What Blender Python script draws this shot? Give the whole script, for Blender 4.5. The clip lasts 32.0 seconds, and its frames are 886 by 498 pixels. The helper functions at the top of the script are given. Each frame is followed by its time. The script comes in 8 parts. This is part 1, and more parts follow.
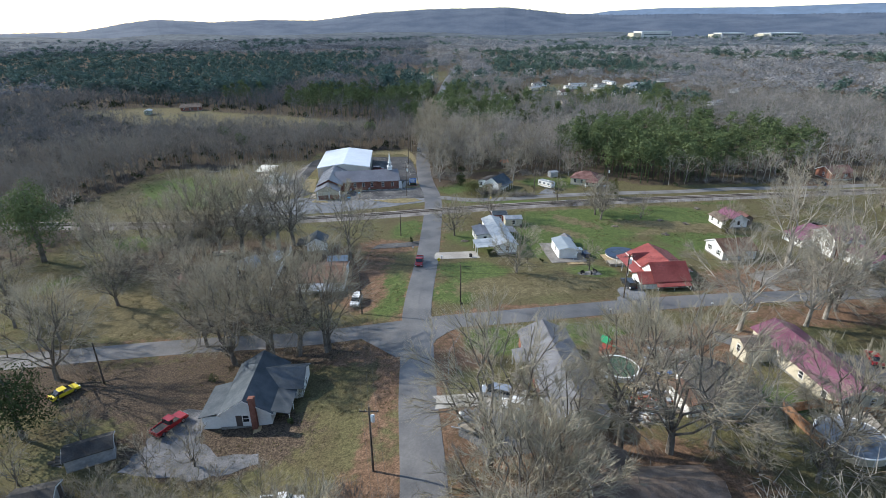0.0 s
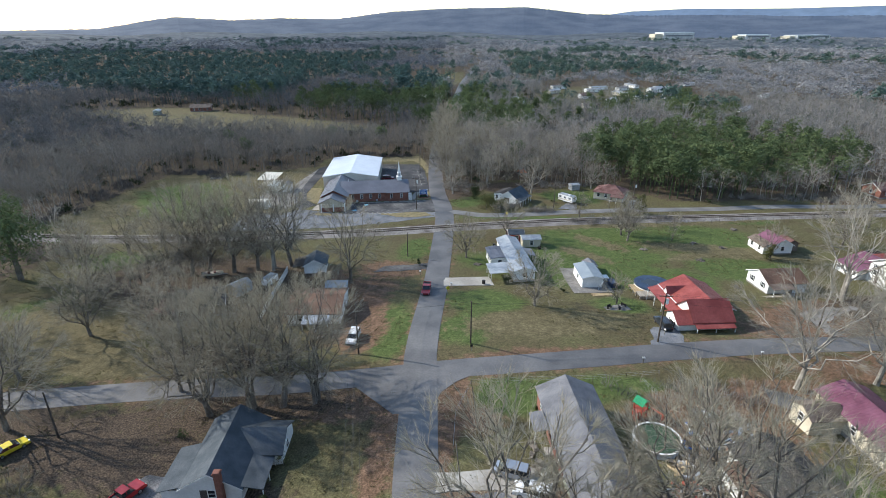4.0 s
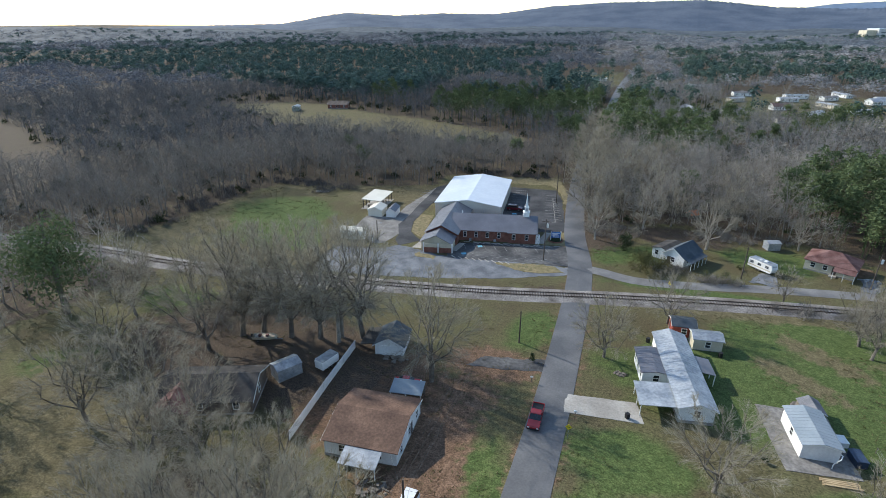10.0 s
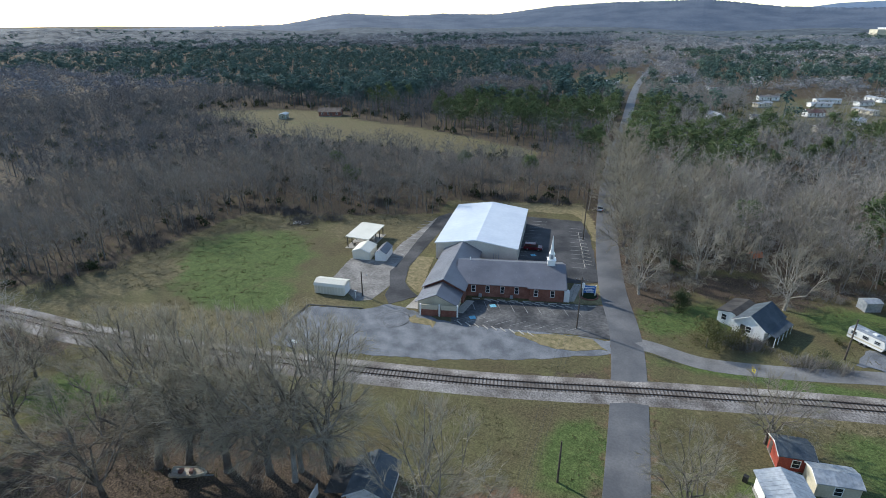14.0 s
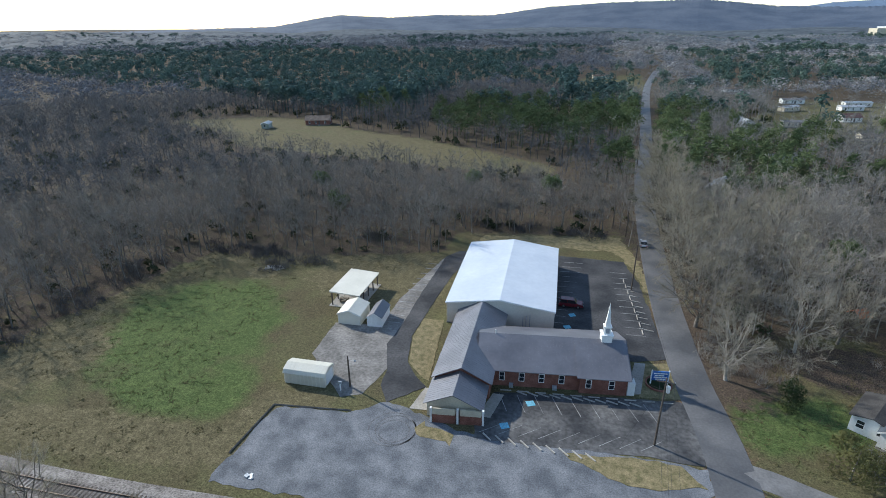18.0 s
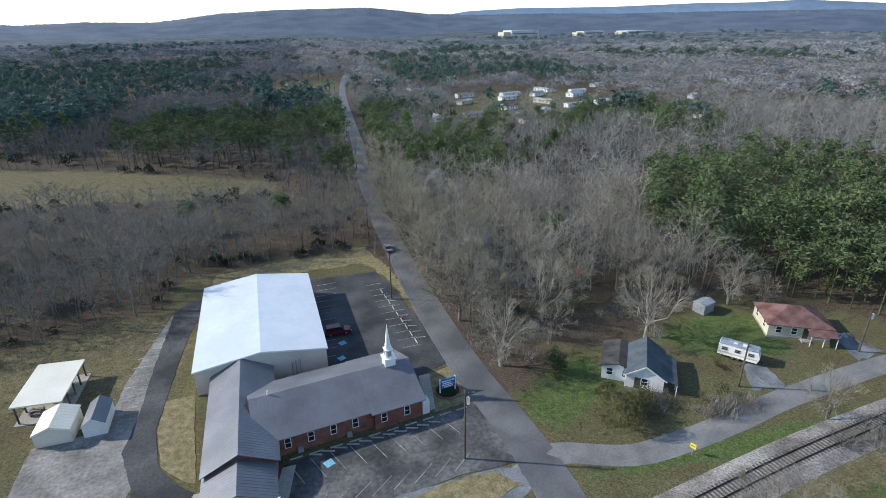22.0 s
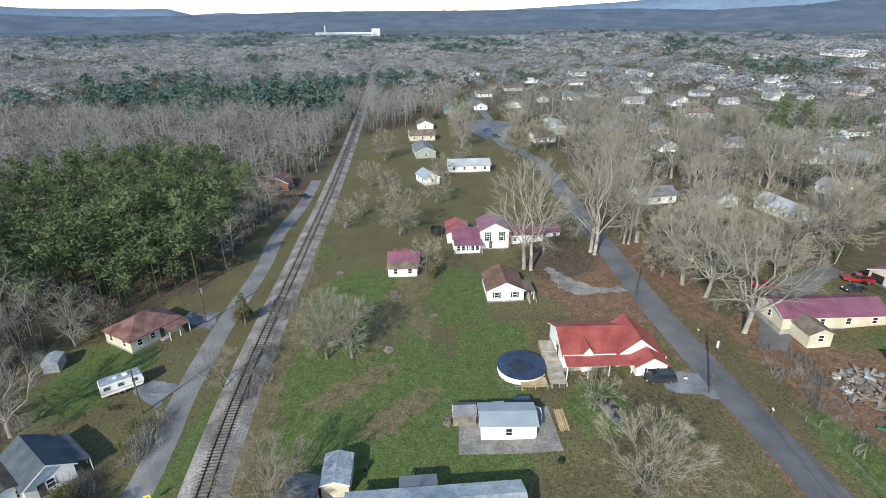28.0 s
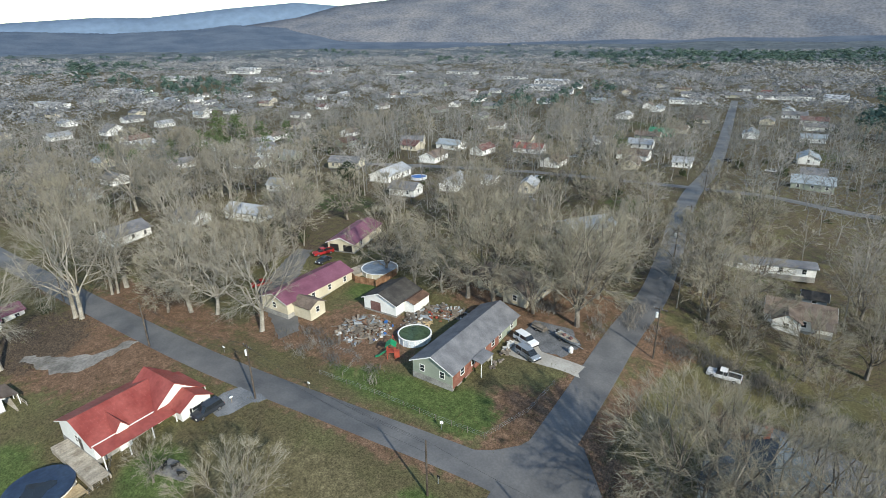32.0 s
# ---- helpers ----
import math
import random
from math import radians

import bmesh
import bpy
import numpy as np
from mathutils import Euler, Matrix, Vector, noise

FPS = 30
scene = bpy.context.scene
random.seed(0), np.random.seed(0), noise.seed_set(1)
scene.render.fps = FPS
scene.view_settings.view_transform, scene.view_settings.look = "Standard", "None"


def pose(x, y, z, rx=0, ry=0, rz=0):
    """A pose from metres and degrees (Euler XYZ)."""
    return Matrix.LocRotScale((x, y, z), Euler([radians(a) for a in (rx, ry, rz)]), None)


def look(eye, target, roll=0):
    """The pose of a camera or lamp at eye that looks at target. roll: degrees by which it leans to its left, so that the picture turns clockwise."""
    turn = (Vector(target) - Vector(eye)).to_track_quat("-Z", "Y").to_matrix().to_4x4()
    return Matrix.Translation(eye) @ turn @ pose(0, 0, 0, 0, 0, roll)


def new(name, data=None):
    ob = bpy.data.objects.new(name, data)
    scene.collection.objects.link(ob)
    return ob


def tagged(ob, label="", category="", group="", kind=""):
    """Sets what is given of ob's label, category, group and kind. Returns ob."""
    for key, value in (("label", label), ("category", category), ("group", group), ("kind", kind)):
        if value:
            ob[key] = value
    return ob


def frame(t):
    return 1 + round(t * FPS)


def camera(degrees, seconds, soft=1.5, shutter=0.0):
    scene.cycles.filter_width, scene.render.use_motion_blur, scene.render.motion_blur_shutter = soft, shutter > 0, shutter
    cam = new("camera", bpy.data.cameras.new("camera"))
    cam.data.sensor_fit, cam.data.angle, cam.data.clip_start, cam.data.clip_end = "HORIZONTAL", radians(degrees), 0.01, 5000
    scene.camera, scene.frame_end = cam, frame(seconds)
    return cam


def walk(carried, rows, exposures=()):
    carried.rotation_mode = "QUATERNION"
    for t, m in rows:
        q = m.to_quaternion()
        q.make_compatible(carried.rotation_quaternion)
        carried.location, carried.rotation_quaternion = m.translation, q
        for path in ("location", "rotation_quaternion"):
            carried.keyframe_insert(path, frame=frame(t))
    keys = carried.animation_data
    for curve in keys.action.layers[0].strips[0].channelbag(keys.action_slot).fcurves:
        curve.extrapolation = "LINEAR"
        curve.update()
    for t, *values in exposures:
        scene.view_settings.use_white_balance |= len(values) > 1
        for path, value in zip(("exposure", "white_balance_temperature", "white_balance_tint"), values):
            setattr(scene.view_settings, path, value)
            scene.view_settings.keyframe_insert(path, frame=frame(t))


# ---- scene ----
cam = camera(79.30, 32.0, 0.9)
PATH = [
    (0.000, 8.738, -96.238, 58.100, 67.301, 0.237, 1.726),
    (0.500, 8.760, -95.890, 58.162, 67.331, 0.292, 0.487),
    (1.000, 8.811, -95.089, 58.233, 67.339, 0.349, -0.509),
    (1.500, 8.826, -93.756, 58.307, 67.357, 0.318, -0.917),
    (2.000, 8.844, -91.994, 58.363, 67.387, 0.276, -1.301),
    (2.500, 8.862, -89.637, 58.404, 67.417, 0.132, -1.574),
    (3.000, 8.897, -87.009, 58.443, 67.428, 0.040, -0.810),
    (3.500, 9.013, -84.032, 58.486, 67.332, -0.058, 1.839),
    (5.500, 9.898, -71.255, 58.946, 67.080, -0.316, 6.316),
    (6.000, 9.980, -67.598, 58.897, 67.052, -0.335, 8.992),
    (6.500, 10.094, -63.870, 58.854, 66.958, -0.303, 11.771),
    (7.000, 10.054, -60.008, 58.802, 66.868, -0.248, 14.539),
    (7.500, 9.815, -56.037, 58.727, 66.796, -0.157, 16.083),
    (8.000, 9.374, -52.038, 58.604, 66.794, -0.042, 16.586),
    (8.500, 8.829, -48.221, 58.495, 66.763, -0.072, 17.371),
    (9.000, 8.170, -44.313, 58.395, 66.735, -0.232, 18.445),
    (9.500, 7.400, -40.350, 58.263, 66.747, -0.148, 18.929),
    (10.000, 6.553, -36.357, 58.113, 66.768, -0.076, 19.215),
    (10.500, 5.533, -32.360, 57.965, 66.809, -0.092, 19.412),
    (11.000, 4.280, -28.420, 57.837, 66.808, -0.167, 19.562),
    (11.500, 2.697, -24.389, 57.749, 66.821, -0.134, 19.419),
    (12.000, 1.087, -20.429, 57.692, 66.806, -0.202, 19.428),
    (12.500, -0.527, -16.300, 57.626, 66.808, -0.192, 19.335),
    (13.000, -2.071, -12.109, 57.519, 66.819, -0.150, 19.389),
    (13.500, -3.624, -7.751, 57.365, 66.844, -0.041, 19.334),
    (14.000, -5.240, -3.193, 57.157, 66.822, 0.080, 19.324),
    (14.500, -6.861, 1.317, 56.911, 66.804, 0.214, 19.345),
    (16.500, -14.283, 17.355, 55.497, 67.068, 0.451, 18.909),
    (17.000, -16.248, 20.969, 55.386, 67.034, 0.365, 18.802),
    (17.500, -18.135, 24.525, 55.343, 67.014, 0.353, 18.689),
    (18.000, -19.828, 28.054, 55.365, 66.962, 0.352, 18.643),
    (18.500, -21.417, 31.527, 55.442, 66.876, 0.424, 18.567),
    (19.000, -22.941, 34.729, 55.515, 66.936, 0.379, 18.622),
    (19.500, -24.044, 37.044, 55.570, 67.011, 0.437, 18.186),
    (20.000, -24.669, 38.203, 55.581, 67.077, 0.497, 14.834),
    (20.500, -24.883, 38.338, 55.501, 67.066, 0.512, 8.781),
    (21.000, -24.956, 38.203, 55.314, 67.119, 0.696, 0.952),
    (21.500, -25.063, 38.214, 55.099, 67.219, 0.736, -5.871),
    (22.000, -25.146, 38.416, 54.933, 67.314, 0.713, -12.534),
    (22.500, -25.344, 38.907, 54.816, 67.366, 0.798, -19.787),
    (23.000, -25.466, 39.468, 54.737, 67.369, 0.820, -26.791),
    (23.500, -25.682, 39.815, 54.689, 67.403, 0.869, -33.854),
    (24.000, -25.825, 40.114, 54.636, 67.387, 0.930, -40.954),
    (24.500, -25.889, 40.247, 54.617, 67.357, 1.101, -48.101),
    (25.000, -25.781, 40.468, 54.686, 67.331, 1.204, -53.010),
    (25.500, -25.853, 40.713, 54.882, 67.281, 1.140, -56.880),
    (27.500, -27.225, 44.329, 57.077, 66.797, 0.423, -78.652),
    (28.000, -27.254, 44.508, 57.448, 66.873, 0.385, -85.349),
    (28.500, -27.295, 44.767, 57.767, 66.987, 0.281, -92.339),
    (29.000, -27.348, 44.712, 57.981, 67.151, 0.267, -98.702),
    (29.500, -27.229, 44.557, 58.084, 67.344, 0.312, -105.418),
    (30.000, -27.112, 44.402, 58.137, 67.500, 0.410, -112.468),
    (30.500, -26.947, 44.333, 58.208, 67.717, 0.575, -119.731),
    (31.000, -26.833, 44.312, 58.258, 67.933, 0.752, -126.963),
    (31.500, -26.779, 44.222, 58.265, 68.182, 0.814, -133.726),
    (32.000, -26.886, 44.218, 58.258, 68.416, 0.834, -140.004),
]
walk(cam, [(t, pose(*p)) for t, *p in PATH], [(0, 1.14, 6700, 9), (9, 1.02, 6550, 8), (19, 0.9, 6400, 7), (22, 0.98, 6450, 8), (25, 1.18, 6650, 7), (28, 1.08, 6650, 6), (32, 0.93, 6800, 4)])
# world, sun
SUN_AZ, SUN_EL = -71.0, 30.0
world = bpy.data.worlds.new("sky_world")
scene.world = world
world.use_nodes = True
wn = world.node_tree.nodes
sky = wn.new("ShaderNodeTexSky")
sky.sky_type = 'NISHITA'
sky.sun_disc = False
sky.sun_elevation = radians(SUN_EL)
sky.sun_rotation = radians(SUN_AZ)
sky.air_density, sky.dust_density, sky.ozone_density = 1.0, 0.12, 1.2
world.node_tree.links.new(sky.outputs[0], wn["Background"].inputs[0])
wn["Background"].inputs[1].default_value = 0.13
sun_data = bpy.data.lights.new("sun", 'SUN')
sun_data.energy, sun_data.angle, sun_data.color = 3.0, radians(1.0), (1.0, 0.95, 0.87)
sun = new("sun", sun_data)
sd = Vector((math.sin(radians(SUN_AZ)) * math.cos(radians(SUN_EL)), math.cos(radians(SUN_AZ)) * math.cos(radians(SUN_EL)), math.sin(radians(SUN_EL))))
sun.matrix_world = look(sd * 300, (0, 0, 0))


# ---- terrain ----
def sst(a, b, v):
    q = np.clip((np.asarray(v, float) - a) / (b - a), 0, 1)
    return q * q * (3 - 2 * q)


def gz(x, y):
    return float(sst(-30, 10, x) * (3.0 * sst(42, 6, y) + 2.0 * sst(0, -35, y)) * (1 - sst(150, 260, x)) * (1 - sst(130, 260, -y)))


def gz_array(x, y):
    return sst(-30, 10, x) * (3.0 * sst(42, 6, y) + 2.0 * sst(0, -35, y)) * (1 - sst(150, 260, x)) * (1 - sst(130, 260, -y))


# ---- materials ----
MATS = {}


def mat(name, c1, c2, s1=0.4, s2=8.0, rough=0.8, bump=0.2, metal=0.0, spec=0.3, vary=0.0, dist=0.05, fine=0.25):
    m = bpy.data.materials.new(name)
    m.use_nodes = True
    nt = m.node_tree
    n, l = nt.nodes, nt.links
    b = n["Principled BSDF"]
    geo = n.new("ShaderNodeNewGeometry")
    a, f = n.new("ShaderNodeTexNoise"), n.new("ShaderNodeTexNoise")
    a.inputs["Scale"].default_value, f.inputs["Scale"].default_value = s1, s2
    a.inputs["Detail"].default_value, f.inputs["Detail"].default_value = 4, 3
    for q in (a, f):
        l.new(geo.outputs["Position"], q.inputs["Vector"])
    ramp = n.new("ShaderNodeValToRGB")
    ramp.color_ramp.elements[0].position, ramp.color_ramp.elements[1].position = 0.35, 0.68
    ramp.color_ramp.elements[0].color, ramp.color_ramp.elements[1].color = (*c1, 1), (*c2, 1)
    l.new(a.outputs[0], ramp.inputs[0])
    mul = n.new("ShaderNodeMix")
    mul.data_type, mul.blend_type = 'RGBA', 'MULTIPLY'
    mul.inputs[0].default_value = 1.0
    rng = n.new("ShaderNodeMapRange")
    rng.inputs[1].default_value, rng.inputs[2].default_value = 0.3, 0.7
    rng.inputs[3].default_value, rng.inputs[4].default_value = 1 - fine, 1 + fine
    l.new(f.outputs[0], rng.inputs[0])
    l.new(ramp.outputs[0], mul.inputs[6])
    l.new(rng.outputs[0], mul.inputs[7])
    out = mul.outputs[2]
    if vary:
        info = n.new("ShaderNodeObjectInfo")
        r2 = n.new("ShaderNodeMapRange")
        r2.inputs[3].default_value, r2.inputs[4].default_value = 1 - vary, 1 + vary
        l.new(info.outputs["Random"], r2.inputs[0])
        m2 = n.new("ShaderNodeMix")
        m2.data_type, m2.blend_type = 'RGBA', 'MULTIPLY'
        m2.inputs[0].default_value = 1.0
        l.new(out, m2.inputs[6])
        l.new(r2.outputs[0], m2.inputs[7])
        out = m2.outputs[2]
    l.new(out, b.inputs["Base Color"])
    b.inputs["Roughness"].default_value, b.inputs["Metallic"].default_value = rough, metal
    b.inputs["Specular IOR Level"].default_value = spec
    if bump:
        bp = n.new("ShaderNodeBump")
        bp.inputs["Strength"].default_value, bp.inputs["Distance"].default_value = bump, dist
        l.new(f.outputs[0], bp.inputs["Height"])
        l.new(bp.outputs[0], b.inputs["Normal"])
    MATS[name] = m
    return m


def glass_mat(name, col, rough=0.08):
    m = mat(name, col, tuple(c * 1.4 for c in col), 1.0, 6.0, rough, 0.0, 0.0, 0.6)
    return m


def leaf_mat(name, c1, c2, rough=0.85, thin=0.25):
    """Foliage or twigs: colour varies from plant to plant by the attribute tint, and with place."""
    m = bpy.data.materials.new(name)
    m.use_nodes = True
    n, l = m.node_tree.nodes, m.node_tree.links
    b = n["Principled BSDF"]
    at = n.new("ShaderNodeAttribute")
    at.attribute_name = "tint"
    geo = n.new("ShaderNodeNewGeometry")
    no = n.new("ShaderNodeTexNoise")
    no.inputs["Scale"].default_value = 0.9
    l.new(geo.outputs["Position"], no.inputs["Vector"])
    info = n.new("ShaderNodeObjectInfo")
    add = n.new("ShaderNodeMath")
    add.operation = 'ADD'
    l.new(at.outputs["Fac"], add.inputs[0])
    add2 = n.new("ShaderNodeMath")
    add2.operation = 'MULTIPLY_ADD'
    add2.inputs[1].default_value, add2.inputs[2].default_value = 0.5, -0.25
    l.new(no.outputs[0], add2.inputs[0])
    l.new(add2.outputs[0], add.inputs[1])
    add3 = n.new("ShaderNodeMath")
    add3.operation = 'MULTIPLY_ADD'
    add3.inputs[1].default_value = 0.35
    l.new(info.outputs["Random"], add3.inputs[0])
    l.new(add.outputs[0], add3.inputs[2])
    ramp = n.new("ShaderNodeValToRGB")
    ramp.color_ramp.elements[0].position, ramp.color_ramp.elements[1].position = 0.0, 1.0
    ramp.color_ramp.elements[0].color, ramp.color_ramp.elements[1].color = (*c1, 1), (*c2, 1)
    l.new(add3.outputs[0], ramp.inputs[0])
    l.new(ramp.outputs[0], b.inputs["Base Color"])
    b.inputs["Roughness"].default_value = rough
    b.inputs["Specular IOR Level"].default_value = 0.1
    # thin twigs, needles and leaves let some light through
    tl = n.new("ShaderNodeBsdfTranslucent")
    l.new(ramp.outputs[0], tl.inputs["Color"])
    mx = n.new("ShaderNodeMixShader")
    mx.inputs[0].default_value = thin
    l.new(b.outputs[0], mx.inputs[1])
    l.new(tl.outputs[0], mx.inputs[2])
    l.new(mx.outputs[0], n["Material Output"].inputs["Surface"])
    MATS[name] = m
    return m


ASPHALT = mat("worn_asphalt", (0.076, 0.077, 0.081), (0.142, 0.139, 0.139), 0.16, 3.0, 0.62, 0.15, spec=0.4, fine=0.12)
ASPHALT_LIGHT = mat("sun_bleached_asphalt", (0.125, 0.122, 0.12), (0.21, 0.205, 0.20), 0.2, 3.0, 0.7, 0.15, fine=0.16)
ASPHALT_DARK = mat("sealed_asphalt", (0.024, 0.026, 0.03), (0.082, 0.081, 0.083), 0.14, 2.5, 0.85, 0.2)
ASPHALT_OLD = mat("old_parking_asphalt", (0.036, 0.037, 0.04), (0.13, 0.127, 0.124), 0.17, 1.6, 0.8, 0.2, fine=0.35)
CONCRETE = mat("weathered_concrete", (0.27, 0.252, 0.225), (0.40, 0.38, 0.345), 0.2, 3.0, 0.9, 0.2, fine=0.14)
CONCRETE_DIRTY = mat("stained_concrete", (0.13, 0.122, 0.112), (0.25, 0.235, 0.218), 0.25, 2.0, 0.9, 0.2)
GRAVEL = mat("grey_gravel", (0.095, 0.103, 0.116), (0.195, 0.203, 0.217), 0.3, 5.0, 0.95, 0.4, fine=0.3)
BALLAST = mat("track_ballast", (0.115, 0.10, 0.088), (0.29, 0.268, 0.25), 0.22, 4.0, 0.95, 0.8, fine=0.5)
RAIL = mat("rusty_rail_steel", (0.05, 0.035, 0.028), (0.10, 0.075, 0.06), 0.5, 9.0, 0.5, 0.1, 0.6)
TIE = mat("creosoted_timber", (0.06, 0.05, 0.043), (0.125, 0.105, 0.09), 0.9, 9.0, 0.9, 0.3)
BARK = mat("grey_brown_bark", (0.085, 0.072, 0.06), (0.22, 0.195, 0.165), 0.5, 6.0, 0.95, 0.6, fine=0.35)
PALE_BARK = mat("pale_sycamore_bark", (0.19, 0.172, 0.145), (0.38, 0.352, 0.305), 0.6, 6.0, 0.9, 0.5, fine=0.3)
TWIG = leaf_mat("bare_twigs", (0.185, 0.165, 0.125), (0.41, 0.375, 0.295))
TWIG_WOOD = leaf_mat("woodland_twigs", (0.07, 0.071, 0.076), (0.355, 0.325, 0.282), thin=0.15)
# the blue in these three is air haze painted into the base colour
TWIG_FAR = leaf_mat("haze_blue_far_twigs", (0.075, 0.092, 0.122), (0.36, 0.35, 0.34), thin=0.12)
TWIG_MID = leaf_mat("haze_blue_mid_twigs", (0.064, 0.072, 0.086), (0.355, 0.335, 0.302), thin=0.12)
PINE_FAR = leaf_mat("haze_blue_far_needles", (0.048, 0.088, 0.086), (0.12, 0.168, 0.125))
TWIG_PALE = leaf_mat("pale_bare_twigs", (0.18, 0.163, 0.132), (0.37, 0.342, 0.285))
PINE = leaf_mat("pine_needles", (0.032, 0.056, 0.028), (0.125, 0.16, 0.075))
EVERGREEN = leaf_mat("broad_evergreen_leaves", (0.014, 0.028, 0.013), (0.05, 0.07, 0.03))
OLIVE = leaf_mat("olive_shrub_leaves", (0.05, 0.055, 0.022), (0.13, 0.13, 0.055))
UNDER = leaf_mat("evergreen_undergrowth", (0.026, 0.036, 0.02), (0.075, 0.088, 0.045))
STRAW_TUFT = leaf_mat("dry_grass_blades", (0.10, 0.085, 0.045), (0.24, 0.20, 0.115))
POLE = mat("weathered_pole_timber", (0.05, 0.04, 0.032), (0.12, 0.10, 0.085), 0.8, 6.0, 0.9, 0.3)
CABLE = mat("black_cable", (0.02, 0.02, 0.02), (0.05, 0.05, 0.05), 1, 5, 0.6, 0)
WHITE = mat("white_paint", (0.66, 0.66, 0.64), (0.80, 0.80, 0.78), 0.3, 3.0, 0.6, 0.1, fine=0.06)
CREAM = mat("cream_siding", (0.46, 0.41, 0.31), (0.60, 0.55, 0.43), 0.3, 4.0, 0.7, 0.1, fine=0.08)
CREAM_METAL = mat("cream_sheet_metal", (0.62, 0.585, 0.49), (0.72, 0.68, 0.58), 0.2, 3.0, 0.5, 0.0, fine=0.04)
TAN_METAL = mat("tan_sheet_metal", (0.54, 0.51, 0.44), (0.63, 0.60, 0.52), 0.2, 3.0, 0.5, 0.05, fine=0.06)
WHITE_METAL = mat("white_metal_roofing", (0.50, 0.54, 0.595), (0.58, 0.615, 0.655), 0.15, 1.0, 0.35, 0.05, fine=0.04)
GREY_METAL = mat("grey_ribbed_metal", (0.135, 0.134, 0.15), (0.19, 0.188, 0.205), 0.2, 2.0, 0.4, 0.05, 0.2, 0.5, fine=0.06)
TYRE_MARK = mat("scuffed_gravel", (0.09, 0.095, 0.10), (0.17, 0.17, 0.18), 0.5, 5.0, 0.95, 0.4, fine=0.4)
ALU = mat("weathered_galvanised_metal", (0.23, 0.26, 0.29), (0.42, 0.44, 0.46), 0.35, 2.0, 0.45, 0.1, 0.3, 0.5, fine=0.2)
RED_METAL = mat("red_metal_roofing", (0.21, 0.045, 0.038), (0.31, 0.085, 0.072), 0.3, 2.0, 0.42, 0.1, fine=0.12)
PURPLE_METAL = mat("maroon_metal_roofing", (0.145, 0.055, 0.085), (0.21, 0.09, 0.13), 0.3, 2.0, 0.4, 0.1, fine=0.1)
SHINGLE_GREY = mat("grey_shingles", (0.118, 0.12, 0.132), (0.185, 0.187, 0.20), 0.5, 9.0, 0.9, 0.4, fine=0.25)
SHINGLE_BLUE = mat("blue_grey_shingles", (0.048, 0.062, 0.075), (0.085, 0.10, 0.115), 0.5, 9.0, 0.9, 0.4, fine=0.25)
SHINGLE_BROWN = mat("brown_shingles", (0.10, 0.075, 0.06), (0.19, 0.15, 0.125), 0.5, 7.0, 0.9, 0.4, fine=0.25)
SHINGLE_DARK = mat("dark_shingles", (0.035, 0.033, 0.032), (0.075, 0.07, 0.065), 0.5, 9.0, 0.9, 0.4, fine=0.3)
SHINGLE_MAROON = mat("faded_maroon_shingles", (0.10, 0.045, 0.04), (0.19, 0.11, 0.10), 0.5, 8.0, 0.9, 0.4, fine=0.25)
RUST_ROOF = mat("rust_brown_roofing", (0.085, 0.05, 0.037), (0.19, 0.115, 0.08), 0.25, 3.0, 0.85, 0.3, fine=0.25)
GREEN_ROOF = mat("green_metal_roofing", (0.02, 0.16, 0.09), (0.04, 0.24, 0.13), 0.3, 3.0, 0.5, 0.1)
TEAL_ROOF = mat("teal_metal_roofing", (0.03, 0.15, 0.15), (0.06, 0.22, 0.21), 0.3, 3.0, 0.5, 0.1)
BLUE_ROOF = mat("pale_blue_metal_roofing", (0.23, 0.27, 0.30), (0.28, 0.32, 0.35), 0.3, 3.0, 0.5, 0.05, fine=0.06)
BRICK = mat("red_brick", (0.16, 0.065, 0.048), (0.25, 0.115, 0.085), 0.8, 12.0, 0.9, 0.5, fine=0.35)
SAGE = mat("sage_siding", (0.24, 0.27, 0.22), (0.31, 0.34, 0.28), 0.4, 5.0, 0.8, 0.1, fine=0.08)
GLASS = glass_mat("dark_window_glass", (0.02, 0.024, 0.03))
CAR_GLASS = glass_mat("car_glass", (0.015, 0.018, 0.022), 0.05)
TRIM = mat("white_trim", (0.70, 0.70, 0.68), (0.82, 0.82, 0.80), 0.5, 4.0, 0.5, 0.0, fine=0.04)
FOUNDATION = mat("grey_block_foundation", (0.20, 0.19, 0.18), (0.32, 0.31, 0.29), 0.5, 4.0, 0.9, 0.3)
DOOR = mat("dark_painted_door", (0.06, 0.05, 0.045), (0.12, 0.10, 0.09), 0.8, 5.0, 0.6, 0.1)
TYRE = mat("black_rubber", (0.015, 0.015, 0.015), (0.03, 0.03, 0.03), 3, 20, 0.9, 0.1)
RIM = mat("steel_wheel_rim", (0.25, 0.25, 0.26), (0.4, 0.4, 0.42), 3, 20, 0.35, 0.0, 0.8)
DECK = mat("weathered_decking", (0.25, 0.215, 0.17), (0.40, 0.36, 0.30), 0.6, 5.0, 0.85, 0.2, vary=0.15)
NEW_WOOD = mat("fresh_lumber", (0.34, 0.25, 0.14), (0.48, 0.37, 0.22), 0.8, 6.0, 0.8, 0.2, vary=0.15)
FENCE_WOOD = mat("cedar_fencing", (0.17, 0.09, 0.05), (0.29, 0.165, 0.10), 0.8, 6.0, 0.85, 0.3, vary=0.15)
OLD_WOOD = mat("grey_old_lumber", (0.10, 0.085, 0.07), (0.22, 0.19, 0.16), 0.8, 6.0, 0.9, 0.3, vary=0.2)
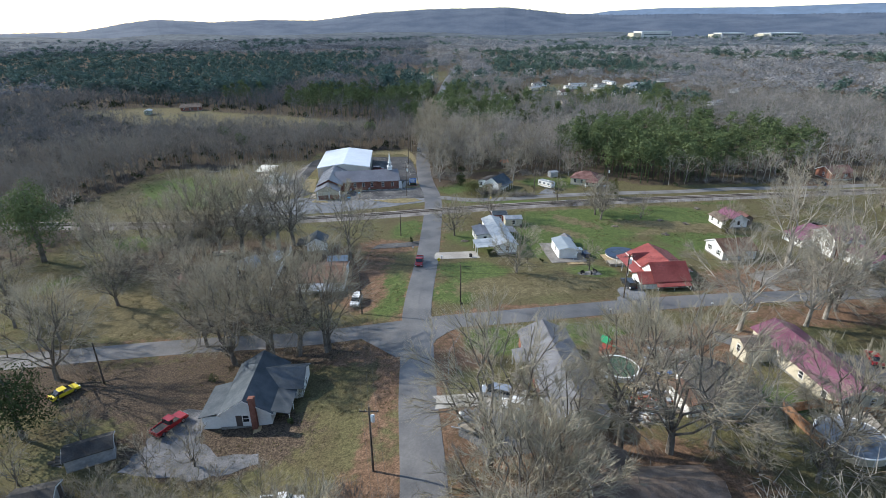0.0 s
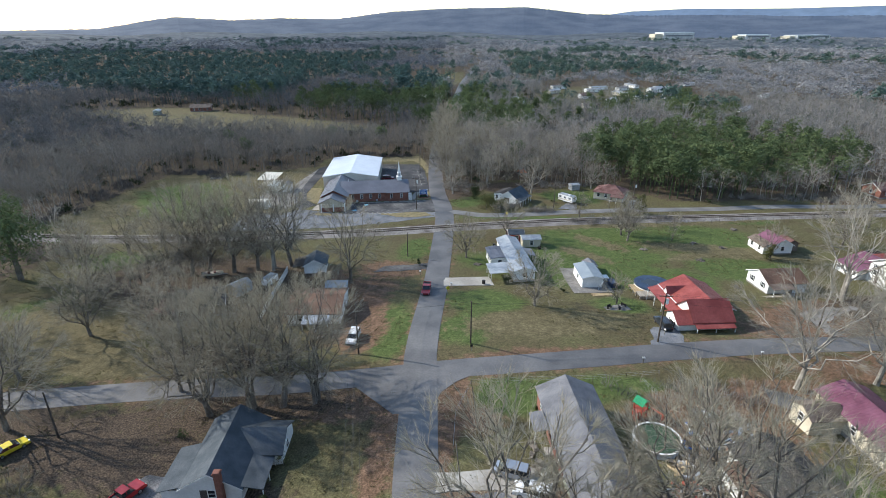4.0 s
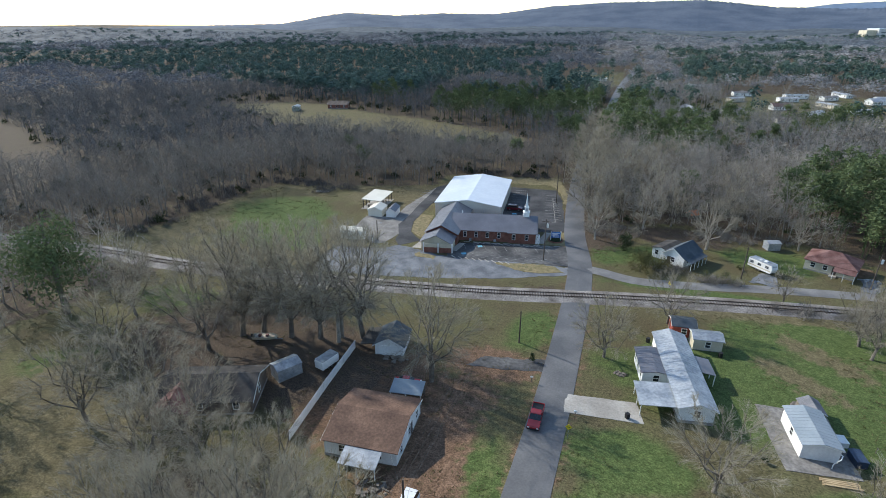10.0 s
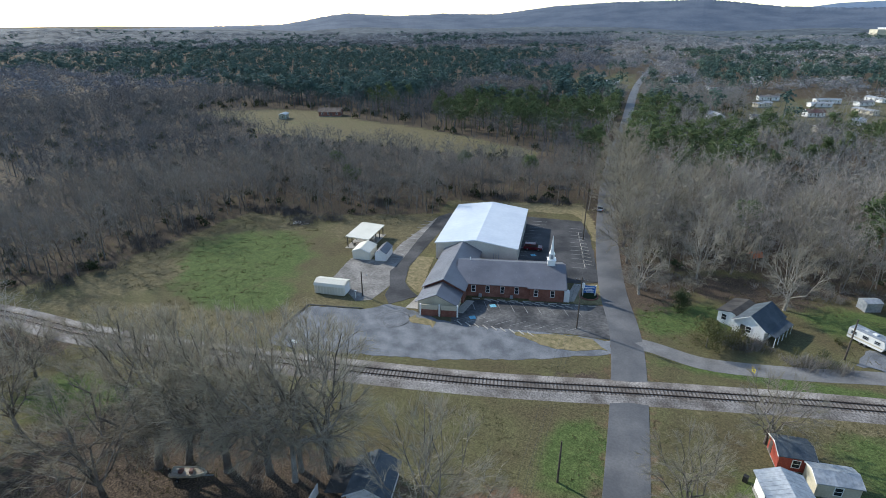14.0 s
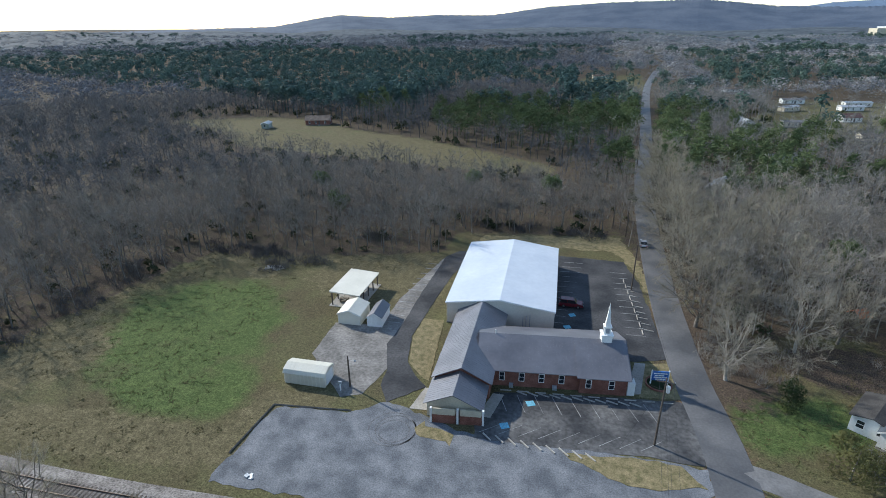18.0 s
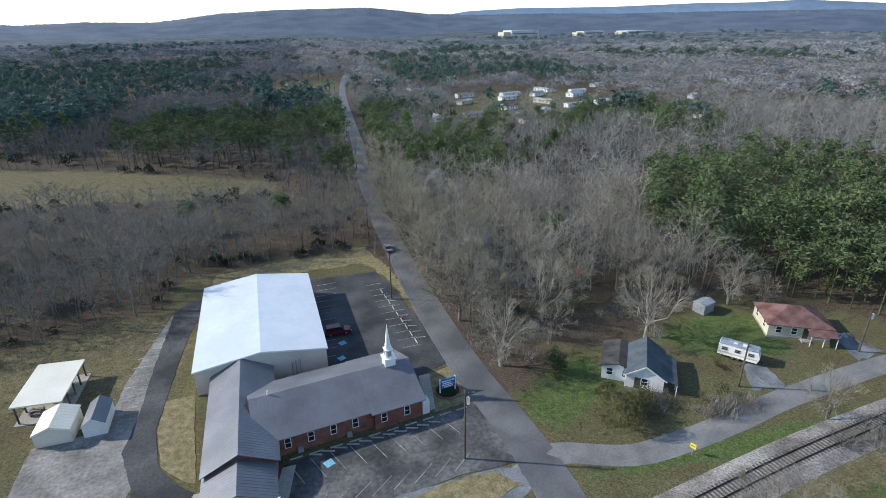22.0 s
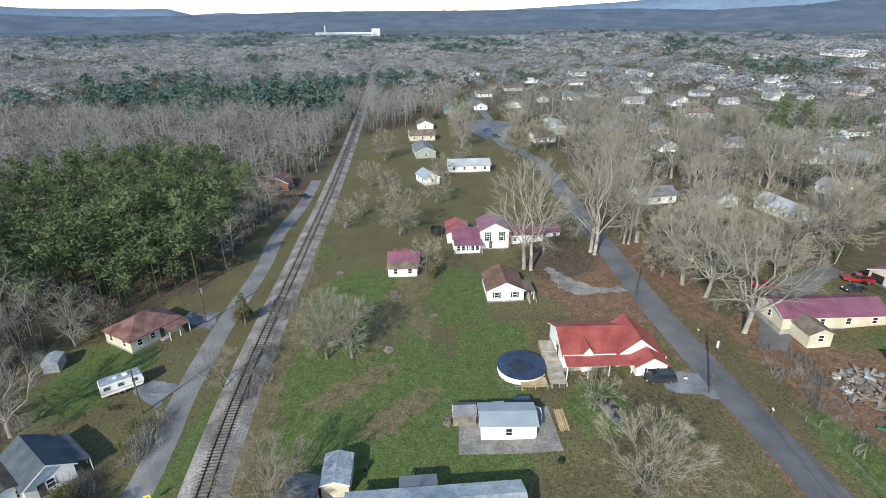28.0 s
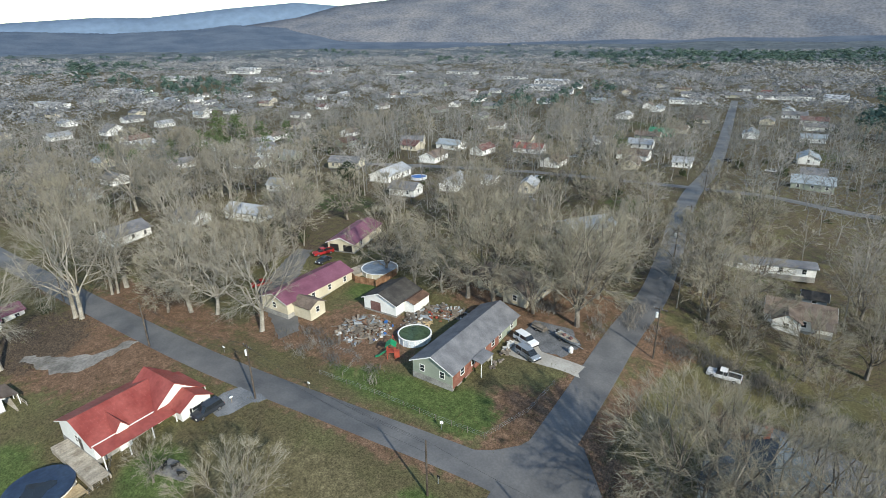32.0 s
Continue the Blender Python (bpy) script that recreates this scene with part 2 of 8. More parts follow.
RED_PAINT = mat("red_car_paint", (0.27, 0.018, 0.02), (0.34, 0.03, 0.03), 0.5, 3.0, 0.25, 0.0, spec=0.6, fine=0.04)
WHITE_PAINT = mat("white_car_paint", (0.66, 0.67, 0.68), (0.75, 0.75, 0.75), 0.5, 3.0, 0.25, 0.0, spec=0.6, fine=0.03)
SILVER_PAINT = mat("silver_car_paint", (0.33, 0.36, 0.40), (0.42, 0.45, 0.49), 0.5, 3.0, 0.25, 0.0, 0.5, 0.6, fine=0.03)
DARK_PAINT = mat("dark_car_paint", (0.02, 0.024, 0.03), (0.04, 0.045, 0.055), 0.5, 3.0, 0.25, 0.0, spec=0.6, fine=0.03)
MAROON_PAINT = mat("maroon_car_paint", (0.10, 0.012, 0.018), (0.14, 0.02, 0.028), 0.5, 3.0, 0.25, 0.0, spec=0.6, fine=0.03)
YELLOW_PAINT = mat("yellow_paint", (0.62, 0.48, 0.03), (0.72, 0.58, 0.05), 0.5, 3.0, 0.4, 0.0, fine=0.05)
POOL_COVER = mat("navy_pool_cover", (0.012, 0.022, 0.05), (0.03, 0.05, 0.09), 0.6, 2.0, 0.35, 0.2, spec=0.5)
POOL_GREEN = mat("stagnant_green_water", (0.035, 0.06, 0.03), (0.055, 0.085, 0.04), 0.5, 2.0, 0.12, 0.02, spec=0.5)
POOL_GREY = mat("grey_pool_cover", (0.10, 0.12, 0.15), (0.20, 0.22, 0.25), 0.6, 2.0, 0.3, 0.2, spec=0.5)
POOL_WALL = mat("pale_blue_pool_wall", (0.42, 0.48, 0.54), (0.58, 0.62, 0.66), 1.5, 5.0, 0.5, 0.1)
BLACK = mat("black_plastic", (0.012, 0.012, 0.013), (0.03, 0.03, 0.03), 1, 6, 0.6, 0)
BLUE_PLASTIC = mat("blue_plastic", (0.02, 0.10, 0.32), (0.04, 0.15, 0.42), 1, 6, 0.5, 0)
GREEN_PLASTIC = mat("green_plastic", (0.01, 0.20, 0.09), (0.02, 0.28, 0.12), 1, 6, 0.4, 0)
RED_PLASTIC = mat("red_stained_timber", (0.26, 0.05, 0.035), (0.36, 0.08, 0.05), 1, 6, 0.6, 0.1)
ORANGE = mat("orange_tarp", (0.50, 0.13, 0.05), (0.60, 0.18, 0.08), 1, 4, 0.6, 0.2)
STRAW = mat("dead_straw", (0.13, 0.115, 0.055), (0.25, 0.20, 0.11), 1.0, 5.0, 0.95, 0.5, fine=0.3)
LINE_PAINT = mat("faded_white_line_paint", (0.12, 0.12, 0.12), (0.34, 0.34, 0.33), 0.5, 4.0, 0.8, 0.0)
DULL_WHITE = mat("weathered_pale_siding", (0.42, 0.42, 0.405), (0.60, 0.59, 0.57), 0.15, 3.0, 0.7, 0.1, fine=0.12)
PALE_ROOF = mat("dull_pale_metal_roofing", (0.27, 0.29, 0.315), (0.42, 0.435, 0.45), 0.15, 2.0, 0.6, 0.1, fine=0.12)
BLUE_LINE = mat("blue_parking_paint", (0.12, 0.36, 0.48), (0.2, 0.45, 0.56), 1.0, 5.0, 0.8, 0.0)


# ---- mesh helpers ----
class Shape:
    """Collects vertices and faces of one mesh."""

    def __init__(self):
        self.v, self.f = [], []

    def add(self, verts, faces):
        k = len(self.v)
        self.v.extend([tuple(p) for p in verts])
        self.f.extend([tuple(i + k for i in q) for q in faces])
        return self

    def box(self, x0, x1, y0, y1, z0, z1):
        return self.add([(x0, y0, z0), (x1, y0, z0), (x1, y1, z0), (x0, y1, z0), (x0, y0, z1), (x1, y0, z1), (x1, y1, z1), (x0, y1, z1)],
                        [(0, 3, 2, 1), (4, 5, 6, 7), (0, 1, 5, 4), (1, 2, 6, 5), (2, 3, 7, 6), (3, 0, 4, 7)])

    def extrude(self, poly, a, b, axis):
        """A closed prism: poly of 2D points across the axis, from a to b along it."""
        n = len(poly)

        def at(p, w):
            return (w, p[0], p[1]) if axis == "x" else (p[0], w, p[1]) if axis == "y" else (p[0], p[1], w)
        vs = [at(p, a) for p in poly] + [at(p, b) for p in poly]
        fs = [tuple(range(n)), tuple(range(2 * n - 1, n - 1, -1))]
        fs += [(i, i + n, (i + 1) % n + n, (i + 1) % n) for i in range(n)]
        return self.add(vs, fs)

    def tube(self, pts, radii, sides=6, cap=True):
        k = len(self.v)
        prev = None
        for i, p in enumerate(pts):
            p = Vector(p)
            d = Vector(pts[min(i + 1, len(pts) - 1)]) - Vector(pts[max(i - 1, 0)])
            d = d.normalized() if d.length > 1e-6 else Vector((0, 0, 1))
            u = d.cross(Vector((0.31, 0.95, 0.05))).normalized()
            w = d.cross(u)
            for s in range(sides):
                a = 2 * math.pi * s / sides
                self.v.append(tuple(p + (u * math.cos(a) + w * math.sin(a)) * radii[i]))
        for i in range(len(pts) - 1):
            for s in range(sides):
                a, b = k + i * sides + s, k + i * sides + (s + 1) % sides
                self.f.append((a, b, b + sides, a + sides))
        if cap:
            self.f.append(tuple(k + s for s in reversed(range(sides))))
            self.f.append(tuple(k + (len(pts) - 1) * sides + s for s in range(sides)))
        return self

    def ring(self, cx, cy, r0, r1, z0, z1, n=32):
        vs, fs = [], []
        for i in range(n):
            a = 2 * math.pi * i / n
            c, s = math.cos(a), math.sin(a)
            vs += [(cx + r0 * c, cy + r0 * s, z0), (cx + r1 * c, cy + r1 * s, z0), (cx + r1 * c, cy + r1 * s, z1), (cx + r0 * c, cy + r0 * s, z1)]
        for i in range(n):
            a, b = i * 4, (i + 1) % n * 4
            for j in range(4):
                fs.append((a + j, b + j, b + (j + 1) % 4, a + (j + 1) % 4))
        return self.add(vs, fs)

    def disc(self, cx, cy, r, z0, z1, n=32):
        return self.extrude([(cx + r * math.cos(2 * math.pi * i / n), cy + r * math.sin(2 * math.pi * i / n)) for i in range(n)], z0, z1, "z")

    def mesh(self, name, material):
        me = bpy.data.meshes.new(name)
        me.from_pydata(self.v, [], self.f)
        bm = bmesh.new()
        bm.from_mesh(me)
        bmesh.ops.recalc_face_normals(bm, faces=bm.faces)
        bm.to_mesh(me)
        bm.free()
        me.materials.append(material)
        return me


def part(name, shape, material, parent=None, label=""):
    me = shape if isinstance(shape, bpy.types.Mesh) else shape.mesh(name, material)
    ob = new(name, me)
    if parent:
        ob.parent = parent
    return tagged(ob, label)


def thing(name, label, category, x=0.0, y=0.0, rot=0.0, z=None, group="", kind=""):
    ob = new(name)
    ob.empty_display_size = 0.3
    ob.matrix_basis = pose(x, y, gz(x, y) if z is None else z, 0, 0, rot)
    return tagged(ob, label, category, group, kind)


def big_mesh(name, verts, faces, material, tint=None):
    """A mesh from arrays of vertices and triangles or quads."""
    me = bpy.data.meshes.new(name)
    k = faces.shape[1]
    me.vertices.add(len(verts))
    me.vertices.foreach_set("co", verts.astype(np.float32).ravel())
    me.loops.add(faces.size)
    me.loops.foreach_set("vertex_index", faces.astype(np.int32).ravel())
    me.polygons.add(len(faces))
    me.polygons.foreach_set("loop_start", np.arange(0, faces.size, k, dtype=np.int32))
    me.polygons.foreach_set("loop_total", np.full(len(faces), k, dtype=np.int32))
    me.materials.append(material)
    if tint is not None:
        at = me.attributes.new("tint", 'FLOAT', 'POINT')
        at.data.foreach_set("value", tint.astype(np.float32))
    me.update(calc_edges=True)
    return me


def smooth_line(pts, step=2.0):
    """Points along a smooth curve through the given ones."""
    p = [Vector((*q, 0)) for q in pts]
    p = [p[0] * 2 - p[1]] + p + [p[-1] * 2 - p[-2]]
    out = []
    for i in range(1, len(p) - 2):
        n = max(1, int((p[i + 1] - p[i]).length / step))
        for k in range(n):
            t = k / n
            out.append(0.5 * ((2 * p[i]) + (p[i + 1] - p[i - 1]) * t + (2 * p[i - 1] - 5 * p[i] + 4 * p[i + 1] - p[i + 2]) * t * t + (3 * p[i] - p[i - 1] - 3 * p[i + 1] + p[i + 2]) * t ** 3))
    out.append(p[-2])
    return [(q.x, q.y) for q in out]


def ribbon(line, profile, close=False):
    """A strip along a line: profile gives (offset across, height above the ground)."""
    s = Shape()
    n = len(profile)
    rows = []
    for i, (x, y) in enumerate(line):
        x0, y0 = line[max(i - 1, 0)]
        x1, y1 = line[min(i + 1, len(line) - 1)]
        l = math.hypot(x1 - x0, y1 - y0) or 1
        nx, ny = (y1 - y0) / l, -(x1 - x0) / l
        rows += [(x + nx * o, y + ny * o, gz(x + nx * o, y + ny * o) + h) for o, h in profile]
    fs = []
    for i in range(len(line) - 1):
        for j in range(n - 1):
            fs.append((i * n + j, i * n + j + 1, (i + 1) * n + j + 1, (i + 1) * n + j))
        if close:
            fs.append((i * n + n - 1, i * n, (i + 1) * n, (i + 1) * n + n - 1))
    s.add(rows, fs)
    return s


def patch(poly, h, material, name, label, category, jag=0.0, kind="structure"):
    """A paved or bare area: a slab over the ground with a slightly uneven edge."""
    rnd = random.Random(len(poly) * 7 + int(abs(poly[0][0]) * 10))
    pts = []
    n = len(poly)
    for i in range(n):
        (x0, y0), (x1, y1) = poly[i], poly[(i + 1) % n]
        k = max(1, int(math.hypot(x1 - x0, y1 - y0) / (1.2 if jag else 4)))
        for q in range(k):
            t = q / k
            pts.append((x0 + (x1 - x0) * t + rnd.uniform(-jag, jag), y0 + (y1 - y0) * t + rnd.uniform(-jag, jag)))
    bm = bmesh.new()
    top = [bm.verts.new((x, y, gz(x, y) + h)) for x, y in pts]
    low = [bm.verts.new((x, y, gz(x, y) - 0.25)) for x, y in pts]
    bm.faces.new(top)
    for i in range(len(pts)):
        bm.faces.new((low[i], low[(i + 1) % len(pts)], top[(i + 1) % len(pts)], top[i]))
    bmesh.ops.triangulate(bm, faces=[f for f in bm.faces if len(f.verts) > 4])
    bmesh.ops.recalc_face_normals(bm, faces=bm.faces)
    me = bpy.data.meshes.new(name)
    bm.to_mesh(me)
    bm.free()
    me.materials.append(material)
    return tagged(new(name, me), label, category, "", kind)


# ---- lines of the plan ----
MAIN_ROAD = smooth_line([(95, -520), (39, -247), (24, -150), (12, -95), (6.3, -67), (4.6, -46), (2.4, -27), (0.6, -4), (0, 6), (0.3, 40), (0, 75), (-1.3, 94), (-4.7, 113), (-7.4, 138), (-9.3, 165), (-10.9, 204), (-11.2, 262), (-9.4, 318), (-7.5, 500), (-1, 640), (20, 900)])
CROSS_ROAD = smooth_line([(-330, -70), (-140, -28), (-69, -12.8), (-34, -6.6), (0.4, -3.4), (27, 1.4), (45, 5), (62, 8), (81, 10.4), (110, 13.4), (154, 17.5), (179, 19.5), (212, 24), (250, 38), (306, 42), (420, 60)])
RAIL_LINE = smooth_line([(-420, 30), (-240, 48), (-137, 58.2), (-102.5, 59), (-72, 62), (-26.6, 69.2), (9.5, 77.8), (45.4, 85.2), (104.7, 93.7), (164, 102.2), (261, 117.7), (500, 158), (760, 205)])
SIDE_ROAD = smooth_line([(-1, 91.5), (3.7, 91), (11.7, 88.6), (19.3, 89.1), (30.1, 91.1), (41.7, 93.9), (63.8, 97.5), (92, 100.6), (114.1, 104.7), (142.6, 106.7), (172, 111)])
STREET_TWO = smooth_line([(170, -112), (102, -145), (74.7, -154.5), (42.6, -163), (26, -167), (-30, -180), (-90, -192)])


def near_line(x, y, line, d):
    a = np.asarray(line[::2])
    return bool((((a[:, 0] - x) ** 2 + (a[:, 1] - y) ** 2) < d * d).any())


# ---- the ground ----
def inside(poly, x, y):
    x, y = np.asarray(x, float), np.asarray(y, float)
    c = np.zeros(x.shape, bool)
    n = len(poly)
    for i in range(n):
        (x0, y0), (x1, y1) = poly[i], poly[(i + 1) % n]
        if y0 == y1:
            continue
        c ^= ((y0 > y) != (y1 > y)) & (x < (x1 - x0) * (y - y0) / (y1 - y0) + x0)
    return c


def blob(x, y, cx, cy, rx, ry, rot=0.0):
    a = radians(rot)
    u = ((x - cx) * math.cos(a) + (y - cy) * math.sin(a)) / rx
    v = (-(x - cx) * math.sin(a) + (y - cy) * math.cos(a)) / ry
    return 1 - sst(0.55, 1.15, np.sqrt(u * u + v * v))


FIELD = [(-142, 62), (-126, 80), (-119, 130), (-91, 137), (-61, 149), (-60, 164), (-17, 175), (-6, 120), (-3, 80), (-27, 71), (-72, 63.5), (-103, 60.5)]
FARM = [(-285, 292), (-222, 266), (-200, 243), (-150, 240), (-62, 231), (-46, 234), (-44, 246), (-60, 256), (-118, 285), (-160, 296), (-208, 320), (-246, 318)]
LOTS = [(-96, -40), (-110, 20), (-100, 58), (-27, 68), (45, 84), (105, 92), (170, 101), (255, 112), (320, 75), (315, 28), (210, 12), (165, 8), (118, 2), (96, -8), (88, -36), (60, -60), (25, -64), (2, -62), (-12, -58), (-30, -62), (-70, -62)]
NORTH_LOTS = [(2, 92), (-3, 116), (6, 128), (26, 134), (40, 124), (56, 128), (68, 119), (82, 108), (120, 112), (160, 116), (160, 104), (60, 94)]
TRAILER_PARK = [(30, 345), (60, 330), (130, 345), (200, 325), (225, 360), (200, 430), (190, 500), (90, 500), (60, 420)]
FAR_YARD = [(-5, 520), (-60, 440), (-70, 640), (-10, 660)]
CORRIDOR = [(-3, 60), (45, 80), (105, 88), (170, 98), (255, 108), (255, 118), (160, 108), (60, 99), (2, 96), (-8, 92)]
PLANTATION = [(52, 146), (66, 126), (81, 109), (118, 116), (150, 127), (178, 152), (172, 192), (120, 212), (98, 214), (70, 185)]


def noise_grid(x, y, size, seed):
    """Smooth value noise from 0 to 1."""
    r = np.random.RandomState(seed).rand(256, 256)
    u, v = x / size + 500.3, y / size + 500.7
    i, j = np.floor(u).astype(int), np.floor(v).astype(int)
    fu, fv = u - i, v - j
    fu, fv = fu * fu * (3 - 2 * fu), fv * fv * (3 - 2 * fv)
    a = r[i % 256, j % 256] * (1 - fu) + r[(i + 1) % 256, j % 256] * fu
    b = r[i % 256, (j + 1) % 256] * (1 - fu) + r[(i + 1) % 256, (j + 1) % 256] * fu
    return a * (1 - fv) + b * fv


def zones(x, y):
    """Weights of lush grass, bare red-brown earth, leaf litter and straw-coloured grass."""
    lush = np.zeros(x.shape)
    dirt = np.zeros(x.shape)
    litter = np.zeros(x.shape)
    tan = np.zeros(x.shape)
    for c in ((-97, 100, 21, 22, 20), (-86, 84, 17, 10), (-7, 58, 6, 9), (-6, 12, 5, 14), (9, 12, 7, 8), (12, 26, 12, 8), (42, 26, 8, 6), (30, 52, 26, 16), (48, 70, 22, 14), (74, 72, 22, 13), (80, 50, 18, 9), (62, 42, 10, 8), (50, 44, 14, 10),
              (14, 106, 6, 7), (46, 112, 14, 10), (6, 104, 6, 10), (16, -10, 7, 6), (28, -8, 14, 4), (36, -6, 10, 3), (50, 55, 14, 10), (-86, 44, 12, 8), (-84, 18, 10, 7), (150, -75, 12, 8), (120, -70, 18, 12), (38, -128, 8, 10), (-8, -100, 6, 8), (-3, -280, 8, 20), (92, 88, 20, 3), (58, -28, 5, 5), (30, 86.5, 30, 2.5), (110, -330, 22, 14)):
        lush = np.maximum(lush, blob(x, y, *c))
    for c in ((-30, 30, 15, 17), (-15, 34, 8, 5), (-17, 22, 9, 17), (-13, 12, 6, 10), (-12, 44, 10, 6), (22, 3, 14, 2.2, 6), (88, 24, 24, 10, 8), (44, -12, 14, 7, 20), (60, -8, 12, 7), (46, -16, 14, 12), (7, -12, 3.5, 12), (10, -17, 5, 4), (14, -36, 16, 8), (96, 12, 16, 10), (75, 16, 14, 8), (30, -46, 22, 12), (18, -52, 14, 10), (5, -30, 3, 26, 5), (-10, -12, 14, 5),  (-3, -20, 2.5, 30, -3), (150, 112, 22, 6), (66, 112, 4, 3), (96, 66, 6, 3), (0, -48, 9, 9), (90, 3, 30, 6, 6), (-10, 300, 12, 14), (5, 320, 14, 16)):
        dirt = np.maximum(dirt, blob(x, y, *c))
    for c in ((-52, 38, 24, 13), (-44, -22, 20, 10), (-28, -34, 18, 9), (-56, 34, 34, 18), (-28, -12, 24, 6, 8), (-40, 2, 12, 6), (-70, -20, 22, 10), (0, 122, 12, 20, 10), (24, 122, 16, 9), (100, 26, 14, 12)):
        litter = np.maximum(litter, blob(x, y, *c))
    for c in ((-110, 131, 26, 5, 12), (-124, 100, 6, 30, 12), (-90, 70, 40, 5, 8), (-72, 14, 20, 14), (-60, 0, 22, 6), (-40, 168, 26, 8, 12), (-98, 125, 6, 4), (80, 62, 30, 5, -10), (24, 15, 20, 7, 10), (46, 66, 11, 3, -40), (40, 57, 10, 3, -40), (70, 58, 10, 2, 20), (-70, 130, 20, 14), (-82, 140, 26, 8, 12), (-116, 82, 14, 12, 20), (-64, 80, 8, 12), (-20, 98, 3, 8), (280, 55, 30, 14), (60, 83, 60, 3, 9)):
        tan = np.maximum(tan, blob(x, y, *c))
    farm = inside(FARM, x, y)
    tan = np.maximum(tan, farm * (0.55 + 0.4 * noise_grid(x, y, 30, 9)))
    lush = np.maximum(lush, farm * 0.25)
    near = (np.abs(x) < 130) & (y > -110) & (y < 230)
    if near.any():
        verge = np.full(x.shape, 99.0)
        pts = np.array([p for ln in (MAIN_ROAD, CROSS_ROAD) for p in ln if abs(p[0]) < 140 and -115 < p[1] < 235])
        ix = np.nonzero(near)[0]
        for b in range(0, len(ix), 4000):
            k = ix[b:b + 4000]
            verge[k] = np.hypot(x[k, None] - pts[None, :, 0], y[k, None] - pts[None, :, 1]).min(1)
        dirt = np.maximum(dirt, 0.5 * (1 - sst(3.0, 5.0, verge)))
    cleared = inside(CORRIDOR, x, y) | inside(FIELD, x, y) | inside(LOTS, x, y) | inside(NORTH_LOTS, x, y) | farm | inside(TRAILER_PARK, x, y) | inside(FAR_YARD, x, y)
    town = ((x > -40) & (y < -40)) | ((x > 95) & (y < 90))
    litter = np.maximum(litter, np.where(cleared, 0.0, np.where(town, 0.5, 0.74)))
    return lush, dirt, litter, tan


def axis(lo, hi, step, far):
    a = list(np.arange(lo, hi + 0.01, step))
    d, left = step, lo
    while left > -far:
        d *= 1.09
        left -= d
        a.insert(0, left)
    d, right = step, hi
    while right < far:
        d *= 1.09
        right += d
        a.append(right)
    return np.array(a)


def hills(x, y):
    """The land's long swells, far from the houses."""
    r = np.hypot(x + 20, y - 40)
    return sst(500, 2200, r) * (noise_grid(x, y, 420, 3) * 34 - 14) * (1 - 0.5 * sst(2500, 4000, r))


gx, gy = axis(-160, 240, 2.0, 4700), axis(-150, 260, 2.0, 4700)
XX, YY = np.meshgrid(gx, gy, indexing="ij")
ZZ = gz_array(XX, YY) + hills(XX, YY)
nx, ny = len(gx), len(gy)
idx = np.arange(nx * ny).reshape(nx, ny)
quads = np.stack([idx[:-1, :-1], idx[1:, :-1], idx[1:, 1:], idx[:-1, 1:]], -1).reshape(-1, 4)
GROUND = bpy.data.materials.new("grass_earth_and_leaf_litter")


